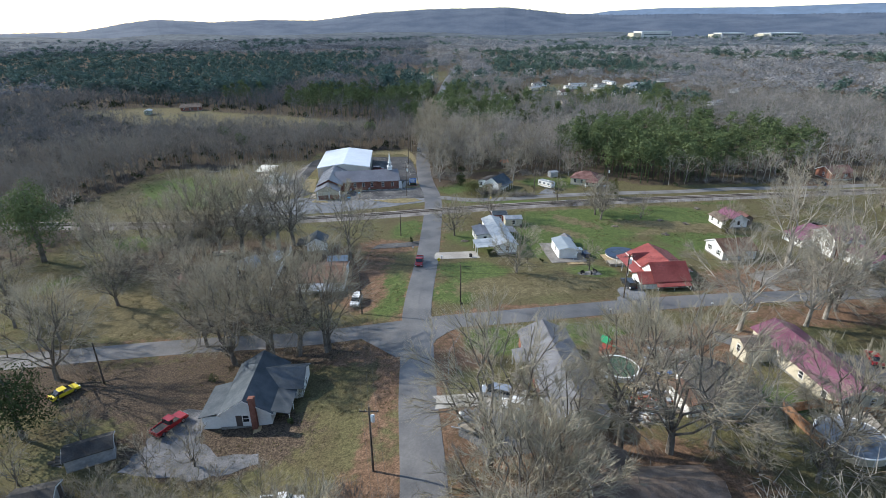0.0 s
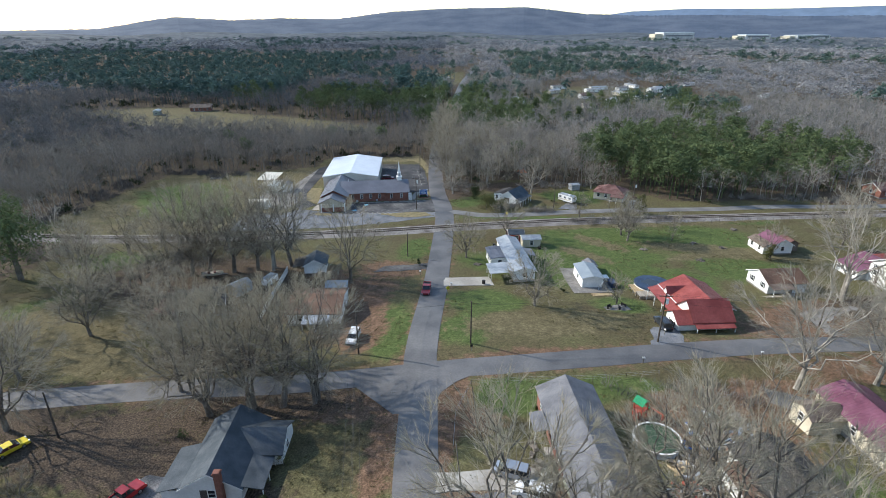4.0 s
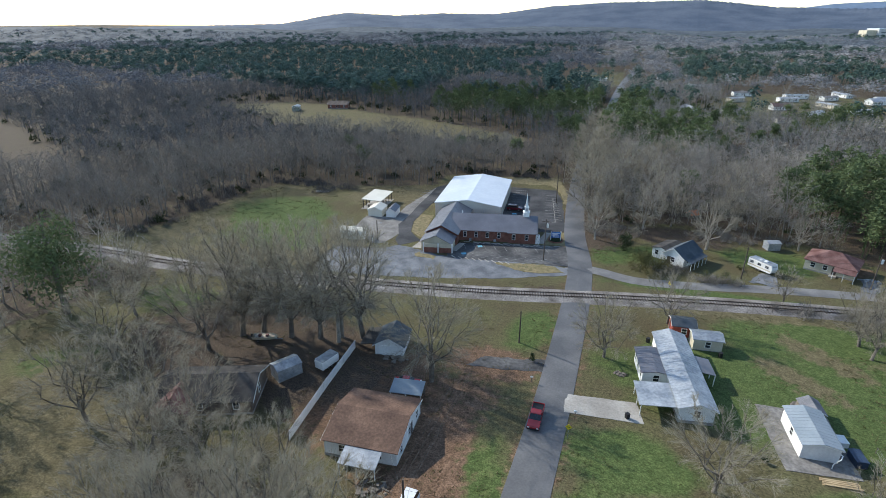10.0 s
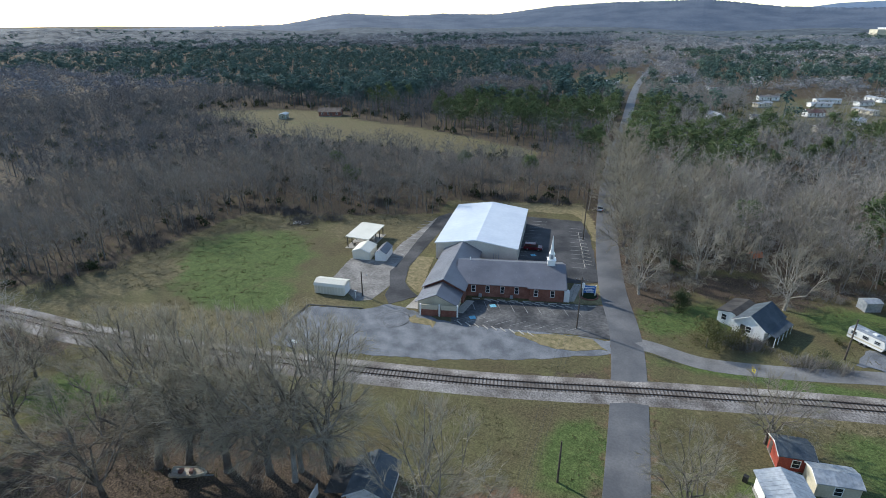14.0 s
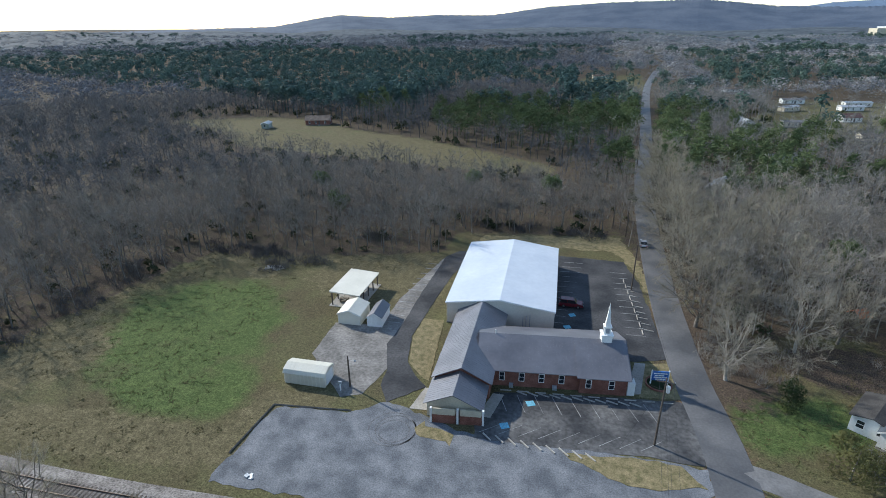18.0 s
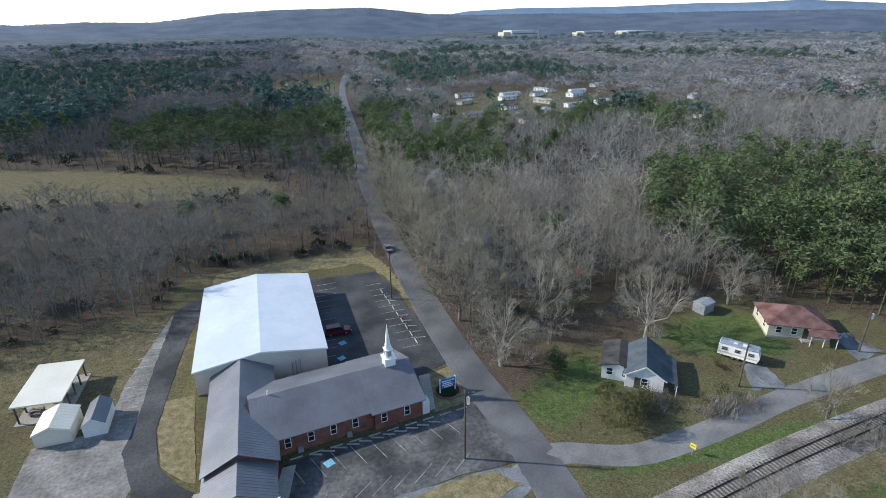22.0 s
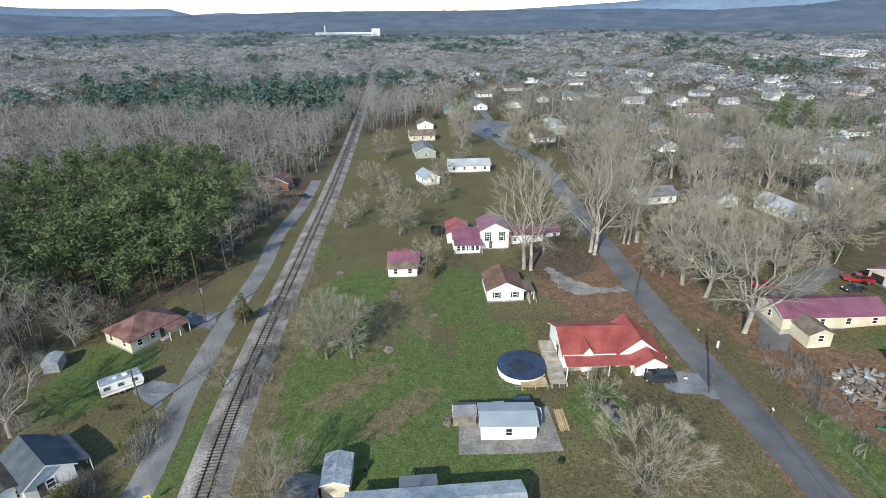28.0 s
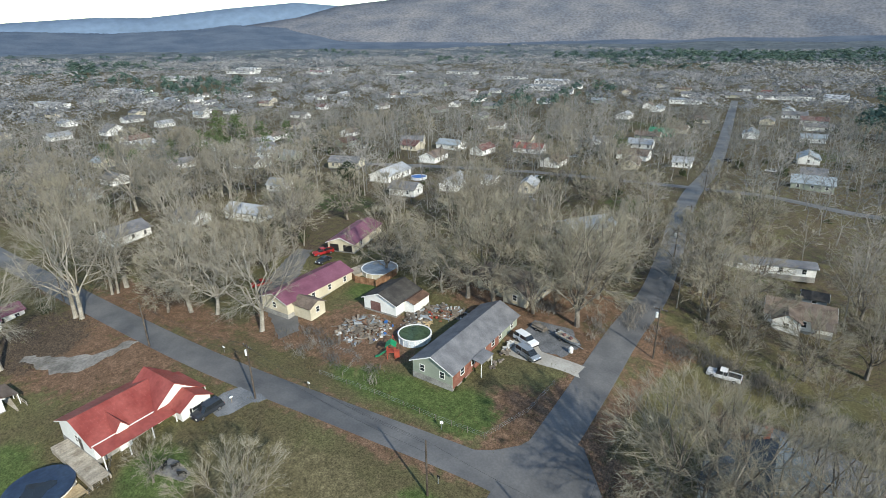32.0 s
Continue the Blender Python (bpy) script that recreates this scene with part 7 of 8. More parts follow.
# ---- vehicles ----
def wheel(parent, x, y, r, w):
    s = Shape()
    n = 14
    vs, fs = [], []
    for j, (u, q) in enumerate(((-w / 2, r * 0.86), (-w / 2 + 0.03, r), (w / 2 - 0.03, r), (w / 2, r * 0.86))):
        for i in range(n):
            a = 2 * math.pi * i / n
            vs.append((x + q * math.cos(a), y + u, r + q * math.sin(a)))
    for j in range(3):
        for i in range(n):
            fs.append((j * n + i, j * n + (i + 1) % n, (j + 1) * n + (i + 1) % n, (j + 1) * n + i))
    fs += [tuple(range(n)), tuple(range(4 * n - 1, 3 * n - 1, -1))]
    s.add(vs, fs)
    wo = part("wheel", s, TYRE, parent)
    rim = Shape()
    sg = 1 if y > 0 else -1
    lo, hi = sorted((y + sg * (w / 2 - 0.01), y + sg * (w / 2 + 0.02)))
    rim.extrude([(x + r * 0.6 * math.cos(2 * math.pi * i / n), r + r * 0.6 * math.sin(2 * math.pi * i / n)) for i in range(n)], lo, hi, "y")
    part("rim", rim, RIM, wo)


BODY = {
    "sedan": ([(-2.25, 0.35), (2.25, 0.35), (2.3, 0.6), (2.15, 0.78), (1.1, 0.92), (-1.6, 0.95), (-2.2, 0.88), (-2.3, 0.6)], [(-1.7, 0.92), (1.15, 0.9), (0.35, 1.38), (-0.9, 1.4)], 0.86, (-1.35, 1.4), 0.32),
    "suv": ([(-2.45, 0.4), (2.45, 0.4), (2.5, 0.75), (2.35, 1.0), (1.15, 1.12), (-2.4, 1.12), (-2.5, 0.7)], [(-2.35, 1.1), (1.25, 1.1), (0.6, 1.78), (-2.15, 1.8)], 0.95, (-1.45, 1.5), 0.38),
    "van": ([(-2.45, 0.35), (2.35, 0.35), (2.45, 0.65), (2.3, 0.85), (1.35, 1.05), (-2.4, 1.05), (-2.5, 0.6)], [(-2.4, 1.03), (1.6, 1.0), (0.7, 1.68), (-2.2, 1.72)], 0.93, (-1.45, 1.5), 0.34),
    "pickup": ([(-2.75, 0.45), (2.75, 0.45), (2.8, 0.8), (2.65, 1.02), (1.3, 1.12), (-0.5, 1.14), (-0.5, 1.1), (-2.75, 1.1)], [(-0.55, 1.1), (1.35, 1.1), (0.75, 1.78), (-0.45, 1.8)], 0.95, (-1.75, 1.75), 0.39)}


def car(kind, x, y, rot, paint, label, name=None):
    t = thing(name or ("pickup_truck" if kind == "pickup" else "car"), label, "truck" if kind == "pickup" else "car", x, y, rot, gz(x, y) + 0.08)
    body, glass, hw, axles, r = BODY[kind]
    part("body", Shape().extrude(body, -hw, hw, "y"), paint, t)
    gl = Shape()
    n = len(glass)
    top = max(p[1] for p in glass)
    vs = [(p[0], s * (hw - 0.04 - (0.14 if p[1] > 1.3 else 0)), p[1]) for s in (-1, 1) for p in glass]
    gl.add(vs, [tuple(range(n)), tuple(range(2 * n - 1, n - 1, -1))] + [(i, i + n, (i + 1) % n + n, (i + 1) % n) for i in range(n)])
    part("cabin_glass", gl, CAR_GLASS, t, "dark tinted car glass")
    xs = sorted(p[0] for p in glass if p[1] > 1.3)
    part("roof", Shape().box(xs[0] + 0.02, xs[-1] - 0.02, -hw + 0.16, hw - 0.16, top - 0.03, top + 0.04), paint, t)
    for px in ((xs[0] + xs[-1]) / 2,):
        part("pillar", Shape().box(px - 0.05, px + 0.05, -hw + 0.06, -hw + 0.14, 1.0, top).box(px - 0.05, px + 0.05, hw - 0.14, hw - 0.06, 1.0, top), paint, t)
    if kind == "pickup":
        part("bed_liner", Shape().box(-2.62, -0.62, -hw + 0.12, hw - 0.12, 1.06, 1.12), BLACK, t)
        for s in (-1, 1):
            part("bed_side", Shape().box(-2.72, -0.5, *sorted((s * (hw - 0.1), s * hw)), 1.05, 1.26), paint, t)
        part("tailgate", Shape().box(-2.78, -2.68, -hw + 0.02, hw - 0.02, 0.8, 1.26), paint, t)
    fx = max(p[0] for p in body)
    for s in (-1, 1):
        part("headlight", Shape().box(fx - 0.16, fx + 0.02, *sorted((s * (hw - 0.4), s * (hw - 0.08))), 0.66, 0.82), TRIM, t)
        part("tail_light", Shape().box(-fx - 0.02, -fx + 0.12, *sorted((s * (hw - 0.28), s * (hw - 0.06))), 0.72, 0.92), RED_PAINT, t)
    part("bumper", Shape().box(fx - 0.1, fx + 0.08, -hw + 0.05, hw - 0.05, 0.4, 0.58).box(-fx - 0.08, -fx + 0.1, -hw + 0.05, hw - 0.05, 0.4, 0.58), BLACK, t)
    for ax in axles:
        for s in (-1, 1):
            wheel(t, ax, s * (hw - 0.1), r, 0.24)
    return t


car("pickup", -1.5, 31.0, -90, RED_PAINT, "red pickup truck on the main road")
car("suv", -13.9, 8.2, -92, WHITE_PAINT, "white sport utility car parked on a dirt drive")
car("pickup", -36.3, -31.0, 65, RED_PAINT, "old red pickup truck on a gravel yard")
car("sedan", -58.4, -23.5, 60, YELLOW_PAINT, "yellow car under a dark evergreen tree")
car("pickup", -13.3, -47.2, 5, WHITE_PAINT, "white pickup truck behind bare shrubs")
car("suv", -26.3, 130.2, 5, MAROON_PAINT, "dark red sport utility car in a dark parking lot")
car("sedan", -11.6, 169.6, 92, SILVER_PAINT, "silver car on the main road beyond the church")
car("suv", 47.8, 15.2, 97, DARK_PAINT, "dark car beside a red-roofed house")
car("sedan", 81, -15.8, 70, RED_PAINT, "red car beside a long maroon-roofed house")
car("pickup", 82.8, -35.8, 75, RED_PAINT, "red pickup truck near an open garage")
car("sedan", 78.5, -32.5, 100, DARK_PAINT, "dark car beside a maroon-roofed house")
car("suv", 17.4, -31.4, 165, WHITE_PAINT, "white sport utility car in front of a sage house")
car("van", 14.8, -27.9, 165, SILVER_PAINT, "silver minivan on a concrete driveway")
car("sedan", -24, 33, 10, RED_PAINT, "red car behind a brown-roofed house")
car("sedan", 150, 109, 60, DARK_PAINT, "dark car beside the lane near the railway")
for i, (x, y, k, p) in enumerate(((132, -178, "sedan", WHITE_PAINT), (92, -196, "sedan", SILVER_PAINT), (64, -170, "pickup", DARK_PAINT), (104, -222, "sedan", WHITE_PAINT), (66, -112, "sedan", SILVER_PAINT), (190, -150, "sedan", WHITE_PAINT), (262, 40, "sedan", DARK_PAINT), (278, 44, "sedan", BLUE_PLASTIC), (33, -240, "sedan", DARK_PAINT), (12, -226, "sedan", WHITE_PAINT))):
    car(k, x, y, 40 * i, p, "parked car among town houses")


def box_trailer(name, x, y, rot, L, W, H, paint, label, wins=0, stripe=None, nose=0.0):
    t = thing(name, label, "trailer", x, y, rot)
    part("body", Shape().extrude([(-L / 2, 0.55), (L / 2, 0.55), (L / 2 + nose, H * 0.55), (L / 2, H), (-L / 2 + 0.15, H), (-L / 2, H - 0.2)], -W / 2, W / 2, "y"), paint, t)
    part("roof_edge", Shape().box(-L / 2 + 0.1, L / 2 - 0.05, -W / 2 - 0.02, W / 2 + 0.02, H - 0.04, H + 0.04), ALU, t)
    if stripe:
        part("stripe", Shape().box(-L / 2 - 0.01, L / 2, -W / 2 - 0.02, W / 2 + 0.02, 1.0, 1.25), stripe, t)
    for i in range(wins):
        u = -L / 2 + L * (i + 0.5) / wins
        window(t, u, -W / 2, 1.9, 0.8, 0.5, "y-", ALU)
        window(t, u, W / 2, 1.9, 0.8, 0.5, "y+", ALU)
    if wins:
        window(t, L / 2 + nose * 0.4, 0, 1.9, 1.2, 0.6, "x+", ALU)
        part("roof_hatch", Shape().box(-0.9, -0.3, -0.3, 0.3, H, H + 0.14), TRIM, t)
        part("air_conditioner", Shape().box(0.5, 1.3, -0.35, 0.35, H, H + 0.28), WHITE, t)
    for s in (-1, 1):
        for ax in (-0.4, 0.45):
            wheel(t, ax - 0.2, s * (W / 2 - 0.12), 0.33, 0.2)
    part("hitch", Shape().tube([(L / 2, 0, 0.5), (L / 2 + 1.1, 0, 0.5)], [0.05, 0.05], 5).tube([(L / 2 + 0.9, 0, 0.5), (L / 2 + 0.9, 0, 0)], [0.04, 0.04], 5), BLACK, t)
    return t


box_trailer("camper_trailer", 42.3, 105.3, -47, 6.2, 2.3, 2.7, WHITE, "white travel trailer with a tan stripe on a lawn", 3, CREAM, 0.35)
box_trailer("cargo_trailer", -40.0, 33.4, 75, 4.0, 2.0, 2.2, WHITE, "white enclosed cargo trailer on leaf litter")
box_trailer("camper_trailer", 76.5, -132.5, 85, 7.5, 2.4, 2.8, WHITE, "white motor home on a town lawn", 3, None, 0.3)


def boat(x, y, rot, label, hull=WHITE, L=5.2):
    t = thing("boat", label, "boat", x, y, rot)
    secs = ((-0.5, 0.85, 0.35), (-0.2, 0.95, 0.3), (0.2, 0.85, 0.3), (0.42, 0.45, 0.4), (0.52, 0.04, 0.7))
    vs, fs = [], []
    for u, w, zb in secs:
        vs += [(u * L, -w, 1.05), (u * L, -w * 0.6, zb + 0.05), (u * L, 0, zb), (u * L, w * 0.6, zb + 0.05), (u * L, w, 1.05)]
    for i in range(4):
        for j in range(4):
            fs.append((i * 5 + j, i * 5 + j + 1, i * 5 + 6 + j, i * 5 + 5 + j))
    fs.append((0, 1, 2, 3, 4))
    part("hull", Shape().add(vs, fs), hull, t)
    part("deck", Shape().extrude([(-0.48 * L, -0.8), (0.2 * L, -0.8), (0.45 * L, -0.3), (0.45 * L, 0.3), (0.2 * L, 0.8), (-0.48 * L, 0.8)], 0.85, 0.9, "z"), DECK, t)
    for u in (-0.2, 0.1):
        part("seat", Shape().box(u * L - 0.25, u * L + 0.25, -0.3, 0.3, 0.9, 1.3), SHINGLE_MAROON, t)
    part("outboard_motor", Shape().box(-0.56 * L, -0.5 * L, -0.2, 0.2, 0.6, 1.5), BLACK, t)
    part("trailer_frame", Shape().box(-0.45 * L, 0.7 * L, -0.06, 0.06, 0.25, 0.33).box(-0.3 * L, -0.25 * L, -0.9, 0.9, 0.2, 0.3), ALU, t)
    for s in (-1, 1):
        wheel(t, -0.25 * L, s * 0.95, 0.28, 0.18)


boat(11.4, -36.6, 165, "open fishing boat with red seats on a trailer", ALU)
boat(-56, 37, 20, "old pale boat hull on leaf litter", CREAM, 4.8)
# small trailer in front of the white cars
ut = thing("utility_trailer", "small utility trailer loaded with boards", "trailer", 17.8, -37.2, 170)
part("bed", Shape().box(-1.6, 1.6, -0.8, 0.8, 0.45, 0.55), OLD_WOOD, ut)
part("load", Shape().box(-1.5, 1.3, -0.6, 0.5, 0.55, 0.95), OLD_WOOD, ut)
for s in (-1, 1):
    wheel(ut, -0.2, s * 0.85, 0.3, 0.18)


# ---- pools, decks, fences ----
def pool(x, y, r, h, surface, label, wall=POOL_WALL, low=0.12):
    t = thing("swimming_pool", label, "pool", x, y)
    part("pool_wall", Shape().ring(0, 0, r - 0.06, r, -0.4, h, 40), wall, t)
    part("rim", Shape().ring(0, 0, r - 0.16, r + 0.1, h, h + 0.07, 40), TRIM, t)
    for i in range(16):
        a = 2 * math.pi * i / 16
        c, s = math.cos(a), math.sin(a)
        part("upright", Shape().tube([((r + 0.04) * c, (r + 0.04) * s, -0.4), ((r + 0.04) * c, (r + 0.04) * s, h)], [0.05, 0.05], 5), TRIM, t)
    part("surface", Shape().disc(0, 0, r - 0.07, -0.3, h - low, 40), surface, t)
    return t


p1 = pool(52.6, 37.4, 4.2, 1.2, POOL_COVER, "round above-ground pool with a dark navy cover", WHITE, -0.02)
part("cover", Shape().disc(0, 0, 4.36, 1.1, 1.3, 40), POOL_COVER, p1, "dark navy pool cover")
part("puddle", Shape().extrude([(1.9 * math.cos(2 * math.pi * i / 20) * (1 + 0.35 * math.sin(3 * 2 * math.pi * i / 20)) - 0.4, 1.9 * math.sin(2 * math.pi * i / 20) * (1 + 0.25 * math.cos(5 * i)) + 0.2) for i in range(20)], 1.301, 1.31, "z"), CAR_GLASS, p1, "dark rainwater on the cover")
pool(35.6, -20.6, 3.2, 1.2, POOL_GREEN, "round above-ground pool filled with dark green water")
pool(62.6, -37.2, 4.4, 1.2, POOL_GREY, "round above-ground pool with a wet grey cover", CREAM, 0.0)
pool(118, -112, 3.2, 1.0, BLUE_PLASTIC, "small blue pool behind town houses", POOL_WALL, 0.05)


def plank_deck(x, y, rot, L, W, h, material, label, rail=False):
    t = thing("deck", label, "deck", x, y, rot)
    n = int(L / 0.32)
    sh = Shape().box(-0.15, 0.15, -W / 2, W / 2, h - 0.04, h)
    me = sh.mesh("plank", material)
    for i in range(n):
        o = part("plank", me, None, t)
        o.location = (-L / 2 + (i + 0.5) * L / n, 0, 0)
    for a in (-L / 2 + 0.1, L / 2 - 0.1):
        for b in (-W / 2 + 0.1, 0, W / 2 - 0.1):
            part("post", Shape().box(a - 0.06, a + 0.06, b - 0.06, b + 0.06, -0.6, h - 0.04), material, t)
    part("skirt", Shape().box(-L / 2, L / 2, -W / 2 - 0.03, -W / 2 + 0.02, -0.5, h - 0.03).box(-L / 2, L / 2, W / 2 - 0.02, W / 2 + 0.03, -0.5, h - 0.03), material, t)
    return t


plank_deck(54.0, 31.9, 5, 13.2, 2.6, 0.9, DECK, "weathered grey deck between a pool and a red-roofed house")
plank_deck(48.4, 35.5, 6, 2.6, 4.4, 0.6, NEW_WOOD, "pale lumber pool steps and walkway")
plank_deck(66.5, -34.2, 85, 7.0, 4.0, 0.8, DECK, "pale deck between a pool and a cream house")


def board_fence(pts, h, material, label, w=0.28, gap=0.03, name="fence", posts=True):
    t = thing(name, label, "fence", pts[0][0], pts[0][1], 0)
    z0 = gz(*pts[0])
    bd = Shape().box(-w / 2, w / 2, -0.02, 0.02, 0.0, h).mesh("board", material)
    po = Shape().box(-0.06, 0.06, -0.06, 0.06, -0.4, h + 0.05).mesh("post", material)
    for (x0, y0), (x1, y1) in zip(pts, pts[1:]):
        ln, a = math.hypot(x1 - x0, y1 - y0), math.degrees(math.atan2(y1 - y0, x1 - x0))
        n = max(1, int(ln / (w + gap)))
        for i in range(n):
            f = (i + 0.5) / n
            x, y = x0 + (x1 - x0) * f, y0 + (y1 - y0) * f
            part("board", bd, None, t).matrix_basis = pose(x - pts[0][0], y - pts[0][1], gz(x, y) - z0, 0, 0, a)
        for i in range(int(ln / 2.4) + 1):
            f = i * 2.4 / ln
            x, y = x0 + (x1 - x0) * f, y0 + (y1 - y0) * f
            part("post", po, None, t).matrix_basis = pose(x - pts[0][0], y - pts[0][1], gz(x, y) - z0, 0, 0, a)
    return t


board_fence([(-35.7, 15.1), (-37.0, 28), (-38.0, 40.5)], 1.7, WHITE, "long white board fence beside a dirt yard", 0.5)
board_fence([(57.0, -30.6), (58.2, -38.6)], 1.8, FENCE_WOOD, "new cedar privacy fence beside a pool")
board_fence([(58, -31), (63, -29.6), (66.5, -31.0), (70.5, -32.6)], 1.7, FENCE_WOOD, "cedar privacy fence round a deck")
board_fence([(-28, -88), (-38, -86), (-48, -84)], 1.6, OLD_WOOD, "dark board fence behind a house")


def wire_fence(pts, label, h=1.1, step=2.6):
    t = thing("wire_fence", label, "fence", pts[0][0], pts[0][1], 0)
    z0 = gz(*pts[0])
    po = Shape().tube([(0, 0, -0.3), (0, 0, h)], [0.05, 0.045], 5).mesh("post", OLD_WOOD)
    line = []
    for (x0, y0), (x1, y1) in zip(pts, pts[1:]):
        n = max(1, int(math.hypot(x1 - x0, y1 - y0) / step))
        line += [(x0 + (x1 - x0) * i / n, y0 + (y1 - y0) * i / n) for i in range(n)]
    line.append(pts[-1])
    for x, y in line:
        part("post", po, None, t).location = (x - pts[0][0], y - pts[0][1], gz(x, y) - z0)
    for z in (0.4, 0.75, 1.05):
        part("wire", Shape().tube([(x - pts[0][0], y - pts[0][1], gz(x, y) - z0 + z) for x, y in line], [0.012] * len(line), 3, False), ALU, t)


wire_fence([(41.7, -2.4), (30, -4.6), (17.8, -6.0), (9.5, -7.4), (7.2, -15.7), (7.2, -24)], "post and wire fence round a corner yard")
wire_fence([(38, -4.5), (40, -10), (52, -8), (58, -10)], "old post and wire fence by bare earth")
wire_fence([(62, 82), (104, 89.6), (150, 96)], "low wire fence along the railway")
wire_fence([(46.5, 41), (47, 30.6), (51, 28.8)], "low timber and wire fence by a pool")

# ---- church yard details ----
sg = thing("church_sign", "blue and white church sign on a planted bed", "sign", -9.6, 108.0, 12, 0)
part("sign_panel", Shape().box(-1.3, 1.3, -0.12, 0.12, 0.9, 2.6), BLUE_PLASTIC, sg)
for z, a, b in ((2.25, -1.1, 1.1), (1.85, -0.9, 0.6), (1.5, -1.0, 1.0), (1.15, -0.7, 0.9)):
    part("text_bar", Shape().box(a, b, -0.15, -0.12, z - 0.09, z + 0.09), TRIM, sg)
for a in (-1.35, 1.35):
    part("sign_post", Shape().box(a - 0.09, a + 0.09, -0.1, 0.1, -0.2, 2.8), TRIM, sg)
part("bed_edging", Shape().ring(0, 0, 1.9, 2.15, -0.1, 0.3, 24), BRICK, sg)
part("planting", Shape().disc(0, 0, 1.9, -0.1, 0.18, 24), EVERGREEN, sg)
patch([(-12.6, 113.1), (-8.0, 114.6), (-6.3, 104.9), (-12.6, 103.6)], 0.045, STRAW, "lawn_bed", "dry straw-coloured lawn island beside a church", "ground", 0.1)
patch([(-22.8, 87.3), (-19.9, 86.4), (-15.2, 84.6), (-9.9, 84.8), (-4.4, 87.2), (-7.5, 90.2), (-13.9, 89.7)], 0.075, STRAW, "lawn_strip", "dry grass strip at the edge of a parking lot", "ground", 0.3)
patch([(-51.2, 101.2), (-53.6, 109), (-53.9, 116), (-49.8, 116.6), (-46, 97), (-47.6, 97.6)], 0.05, STRAW, "lawn_bed", "dry lawn between a church and a curving drive", "ground", 0.1)
patch([(-44, 84.8), (-37.8, 84.3), (-38.4, 86.6), (-43.6, 87.2)], 0.06, STRAW, "straw_patch", "scattered straw on gravel", "straw", 0.6)
patch([(-8.2, 125), (-12, 146), (-16, 157), (-19, 163), (-40, 160), (-54, 156), (-54, 164), (-18, 174), (-12.6, 158), (-9.5, 140)], 0.03, STRAW, "verge", "dry grass verge around a parking lot", "ground", 0.6)
edge = thing("timber_edging", "low mossy timber edging round a gravel lot", "edging", -67, 84, 0, 0)
for (x0, y0), (x1, y1) in (((-66.9, 73), (-67, 83.8)), ((-67, 83.8), (-60.4, 85.1)), ((-60.4, 85.1), (-54.8, 86.3))):
    n = max(2, int(math.hypot(x1 - x0, y1 - y0) / 2.4))
    for i in range(n):
        xa, ya, xb, yb = (x0 + (x1 - x0) * i / n, y0 + (y1 - y0) * i / n, x0 + (x1 - x0) * (i + 0.96) / n, y0 + (y1 - y0) * (i + 0.96) / n)
        part("beam", Shape().tube([(xa + 67, ya - 84, 0.1), (xb + 67, yb - 84, 0.1)], [0.15, 0.15], 4), OLD_WOOD, edge)


def stripes(name, rows, material, label, w=0.1, h=0.09, L=4.6):
    s = Shape()
    for x, y, a, ln in rows:
        c, q = math.cos(radians(a)), math.sin(radians(a))
        pts = [(x + c * u - q * v, y + q * u + c * v) for u, v in ((-ln / 2, -w), (ln / 2, -w), (ln / 2, w), (-ln / 2, w))]
        s.add([(px, py, 0.05) for px, py in pts] + [(px, py, h) for px, py in pts], [(4, 5, 6, 7), (0, 1, 5, 4), (1, 2, 6, 5), (2, 3, 7, 6), (3, 0, 4, 7)])
    return tagged(part(name, s, material), label, "markings", "", "stuff")


stripes("parking_lines", [(-33.0 + 2.75 * i, 95.6 + 0.55 * i, 118, 4.4) for i in range(9)] + [(-33.4 + 2.8 * i, 89.4 + 0.42 * i, 45, 4.0) for i in range(9)], LINE_PAINT, "faded white bay lines on grey asphalt", 0.05, 0.06)
stripes("parking_lines", [(-29.2 + 0.1 * i, 122.5 + 2.75 * i, 8, 4.6) for i in range(12)] + [(-13.2 - 0.42 * i, 122.5 + 2.75 * i, 8, 3.6) for i in range(11)], LINE_PAINT, "white bay lines on dark asphalt", 0.07, 0.06)
stripes("parking_lines", [(-59.6 - 0.1 * i, 112.6 + 2.9 * i, 6, 3.4) for i in range(11)], LINE_PAINT, "pale bay lines on stained concrete", 0.12, 0.07)
for x, y in ((-28.8, 96.6), (-31.6, 90.4), (-25.6, 126.6), (-26.0, 121.6)):
    stripes("parking_symbol", [(x, y, 30, 1.3)], BLUE_LINE, "blue painted bay square on asphalt", 0.6, 0.07)
for i in range(10):
    wsx = thing("wheel_stop", "pale concrete wheel stop", "wheel stop", -33.2 + 2.75 * i, 98.6 + 0.52 * i, 12, 0.05, "wheel stops")
    part("bar", Shape().extrude([(-0.1, 0), (0.1, 0), (0.07, 0.13), (-0.07, 0.13)], -0.9, 0.9, "x"), CONCRETE, wsx)
for i in range(9):
    wsx = thing("wheel_stop", "pale concrete wheel stop", "wheel stop", -12.0 - 0.5 * i, 124 + 2.75 * i, 98, 0.05, "wheel stops")
    part("bar", Shape().extrude([(-0.1, 0), (0.1, 0), (0.07, 0.13), (-0.07, 0.13)], -0.9, 0.9, "x"), CONCRETE, wsx)


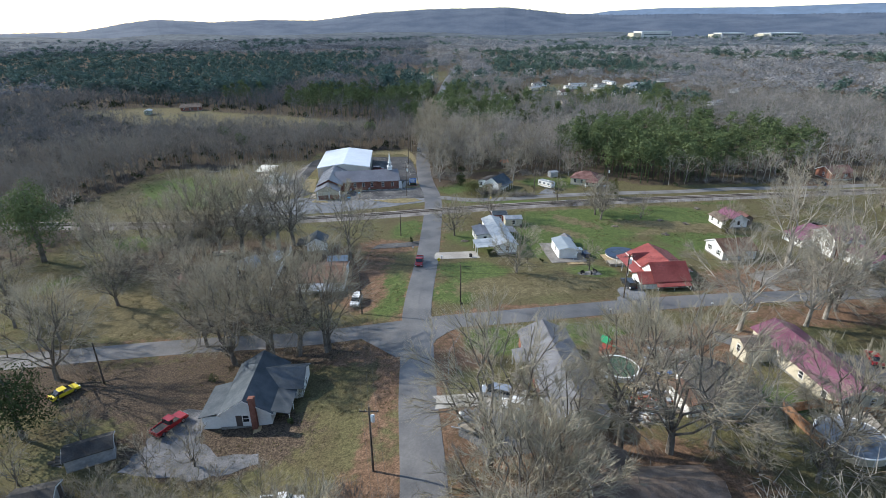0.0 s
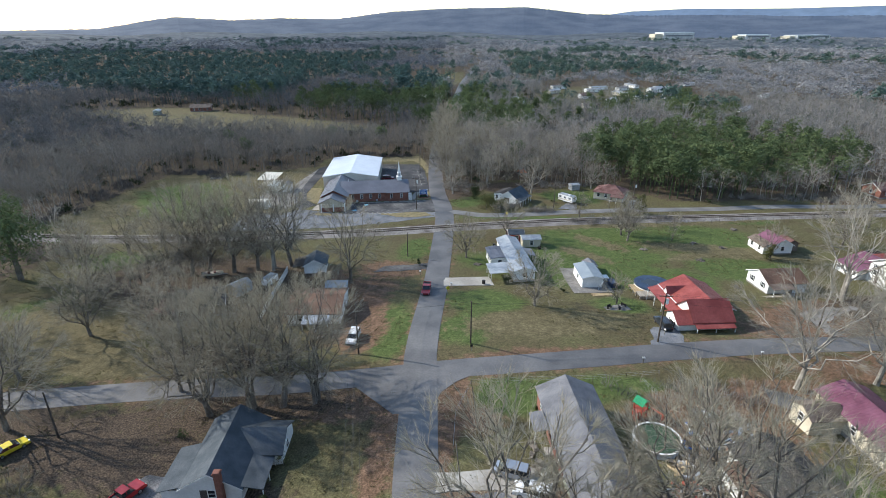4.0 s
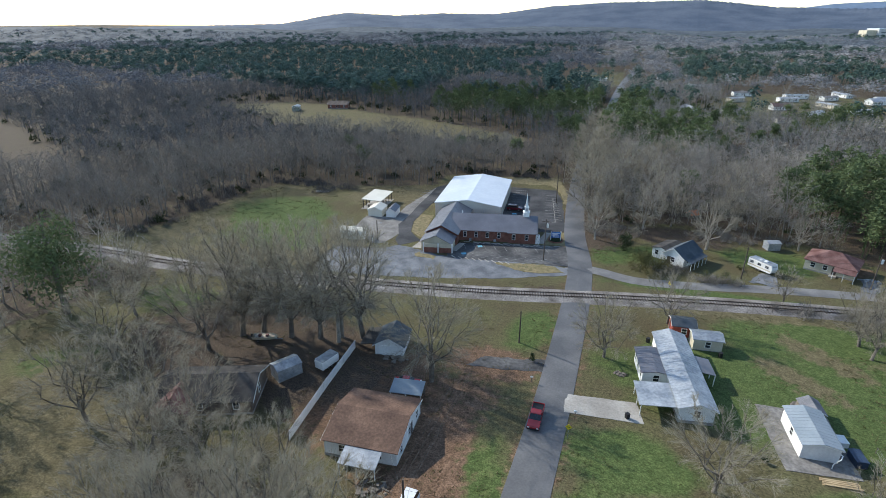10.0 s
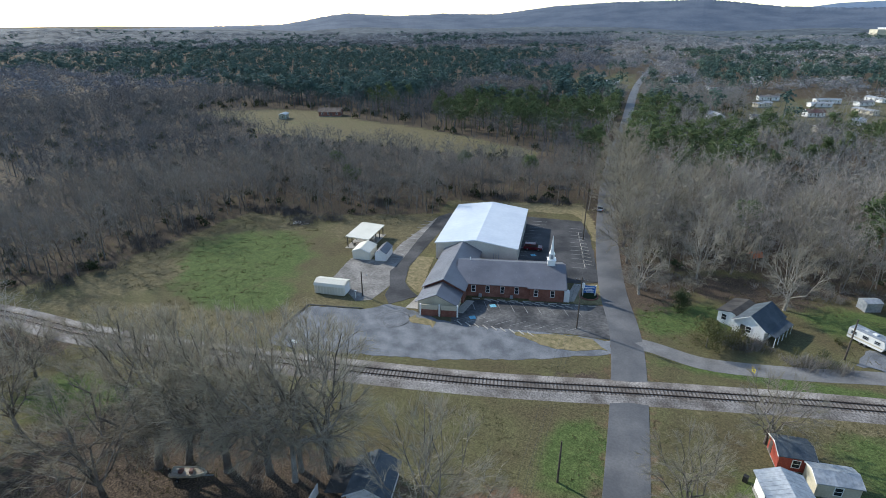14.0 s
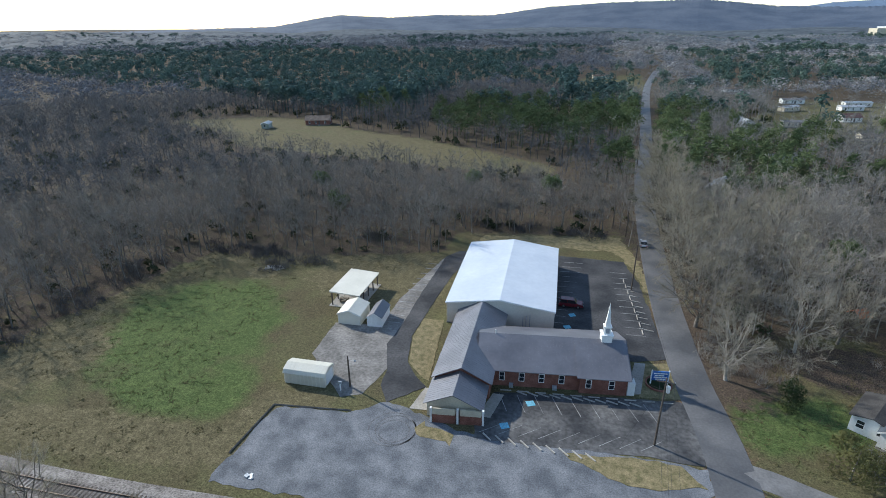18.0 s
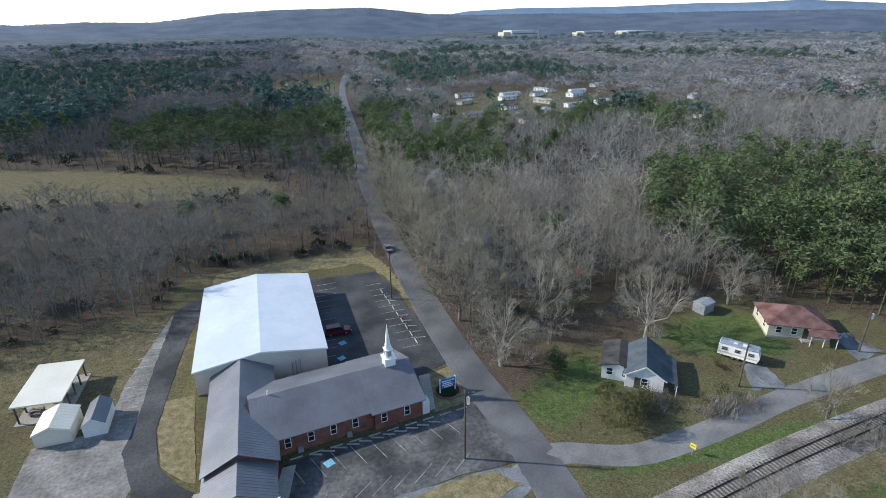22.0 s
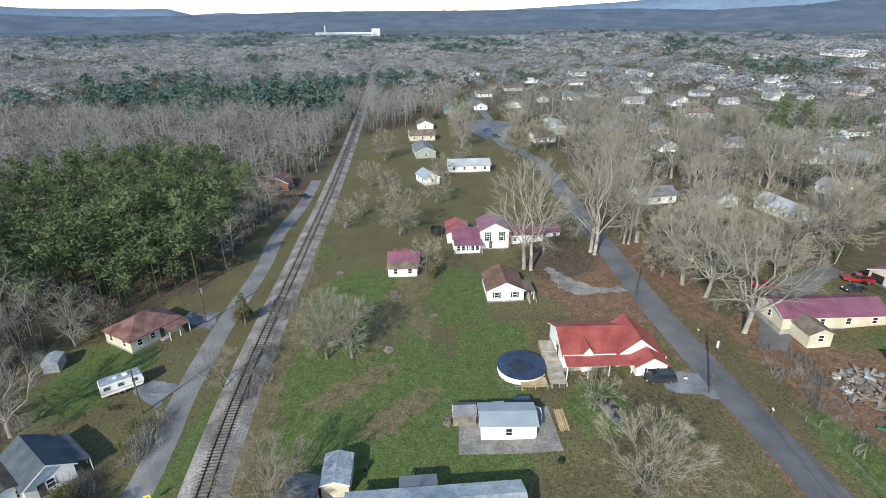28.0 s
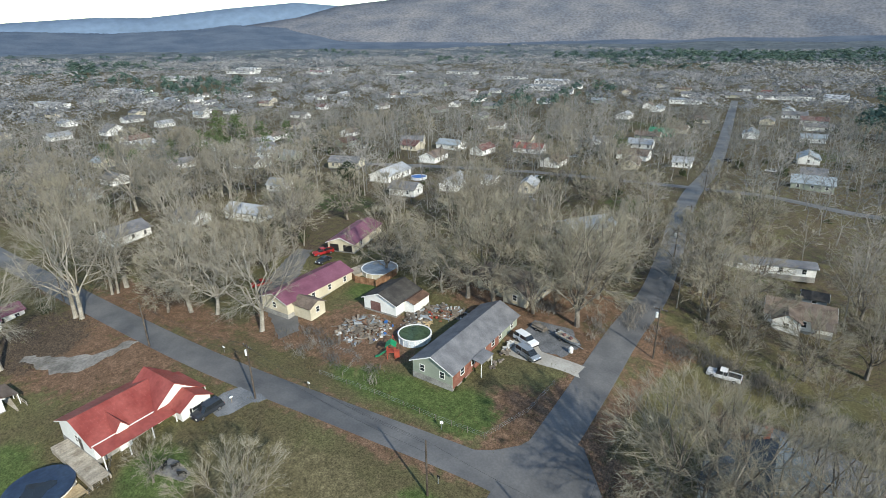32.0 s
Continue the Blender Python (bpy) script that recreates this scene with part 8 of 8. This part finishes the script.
def sign(x, y, h, material, rot, label, size=0.75, diamond=True):
    t = thing("road_sign", label, "sign", x, y, rot)
    part("sign_post", Shape().box(-0.03, 0.03, -0.03, 0.03, -0.3, h), ALU, t)
    a = size / 2 * (1.414 if diamond else 1)
    poly = [(0, h - a), (a, h), (0, h + a), (-a, h)] if diamond else [(-a, h - a), (a, h - a), (a, h + a), (-a, h + a)]
    part("plate", Shape().extrude(poly, -0.07, -0.04, "y"), material, t)
    part("bar", Shape().box(-0.3 * size, 0.3 * size, -0.075, -0.07, h - 0.06, h + 0.06), BLACK, t)


sign(3.7, 28.2, 2.2, YELLOW_PAINT, 0, "yellow diamond warning sign beside the road")
sign(20.0, 86.8, 1.5, YELLOW_PAINT, -60, "yellow warning sign beside the lane", 0.8, False)
sign(9.4, 3.2, 1.1, BLACK, 0, "small dark sign beside the street", 0.5, False)
sign(15.8, -5.1, 1.2, TRIM, 30, "small white sign at a yard corner", 0.5, False)
for i, (x, y, r) in enumerate(((47, 11.5, 90), (62, 4.4, 0), (-4, 41, 0), (4.2, 34.0, 0), (40, 1.2, 0))):
    mb = thing("mailbox", "mailbox on a timber post beside the street", "mailbox", x, y, r)
    part("post", Shape().box(-0.05, 0.05, -0.05, 0.05, -0.3, 1.05), OLD_WOOD, mb)
    part("box", Shape().extrude([(-0.1, 1.05), (0.1, 1.05), (0.1, 1.2), (0.05, 1.28), (-0.05, 1.28), (-0.1, 1.2)], -0.25, 0.25, "x"), WHITE, mb)

# ---- yards: piles, play set, clutter ----
jr = random.Random(3)


def heap(name, cx, cy, rx, ry, n, material, label, size=(0.3, 1.6), rot=0, flat=0.4, high=1.0):
    s = Shape()
    for i in range(n):
        a, q = jr.uniform(0, 6.28), math.sqrt(jr.random())
        x, y = math.cos(a) * q * rx, math.sin(a) * q * ry
        ln, w, h = jr.uniform(*size), jr.uniform(0.15, 0.6), jr.uniform(0.08, flat)
        b = Shape().box(-ln / 2, ln / 2, -w / 2, w / 2, 0, h)
        gx0, gy0 = cx + x * math.cos(radians(rot)) - y * math.sin(radians(rot)), cy + x * math.sin(radians(rot)) + y * math.cos(radians(rot))
        m = pose(gx0, gy0, gz(gx0, gy0) - 0.05 + jr.uniform(0, 0.8) * (1 - q) * high, jr.gauss(0, 12), jr.gauss(0, 12), jr.uniform(0, 360))
        s.add([tuple(m @ Vector(p)) for p in b.v], b.f)
    return tagged(part(name, s, material), label, "junk", "", "stuff")


heap("scrap_pile", 44.5, -19.0, 6, 5, 9, BLUE_PLASTIC, "blue plastic junk in a yard heap", (0.2, 0.6), 20)
heap("scrap_pile", 38.2, -29.5, 4.5, 3, 14, RED_PLASTIC, "reddish junk in a yard heap", (0.2, 0.8), 20)
heap("pallet_pile", 37.6, -25.6, 1.4, 1.0, 18, NEW_WOOD, "stacked pale timber pallets beside a pool", (1.2, 2.4), 20, 0.15, 0.6)
for c in ((46.2, -17.0, 5.5, 5.0, 25), (39.6, -25.5, 2.4, 4.5, 10), (36.4, -31.6, 5, 2.6, 15)):
    heap("scrap_pile", c[0], c[1], c[2], c[3], 95, OLD_WOOD, "heap of weathered boards and scrap beside a workshop", (0.5, 2.6), c[4])
    heap("scrap_pile", c[0], c[1], c[2], c[3], 24, DULL_WHITE, "heap of pale scrap and boxes beside a workshop", (0.3, 1.3), c[4])
    heap("scrap_pile", c[0], c[1], c[2], c[3], 40, RUST_ROOF, "heap of rusty scrap beside a workshop", (0.3, 1.5), c[4])
    heap("scrap_pile", c[0], c[1], c[2], c[3], 22, ALU, "heap of grey metal scrap beside a workshop", (0.4, 2.2), c[4])
lp = thing("lumber_pile", "neat stack of pale lumber boards on grass", "lumber", 39.6, 32.0, 6)
for i in range(6):
    part("board", Shape().box(-2.5 + 0.12 * (i % 3), 2.3 + 0.1 * (i % 2), -0.75 + 0.3 * (i % 5), -0.52 + 0.3 * (i % 5), -0.05 + 0.14 * (i // 5), 0.1 + 0.14 * (i // 5)), NEW_WOOD, lp)
heap("scrap_pile", 19.4, -28.4, 0.7, 1.6, 16, DULL_WHITE, "pale bags and boxes by a front door", (0.4, 0.9), 5, 0.5)
heap("scrap_pile", 46.5, -15.5, 5, 4, 34, OLD_WOOD, "long weathered boards in a yard heap", (2.0, 4.6), 20, 0.14)
heap("scrap_pile", -29, 39.4, 3, 0.8, 22, OLD_WOOD, "scrap and boards in front of a garage", (0.3, 1.2), 8)
heap("scrap_pile", -20, 10.5, 2.4, 1.6, 14, OLD_WOOD, "old boards and stones beside a porch", (0.3, 1.4))
heap("scrap_pile", 66, 106.6, 2.5, 1.5, 18, ALU, "clutter beside a maroon-roofed house", (0.3, 1.0))
heap("scrap_pile", 18.6, -25.5, 0.7, 4.5, 34, OLD_WOOD, "clutter along the front of a sage house", (0.3, 0.9), 5)
heap("scrap_pile", -47, -38, 3, 2, 16, OLD_WOOD, "old boards beside a shed", (0.5, 1.8))
for x, y in ((57.4, 61.9), (73.3, 67.8), (80.1, 64.5), (70.5, 55), (90, 80)):
    heap("brush_pile", x, y, 0.9, 0.7, 22, OLD_WOOD, "small pile of cut branches on a lawn", (0.5, 1.4), 0, 0.12, 0.6)
heap("firewood_pile", 38.8, 49.4, 1.4, 0.6, 30, OLD_WOOD, "stack of split firewood and stones by a slab", (0.3, 0.6), 0, 0.25, 0.5)
heap("firewood_pile", 10.5, 48.5, 0.9, 0.6, 16, OLD_WOOD, "small pile of logs under a tree", (0.4, 0.8), 0, 0.25, 0.5)
heap("rubble_patch", -97.5, 127.5, 2.6, 1.4, 40, CONCRETE, "pale rubble heap at the edge of a field", (0.2, 0.8), 10, 0.25, 0.4)

ps = thing("play_set", "timber play set with a green slide and canopy", "play set", 35.2, -13.8, 40)
for a in (-0.7, 0.7):
    for b in (-0.7, 0.7):
        part("post", Shape().box(a - 0.07, a + 0.07, b - 0.07, b + 0.07, -0.3, 2.6), RED_PLASTIC, ps)
part("platform", Shape().box(-0.8, 0.8, -0.8, 0.8, 1.3, 1.4), RED_PLASTIC, ps)
part("canopy", Shape().extrude([(-1.0, 2.5), (0, 3.2), (1.0, 2.5), (1.0, 2.58), (0, 3.3), (-1.0, 2.58)], -0.9, 0.9, "y"), GREEN_PLASTIC, ps)
part("slide", Shape().extrude([(0.8, 1.35), (2.4, 0.2), (3.0, 0.1), (3.0, 0.2), (2.45, 0.32), (0.85, 1.5)], -0.3, 0.3, "y"), GREEN_PLASTIC, ps)
part("swing_beam", Shape().tube([(0, -0.7, 2.5), (0, -3.6, 2.5)], [0.07, 0.07], 6).tube([(-0.8, -3.6, -0.2), (0, -3.6, 2.5), (0.8, -3.6, -0.2)], [0.06, 0.06, 0.06], 6), RED_PLASTIC, ps)
part("ladder", Shape().box(-1.5, -0.75, -0.4, 0.4, 0, 1.35), RED_PLASTIC, ps)
fp = thing("patio_pad", "square stone patio pad with garden furniture on a lawn", "patio", 41.0, 23.8, 20)
part("slab", Shape().box(-2.6, 2.6, -1.4, 1.4, -0.3, 0.12), CONCRETE_DIRTY, fp)
for dx, dy, r in ((-1.7, 0.5, 40), (0.3, -0.3, 80), (1.8, 0.4, 130)):
    c = thing("garden_bench", "dark garden bench on a stone pad", "bench", 41 + dx * 0.94 - dy * 0.34, 23.8 + dx * 0.34 + dy * 0.94, r, gz(41, 23.8) + 0.12)
    part("seat", Shape().box(-0.6, 0.6, -0.22, 0.22, 0.38, 0.44), BLACK, c)
    part("backrest", Shape().box(-0.6, 0.6, 0.2, 0.26, 0.44, 0.85), BLACK, c)
    for u in (-0.5, 0.5):
        part("leg", Shape().box(u - 0.04, u + 0.04, -0.2, 0.2, 0, 0.38), BLACK, c)
tp = thing("trampoline", "dark enclosed trampoline behind a white house", "trampoline", 117, 58.5, 0)
part("net", Shape().ring(0, 0, 1.75, 1.8, 0.8, 2.4, 16), BLACK, tp)
part("mat", Shape().disc(0, 0, 1.75, 0.75, 0.8, 20), BLACK, tp)
for i in range(6):
    a = i * math.pi / 3
    part("leg", Shape().tube([(1.8 * math.cos(a), 1.8 * math.sin(a), -0.2), (1.8 * math.cos(a), 1.8 * math.sin(a), 2.4)], [0.03, 0.03], 5), ALU, tp)
pt = thing("propane_tank", "white propane tank beside a driveway", "tank", 9.3, -33.6, 20)
part("tank", Shape().tube([(0, 0, 0.0), (0, 0, 0.15), (0, 0, 1.0), (0, 0, 1.25)], [0.3, 0.42, 0.42, 0.2], 12), WHITE, pt)
part("valve", Shape().tube([(0, 0, 1.25), (0, 0, 1.4)], [0.1, 0.08], 8), ALU, pt)
st = thing("tree_stump", "tall pale tree stump beside the street", "stump", 108, 4.2, 0)
part("stump", Shape().tube([(0, 0, -0.3), (0, 0, 0.4), (0.1, 0, 2.2), (0.15, 0.05, 2.9)], [0.75, 0.55, 0.48, 0.42], 9), PALE_BARK, st)
for i, (x, y) in enumerate(((-58.8, 90.2), (28, 60.2), (12, 36.6), (15.2, 61))):
    b = thing("wheelie_bin" if i else "meter_post", "small service post with a meter" if not i else "dark plastic rubbish bin on a lawn", "bin" if i else "meter", x, y, 20 * i)
    part("body", Shape().box(-0.28, 0.28, -0.28, 0.28, 0.05, 0.95) if i else Shape().box(-0.08, 0.08, -0.08, 0.08, -0.2, 1.5), BLACK if i else WHITE, b)
    part("lid", Shape().box(-0.31, 0.31, -0.31, 0.31, 0.95, 1.02) if i else Shape().box(-0.3, 0.3, -0.12, 0.12, 1.4, 1.8), BLACK if i else ALU, b)
stop_mesh = Shape().box(-0.9, 0.9, -0.09, 0.09, 0.0, 0.14).mesh("block", CONCRETE)
for x0, y0, x1, y1, n, r in ((-30.6, 98.6, -13.2, 101.3, 11, -14), (-33.5, 87.3, -19.0, 87.9, 9, -38), (-14.8, 143.2, -10.9, 125.0, 9, -8)):
    for i in range(n):
        x, y = x0 + (x1 - x0) * i / (n - 1), y0 + (y1 - y0) * i / (n - 1)
        w = thing("wheel_stop", "low concrete wheel stop at the head of a parking bay", "wheel stop", x, y, r, 0.06, "wheel stops")
        part("block", stop_mesh, None, w)
heap("litter_bag", -61.5, 70.4, 0.5, 0.4, 4, WHITE, "white rubbish bag on gravel", (0.4, 0.8), 0, 0.3, 0.2)
rr = random.Random(8)
tk = Shape()
for cx, cy, r0 in ((-46.6, 84.6, 3.0), (-46.8, 84.3, 2.3), (-47.2, 84.6, 3.5)):
    tk.ring(cx, cy, r0 - 0.11, r0 + 0.11, 0.03, 0.045, 40)
tagged(part("tyre_marks", tk, TYRE_MARK), "dark circular tyre marks on gravel", "tyre marks", "", "stuff")


# ---- the woods ----
PLACES = wood_places()
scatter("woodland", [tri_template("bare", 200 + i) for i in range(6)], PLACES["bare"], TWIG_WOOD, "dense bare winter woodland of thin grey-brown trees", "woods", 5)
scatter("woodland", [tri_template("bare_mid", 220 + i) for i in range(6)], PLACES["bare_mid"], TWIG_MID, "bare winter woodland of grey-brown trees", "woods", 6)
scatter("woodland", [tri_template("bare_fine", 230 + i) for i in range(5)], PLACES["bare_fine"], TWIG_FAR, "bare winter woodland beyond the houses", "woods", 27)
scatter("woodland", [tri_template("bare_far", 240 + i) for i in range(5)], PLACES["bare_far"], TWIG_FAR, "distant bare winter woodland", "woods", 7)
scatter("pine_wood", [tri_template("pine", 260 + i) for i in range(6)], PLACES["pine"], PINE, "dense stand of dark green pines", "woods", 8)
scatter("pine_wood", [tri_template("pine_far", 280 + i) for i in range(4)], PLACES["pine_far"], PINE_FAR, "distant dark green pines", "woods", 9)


under = []
ur = random.Random(15)
for kind, share in (("bare", 0.2), ("bare_mid", 0.2)):
    for p in PLACES[kind]:
        if ur.random() < share:
            k = ur.uniform(0.6, 1.5) * (1.0 if kind == "bare" else 1.5)
            under.append((p[0] + ur.uniform(-3, 3), p[1] + ur.uniform(-3, 3), k, k * ur.uniform(0.8, 1.6)))
scatter("undergrowth", [tri_template("bush", 320 + i) for i in range(4)], under, UNDER, "scattered olive evergreen undergrowth in bare woods", "undergrowth", 10)


# grass tufts and weeds on the open ground
gr = np.random.RandomState(23)
tx, ty = gr.uniform(-125, 150, 30000), gr.uniform(-45, 150, 30000)
open_land = (inside(LOTS, tx, ty) | inside(FIELD, tx, ty) | inside(NORTH_LOTS, tx, ty)) & (noise_grid(tx, ty, 9, 41) > 0.42)
for hx, hy, hr in HOUSE_SPOTS:
    open_land &= np.hypot(tx - hx, ty - hy) > hr
for ln, d in ((MAIN_ROAD, 3.6), (CROSS_ROAD, 3.4), (SIDE_ROAD, 2.8), (RAIL_LINE, 4.4)):
    seg = np.array([p for p in ln if -140 < p[0] < 170 and -60 < p[1] < 170])
    for b in range(0, len(tx), 3000):
        open_land[b:b + 3000] &= np.hypot(tx[b:b + 3000, None] - seg[None, :, 0], ty[b:b + 3000, None] - seg[None, :, 1]).min(1) > d
open_land &= ~inside([(-68, 66), (-70, 122), (-60, 158), (-4, 158), (-3, 82), (-40, 70)], tx, ty) & ~inside([(31, 31), (31, 49), (44, 49), (44, 31)], tx, ty) & ~inside([(1, 33), (1, 42), (16, 42), (16, 33)], tx, ty)
spots = np.stack([tx, ty, gr.uniform(0.6, 1.5, tx.size), gr.uniform(0.5, 1.3, tx.size)], 1)[open_land]
scatter("grass_tufts", [tri_template("tuft", 340 + i) for i in range(5)], spots[::2], OLIVE, "coarse olive grass tufts on winter lawns", "grass", 31)
scatter("grass_tufts", [tri_template("tuft", 350 + i) for i in range(5)], spots[1::2], STRAW_TUFT, "dry straw-coloured tufts on winter lawns", "grass", 32)


# ---- far canopy and ridges ----
def canopy_material(name, c1, c2, c3, scale):
    m = mat(name, c1, c2, scale, scale * 12, 0.95, 0.0, fine=0.12 if "ridge" in name or "mountain" in name else 0.3)
    return m


def polar_sheet(name, r_list, az0, az1, daz, height, material, label):
    """A sheet of land round the place: height(az, k) gives z for each ring k."""
    az = np.arange(az0, az1 + daz * 0.5, daz)
    A, K = np.meshgrid(az, np.arange(len(r_list)), indexing="ij")
    r = np.array(r_list)[K]
    x, y = -20 + r * np.sin(np.radians(A)), 40 + r * np.cos(np.radians(A))
    z = height(A, K, x, y)
    n, k = A.shape
    idx = np.arange(n * k).reshape(n, k)
    q = np.stack([idx[:-1, :-1], idx[1:, :-1], idx[1:, 1:], idx[:-1, 1:]], -1).reshape(-1, 4)
    me = big_mesh(name, np.stack([x.ravel(), y.ravel(), z.ravel()], 1), q, material)
    me.polygons.foreach_set("use_smooth", np.full(len(q), name != "far_woods"))
    return tagged(new(name, me), label, "hills", "", "structure")


# canopy and ridge colours hold the blue of distance haze, painted in
CANOPY = canopy_material("haze_tinted_canopy", (0.045, 0.058, 0.07), (0.09, 0.104, 0.116), (0, 0, 0), 0.012)
RIDGE = canopy_material("haze_tinted_ridge", (0.052, 0.074, 0.112), (0.09, 0.111, 0.148), (0, 0, 0), 0.008)
BLUE_RIDGE = canopy_material("haze_blue_ridge", (0.115, 0.165, 0.24), (0.13, 0.185, 0.265), (0, 0, 0), 0.0015)
rj = np.random.RandomState(4)
rings = list(np.geomspace(1250, 3300, 90))


def canopy_height(A, K, x, y):
    base = hills(x, y)
    return base + 6 + 4 * rj.rand(*A.shape) + np.where(K == 0, -14, 0)


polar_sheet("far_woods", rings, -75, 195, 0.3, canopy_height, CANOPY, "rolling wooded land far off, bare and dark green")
R_AZ = [-80, -52, -44, -35, -30, -28.6, -24, -19.5, -14, -8.4, -3, 5, 8, 11, 16, 22, 30, 36, 47, 51, 54, 63, 72, 80, 90, 97, 104, 110, 117, 120, 126, 132, 142, 165, 200]
R_EL = [-0.8, -0.8, -0.6, -0.4, 0.45, 0.6, 0.35, 0.55, 0.5, 1.2, 1.5, 1.65, 1.35, 1.0, 0.85, 0.9, 0.75, 0.8, 0.75, 0.55, 0.45, 0.55, 0.85, 0.9, 0.9, 0.9, 0.9, 0.7, 1.0, 1.35, 1.0, 0.6, 0.5, 0.6, 0.5]


def ridge_height(A, K, x, y):
    top = 57 + np.tan(np.radians(np.interp(A, R_AZ, R_EL))) * 3700
    f = np.clip(K / 7.0, 0, 1) ** 0.8
    return -40 + (top + 40) * f + (noise_grid(x, y, 160, 31) - 0.5) * 24 * (1 - f) + rj.rand(*A.shape) * np.where(K == 7, 5.0, 1.0) * (K > 0) - np.where(K > 7, 60, 0)


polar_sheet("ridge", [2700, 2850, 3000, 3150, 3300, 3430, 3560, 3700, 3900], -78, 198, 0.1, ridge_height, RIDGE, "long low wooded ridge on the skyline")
B_AZ = [-80, 0, 8, 15, 20, 28, 36, 40, 44, 50, 57, 60, 62, 65, 68, 75, 88, 95, 102, 109, 113, 120, 126, 130, 140, 160, 200]
B_EL = [-1.5, -1.2, 0.3, 1.25, 1.45, 1.4, 1.55, 1.5, 1.6, 1.15, 1.1, 1.15, 0.65, 0.85, 0.6, 0.5, 0.8, 1.15, 1.5, 2.0, 2.0, 2.8, 3.3, 3.0, 2.4, 2.0, 1.0]


def blue_height(A, K, x, y):
    top = 57 + np.tan(np.radians(np.interp(A, B_AZ, B_EL))) * 4500
    return -30 + (top + 30) * np.clip(K / 4.0, 0, 1) - np.where(K > 4, 80, 0) + (noise_grid(x, y, 300, 33) - 0.5) * 20 * (K < 4)


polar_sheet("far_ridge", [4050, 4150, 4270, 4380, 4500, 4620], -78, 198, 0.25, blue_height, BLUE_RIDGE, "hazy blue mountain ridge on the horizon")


# mountain colour: pale grey-blue, the haze in front of it painted in
HAZY = canopy_material("haze_tinted_slope", (0.098, 0.108, 0.132), (0.165, 0.162, 0.172), (0, 0, 0), 0.006)
M_AZ = [116, 121, 126, 130, 136, 145, 165, 180, 200]
M_EL = [0.4, 1.3, 2.0, 3.0, 3.6, 4.3, 4.6, 4.2, 3.0]


def mountain_height(A, K, x, y):
    top = 57 + np.tan(np.radians(np.interp(A, M_AZ, M_EL))) * 4000
    f = np.clip(K / 6.0, 0, 1) ** 0.9
    return -40 + (top + 40) * f + (noise_grid(x, y, 210, 35) - 0.5) * 46 * (1 - f) * (K > 0) - np.where(K > 6, 60, 0)


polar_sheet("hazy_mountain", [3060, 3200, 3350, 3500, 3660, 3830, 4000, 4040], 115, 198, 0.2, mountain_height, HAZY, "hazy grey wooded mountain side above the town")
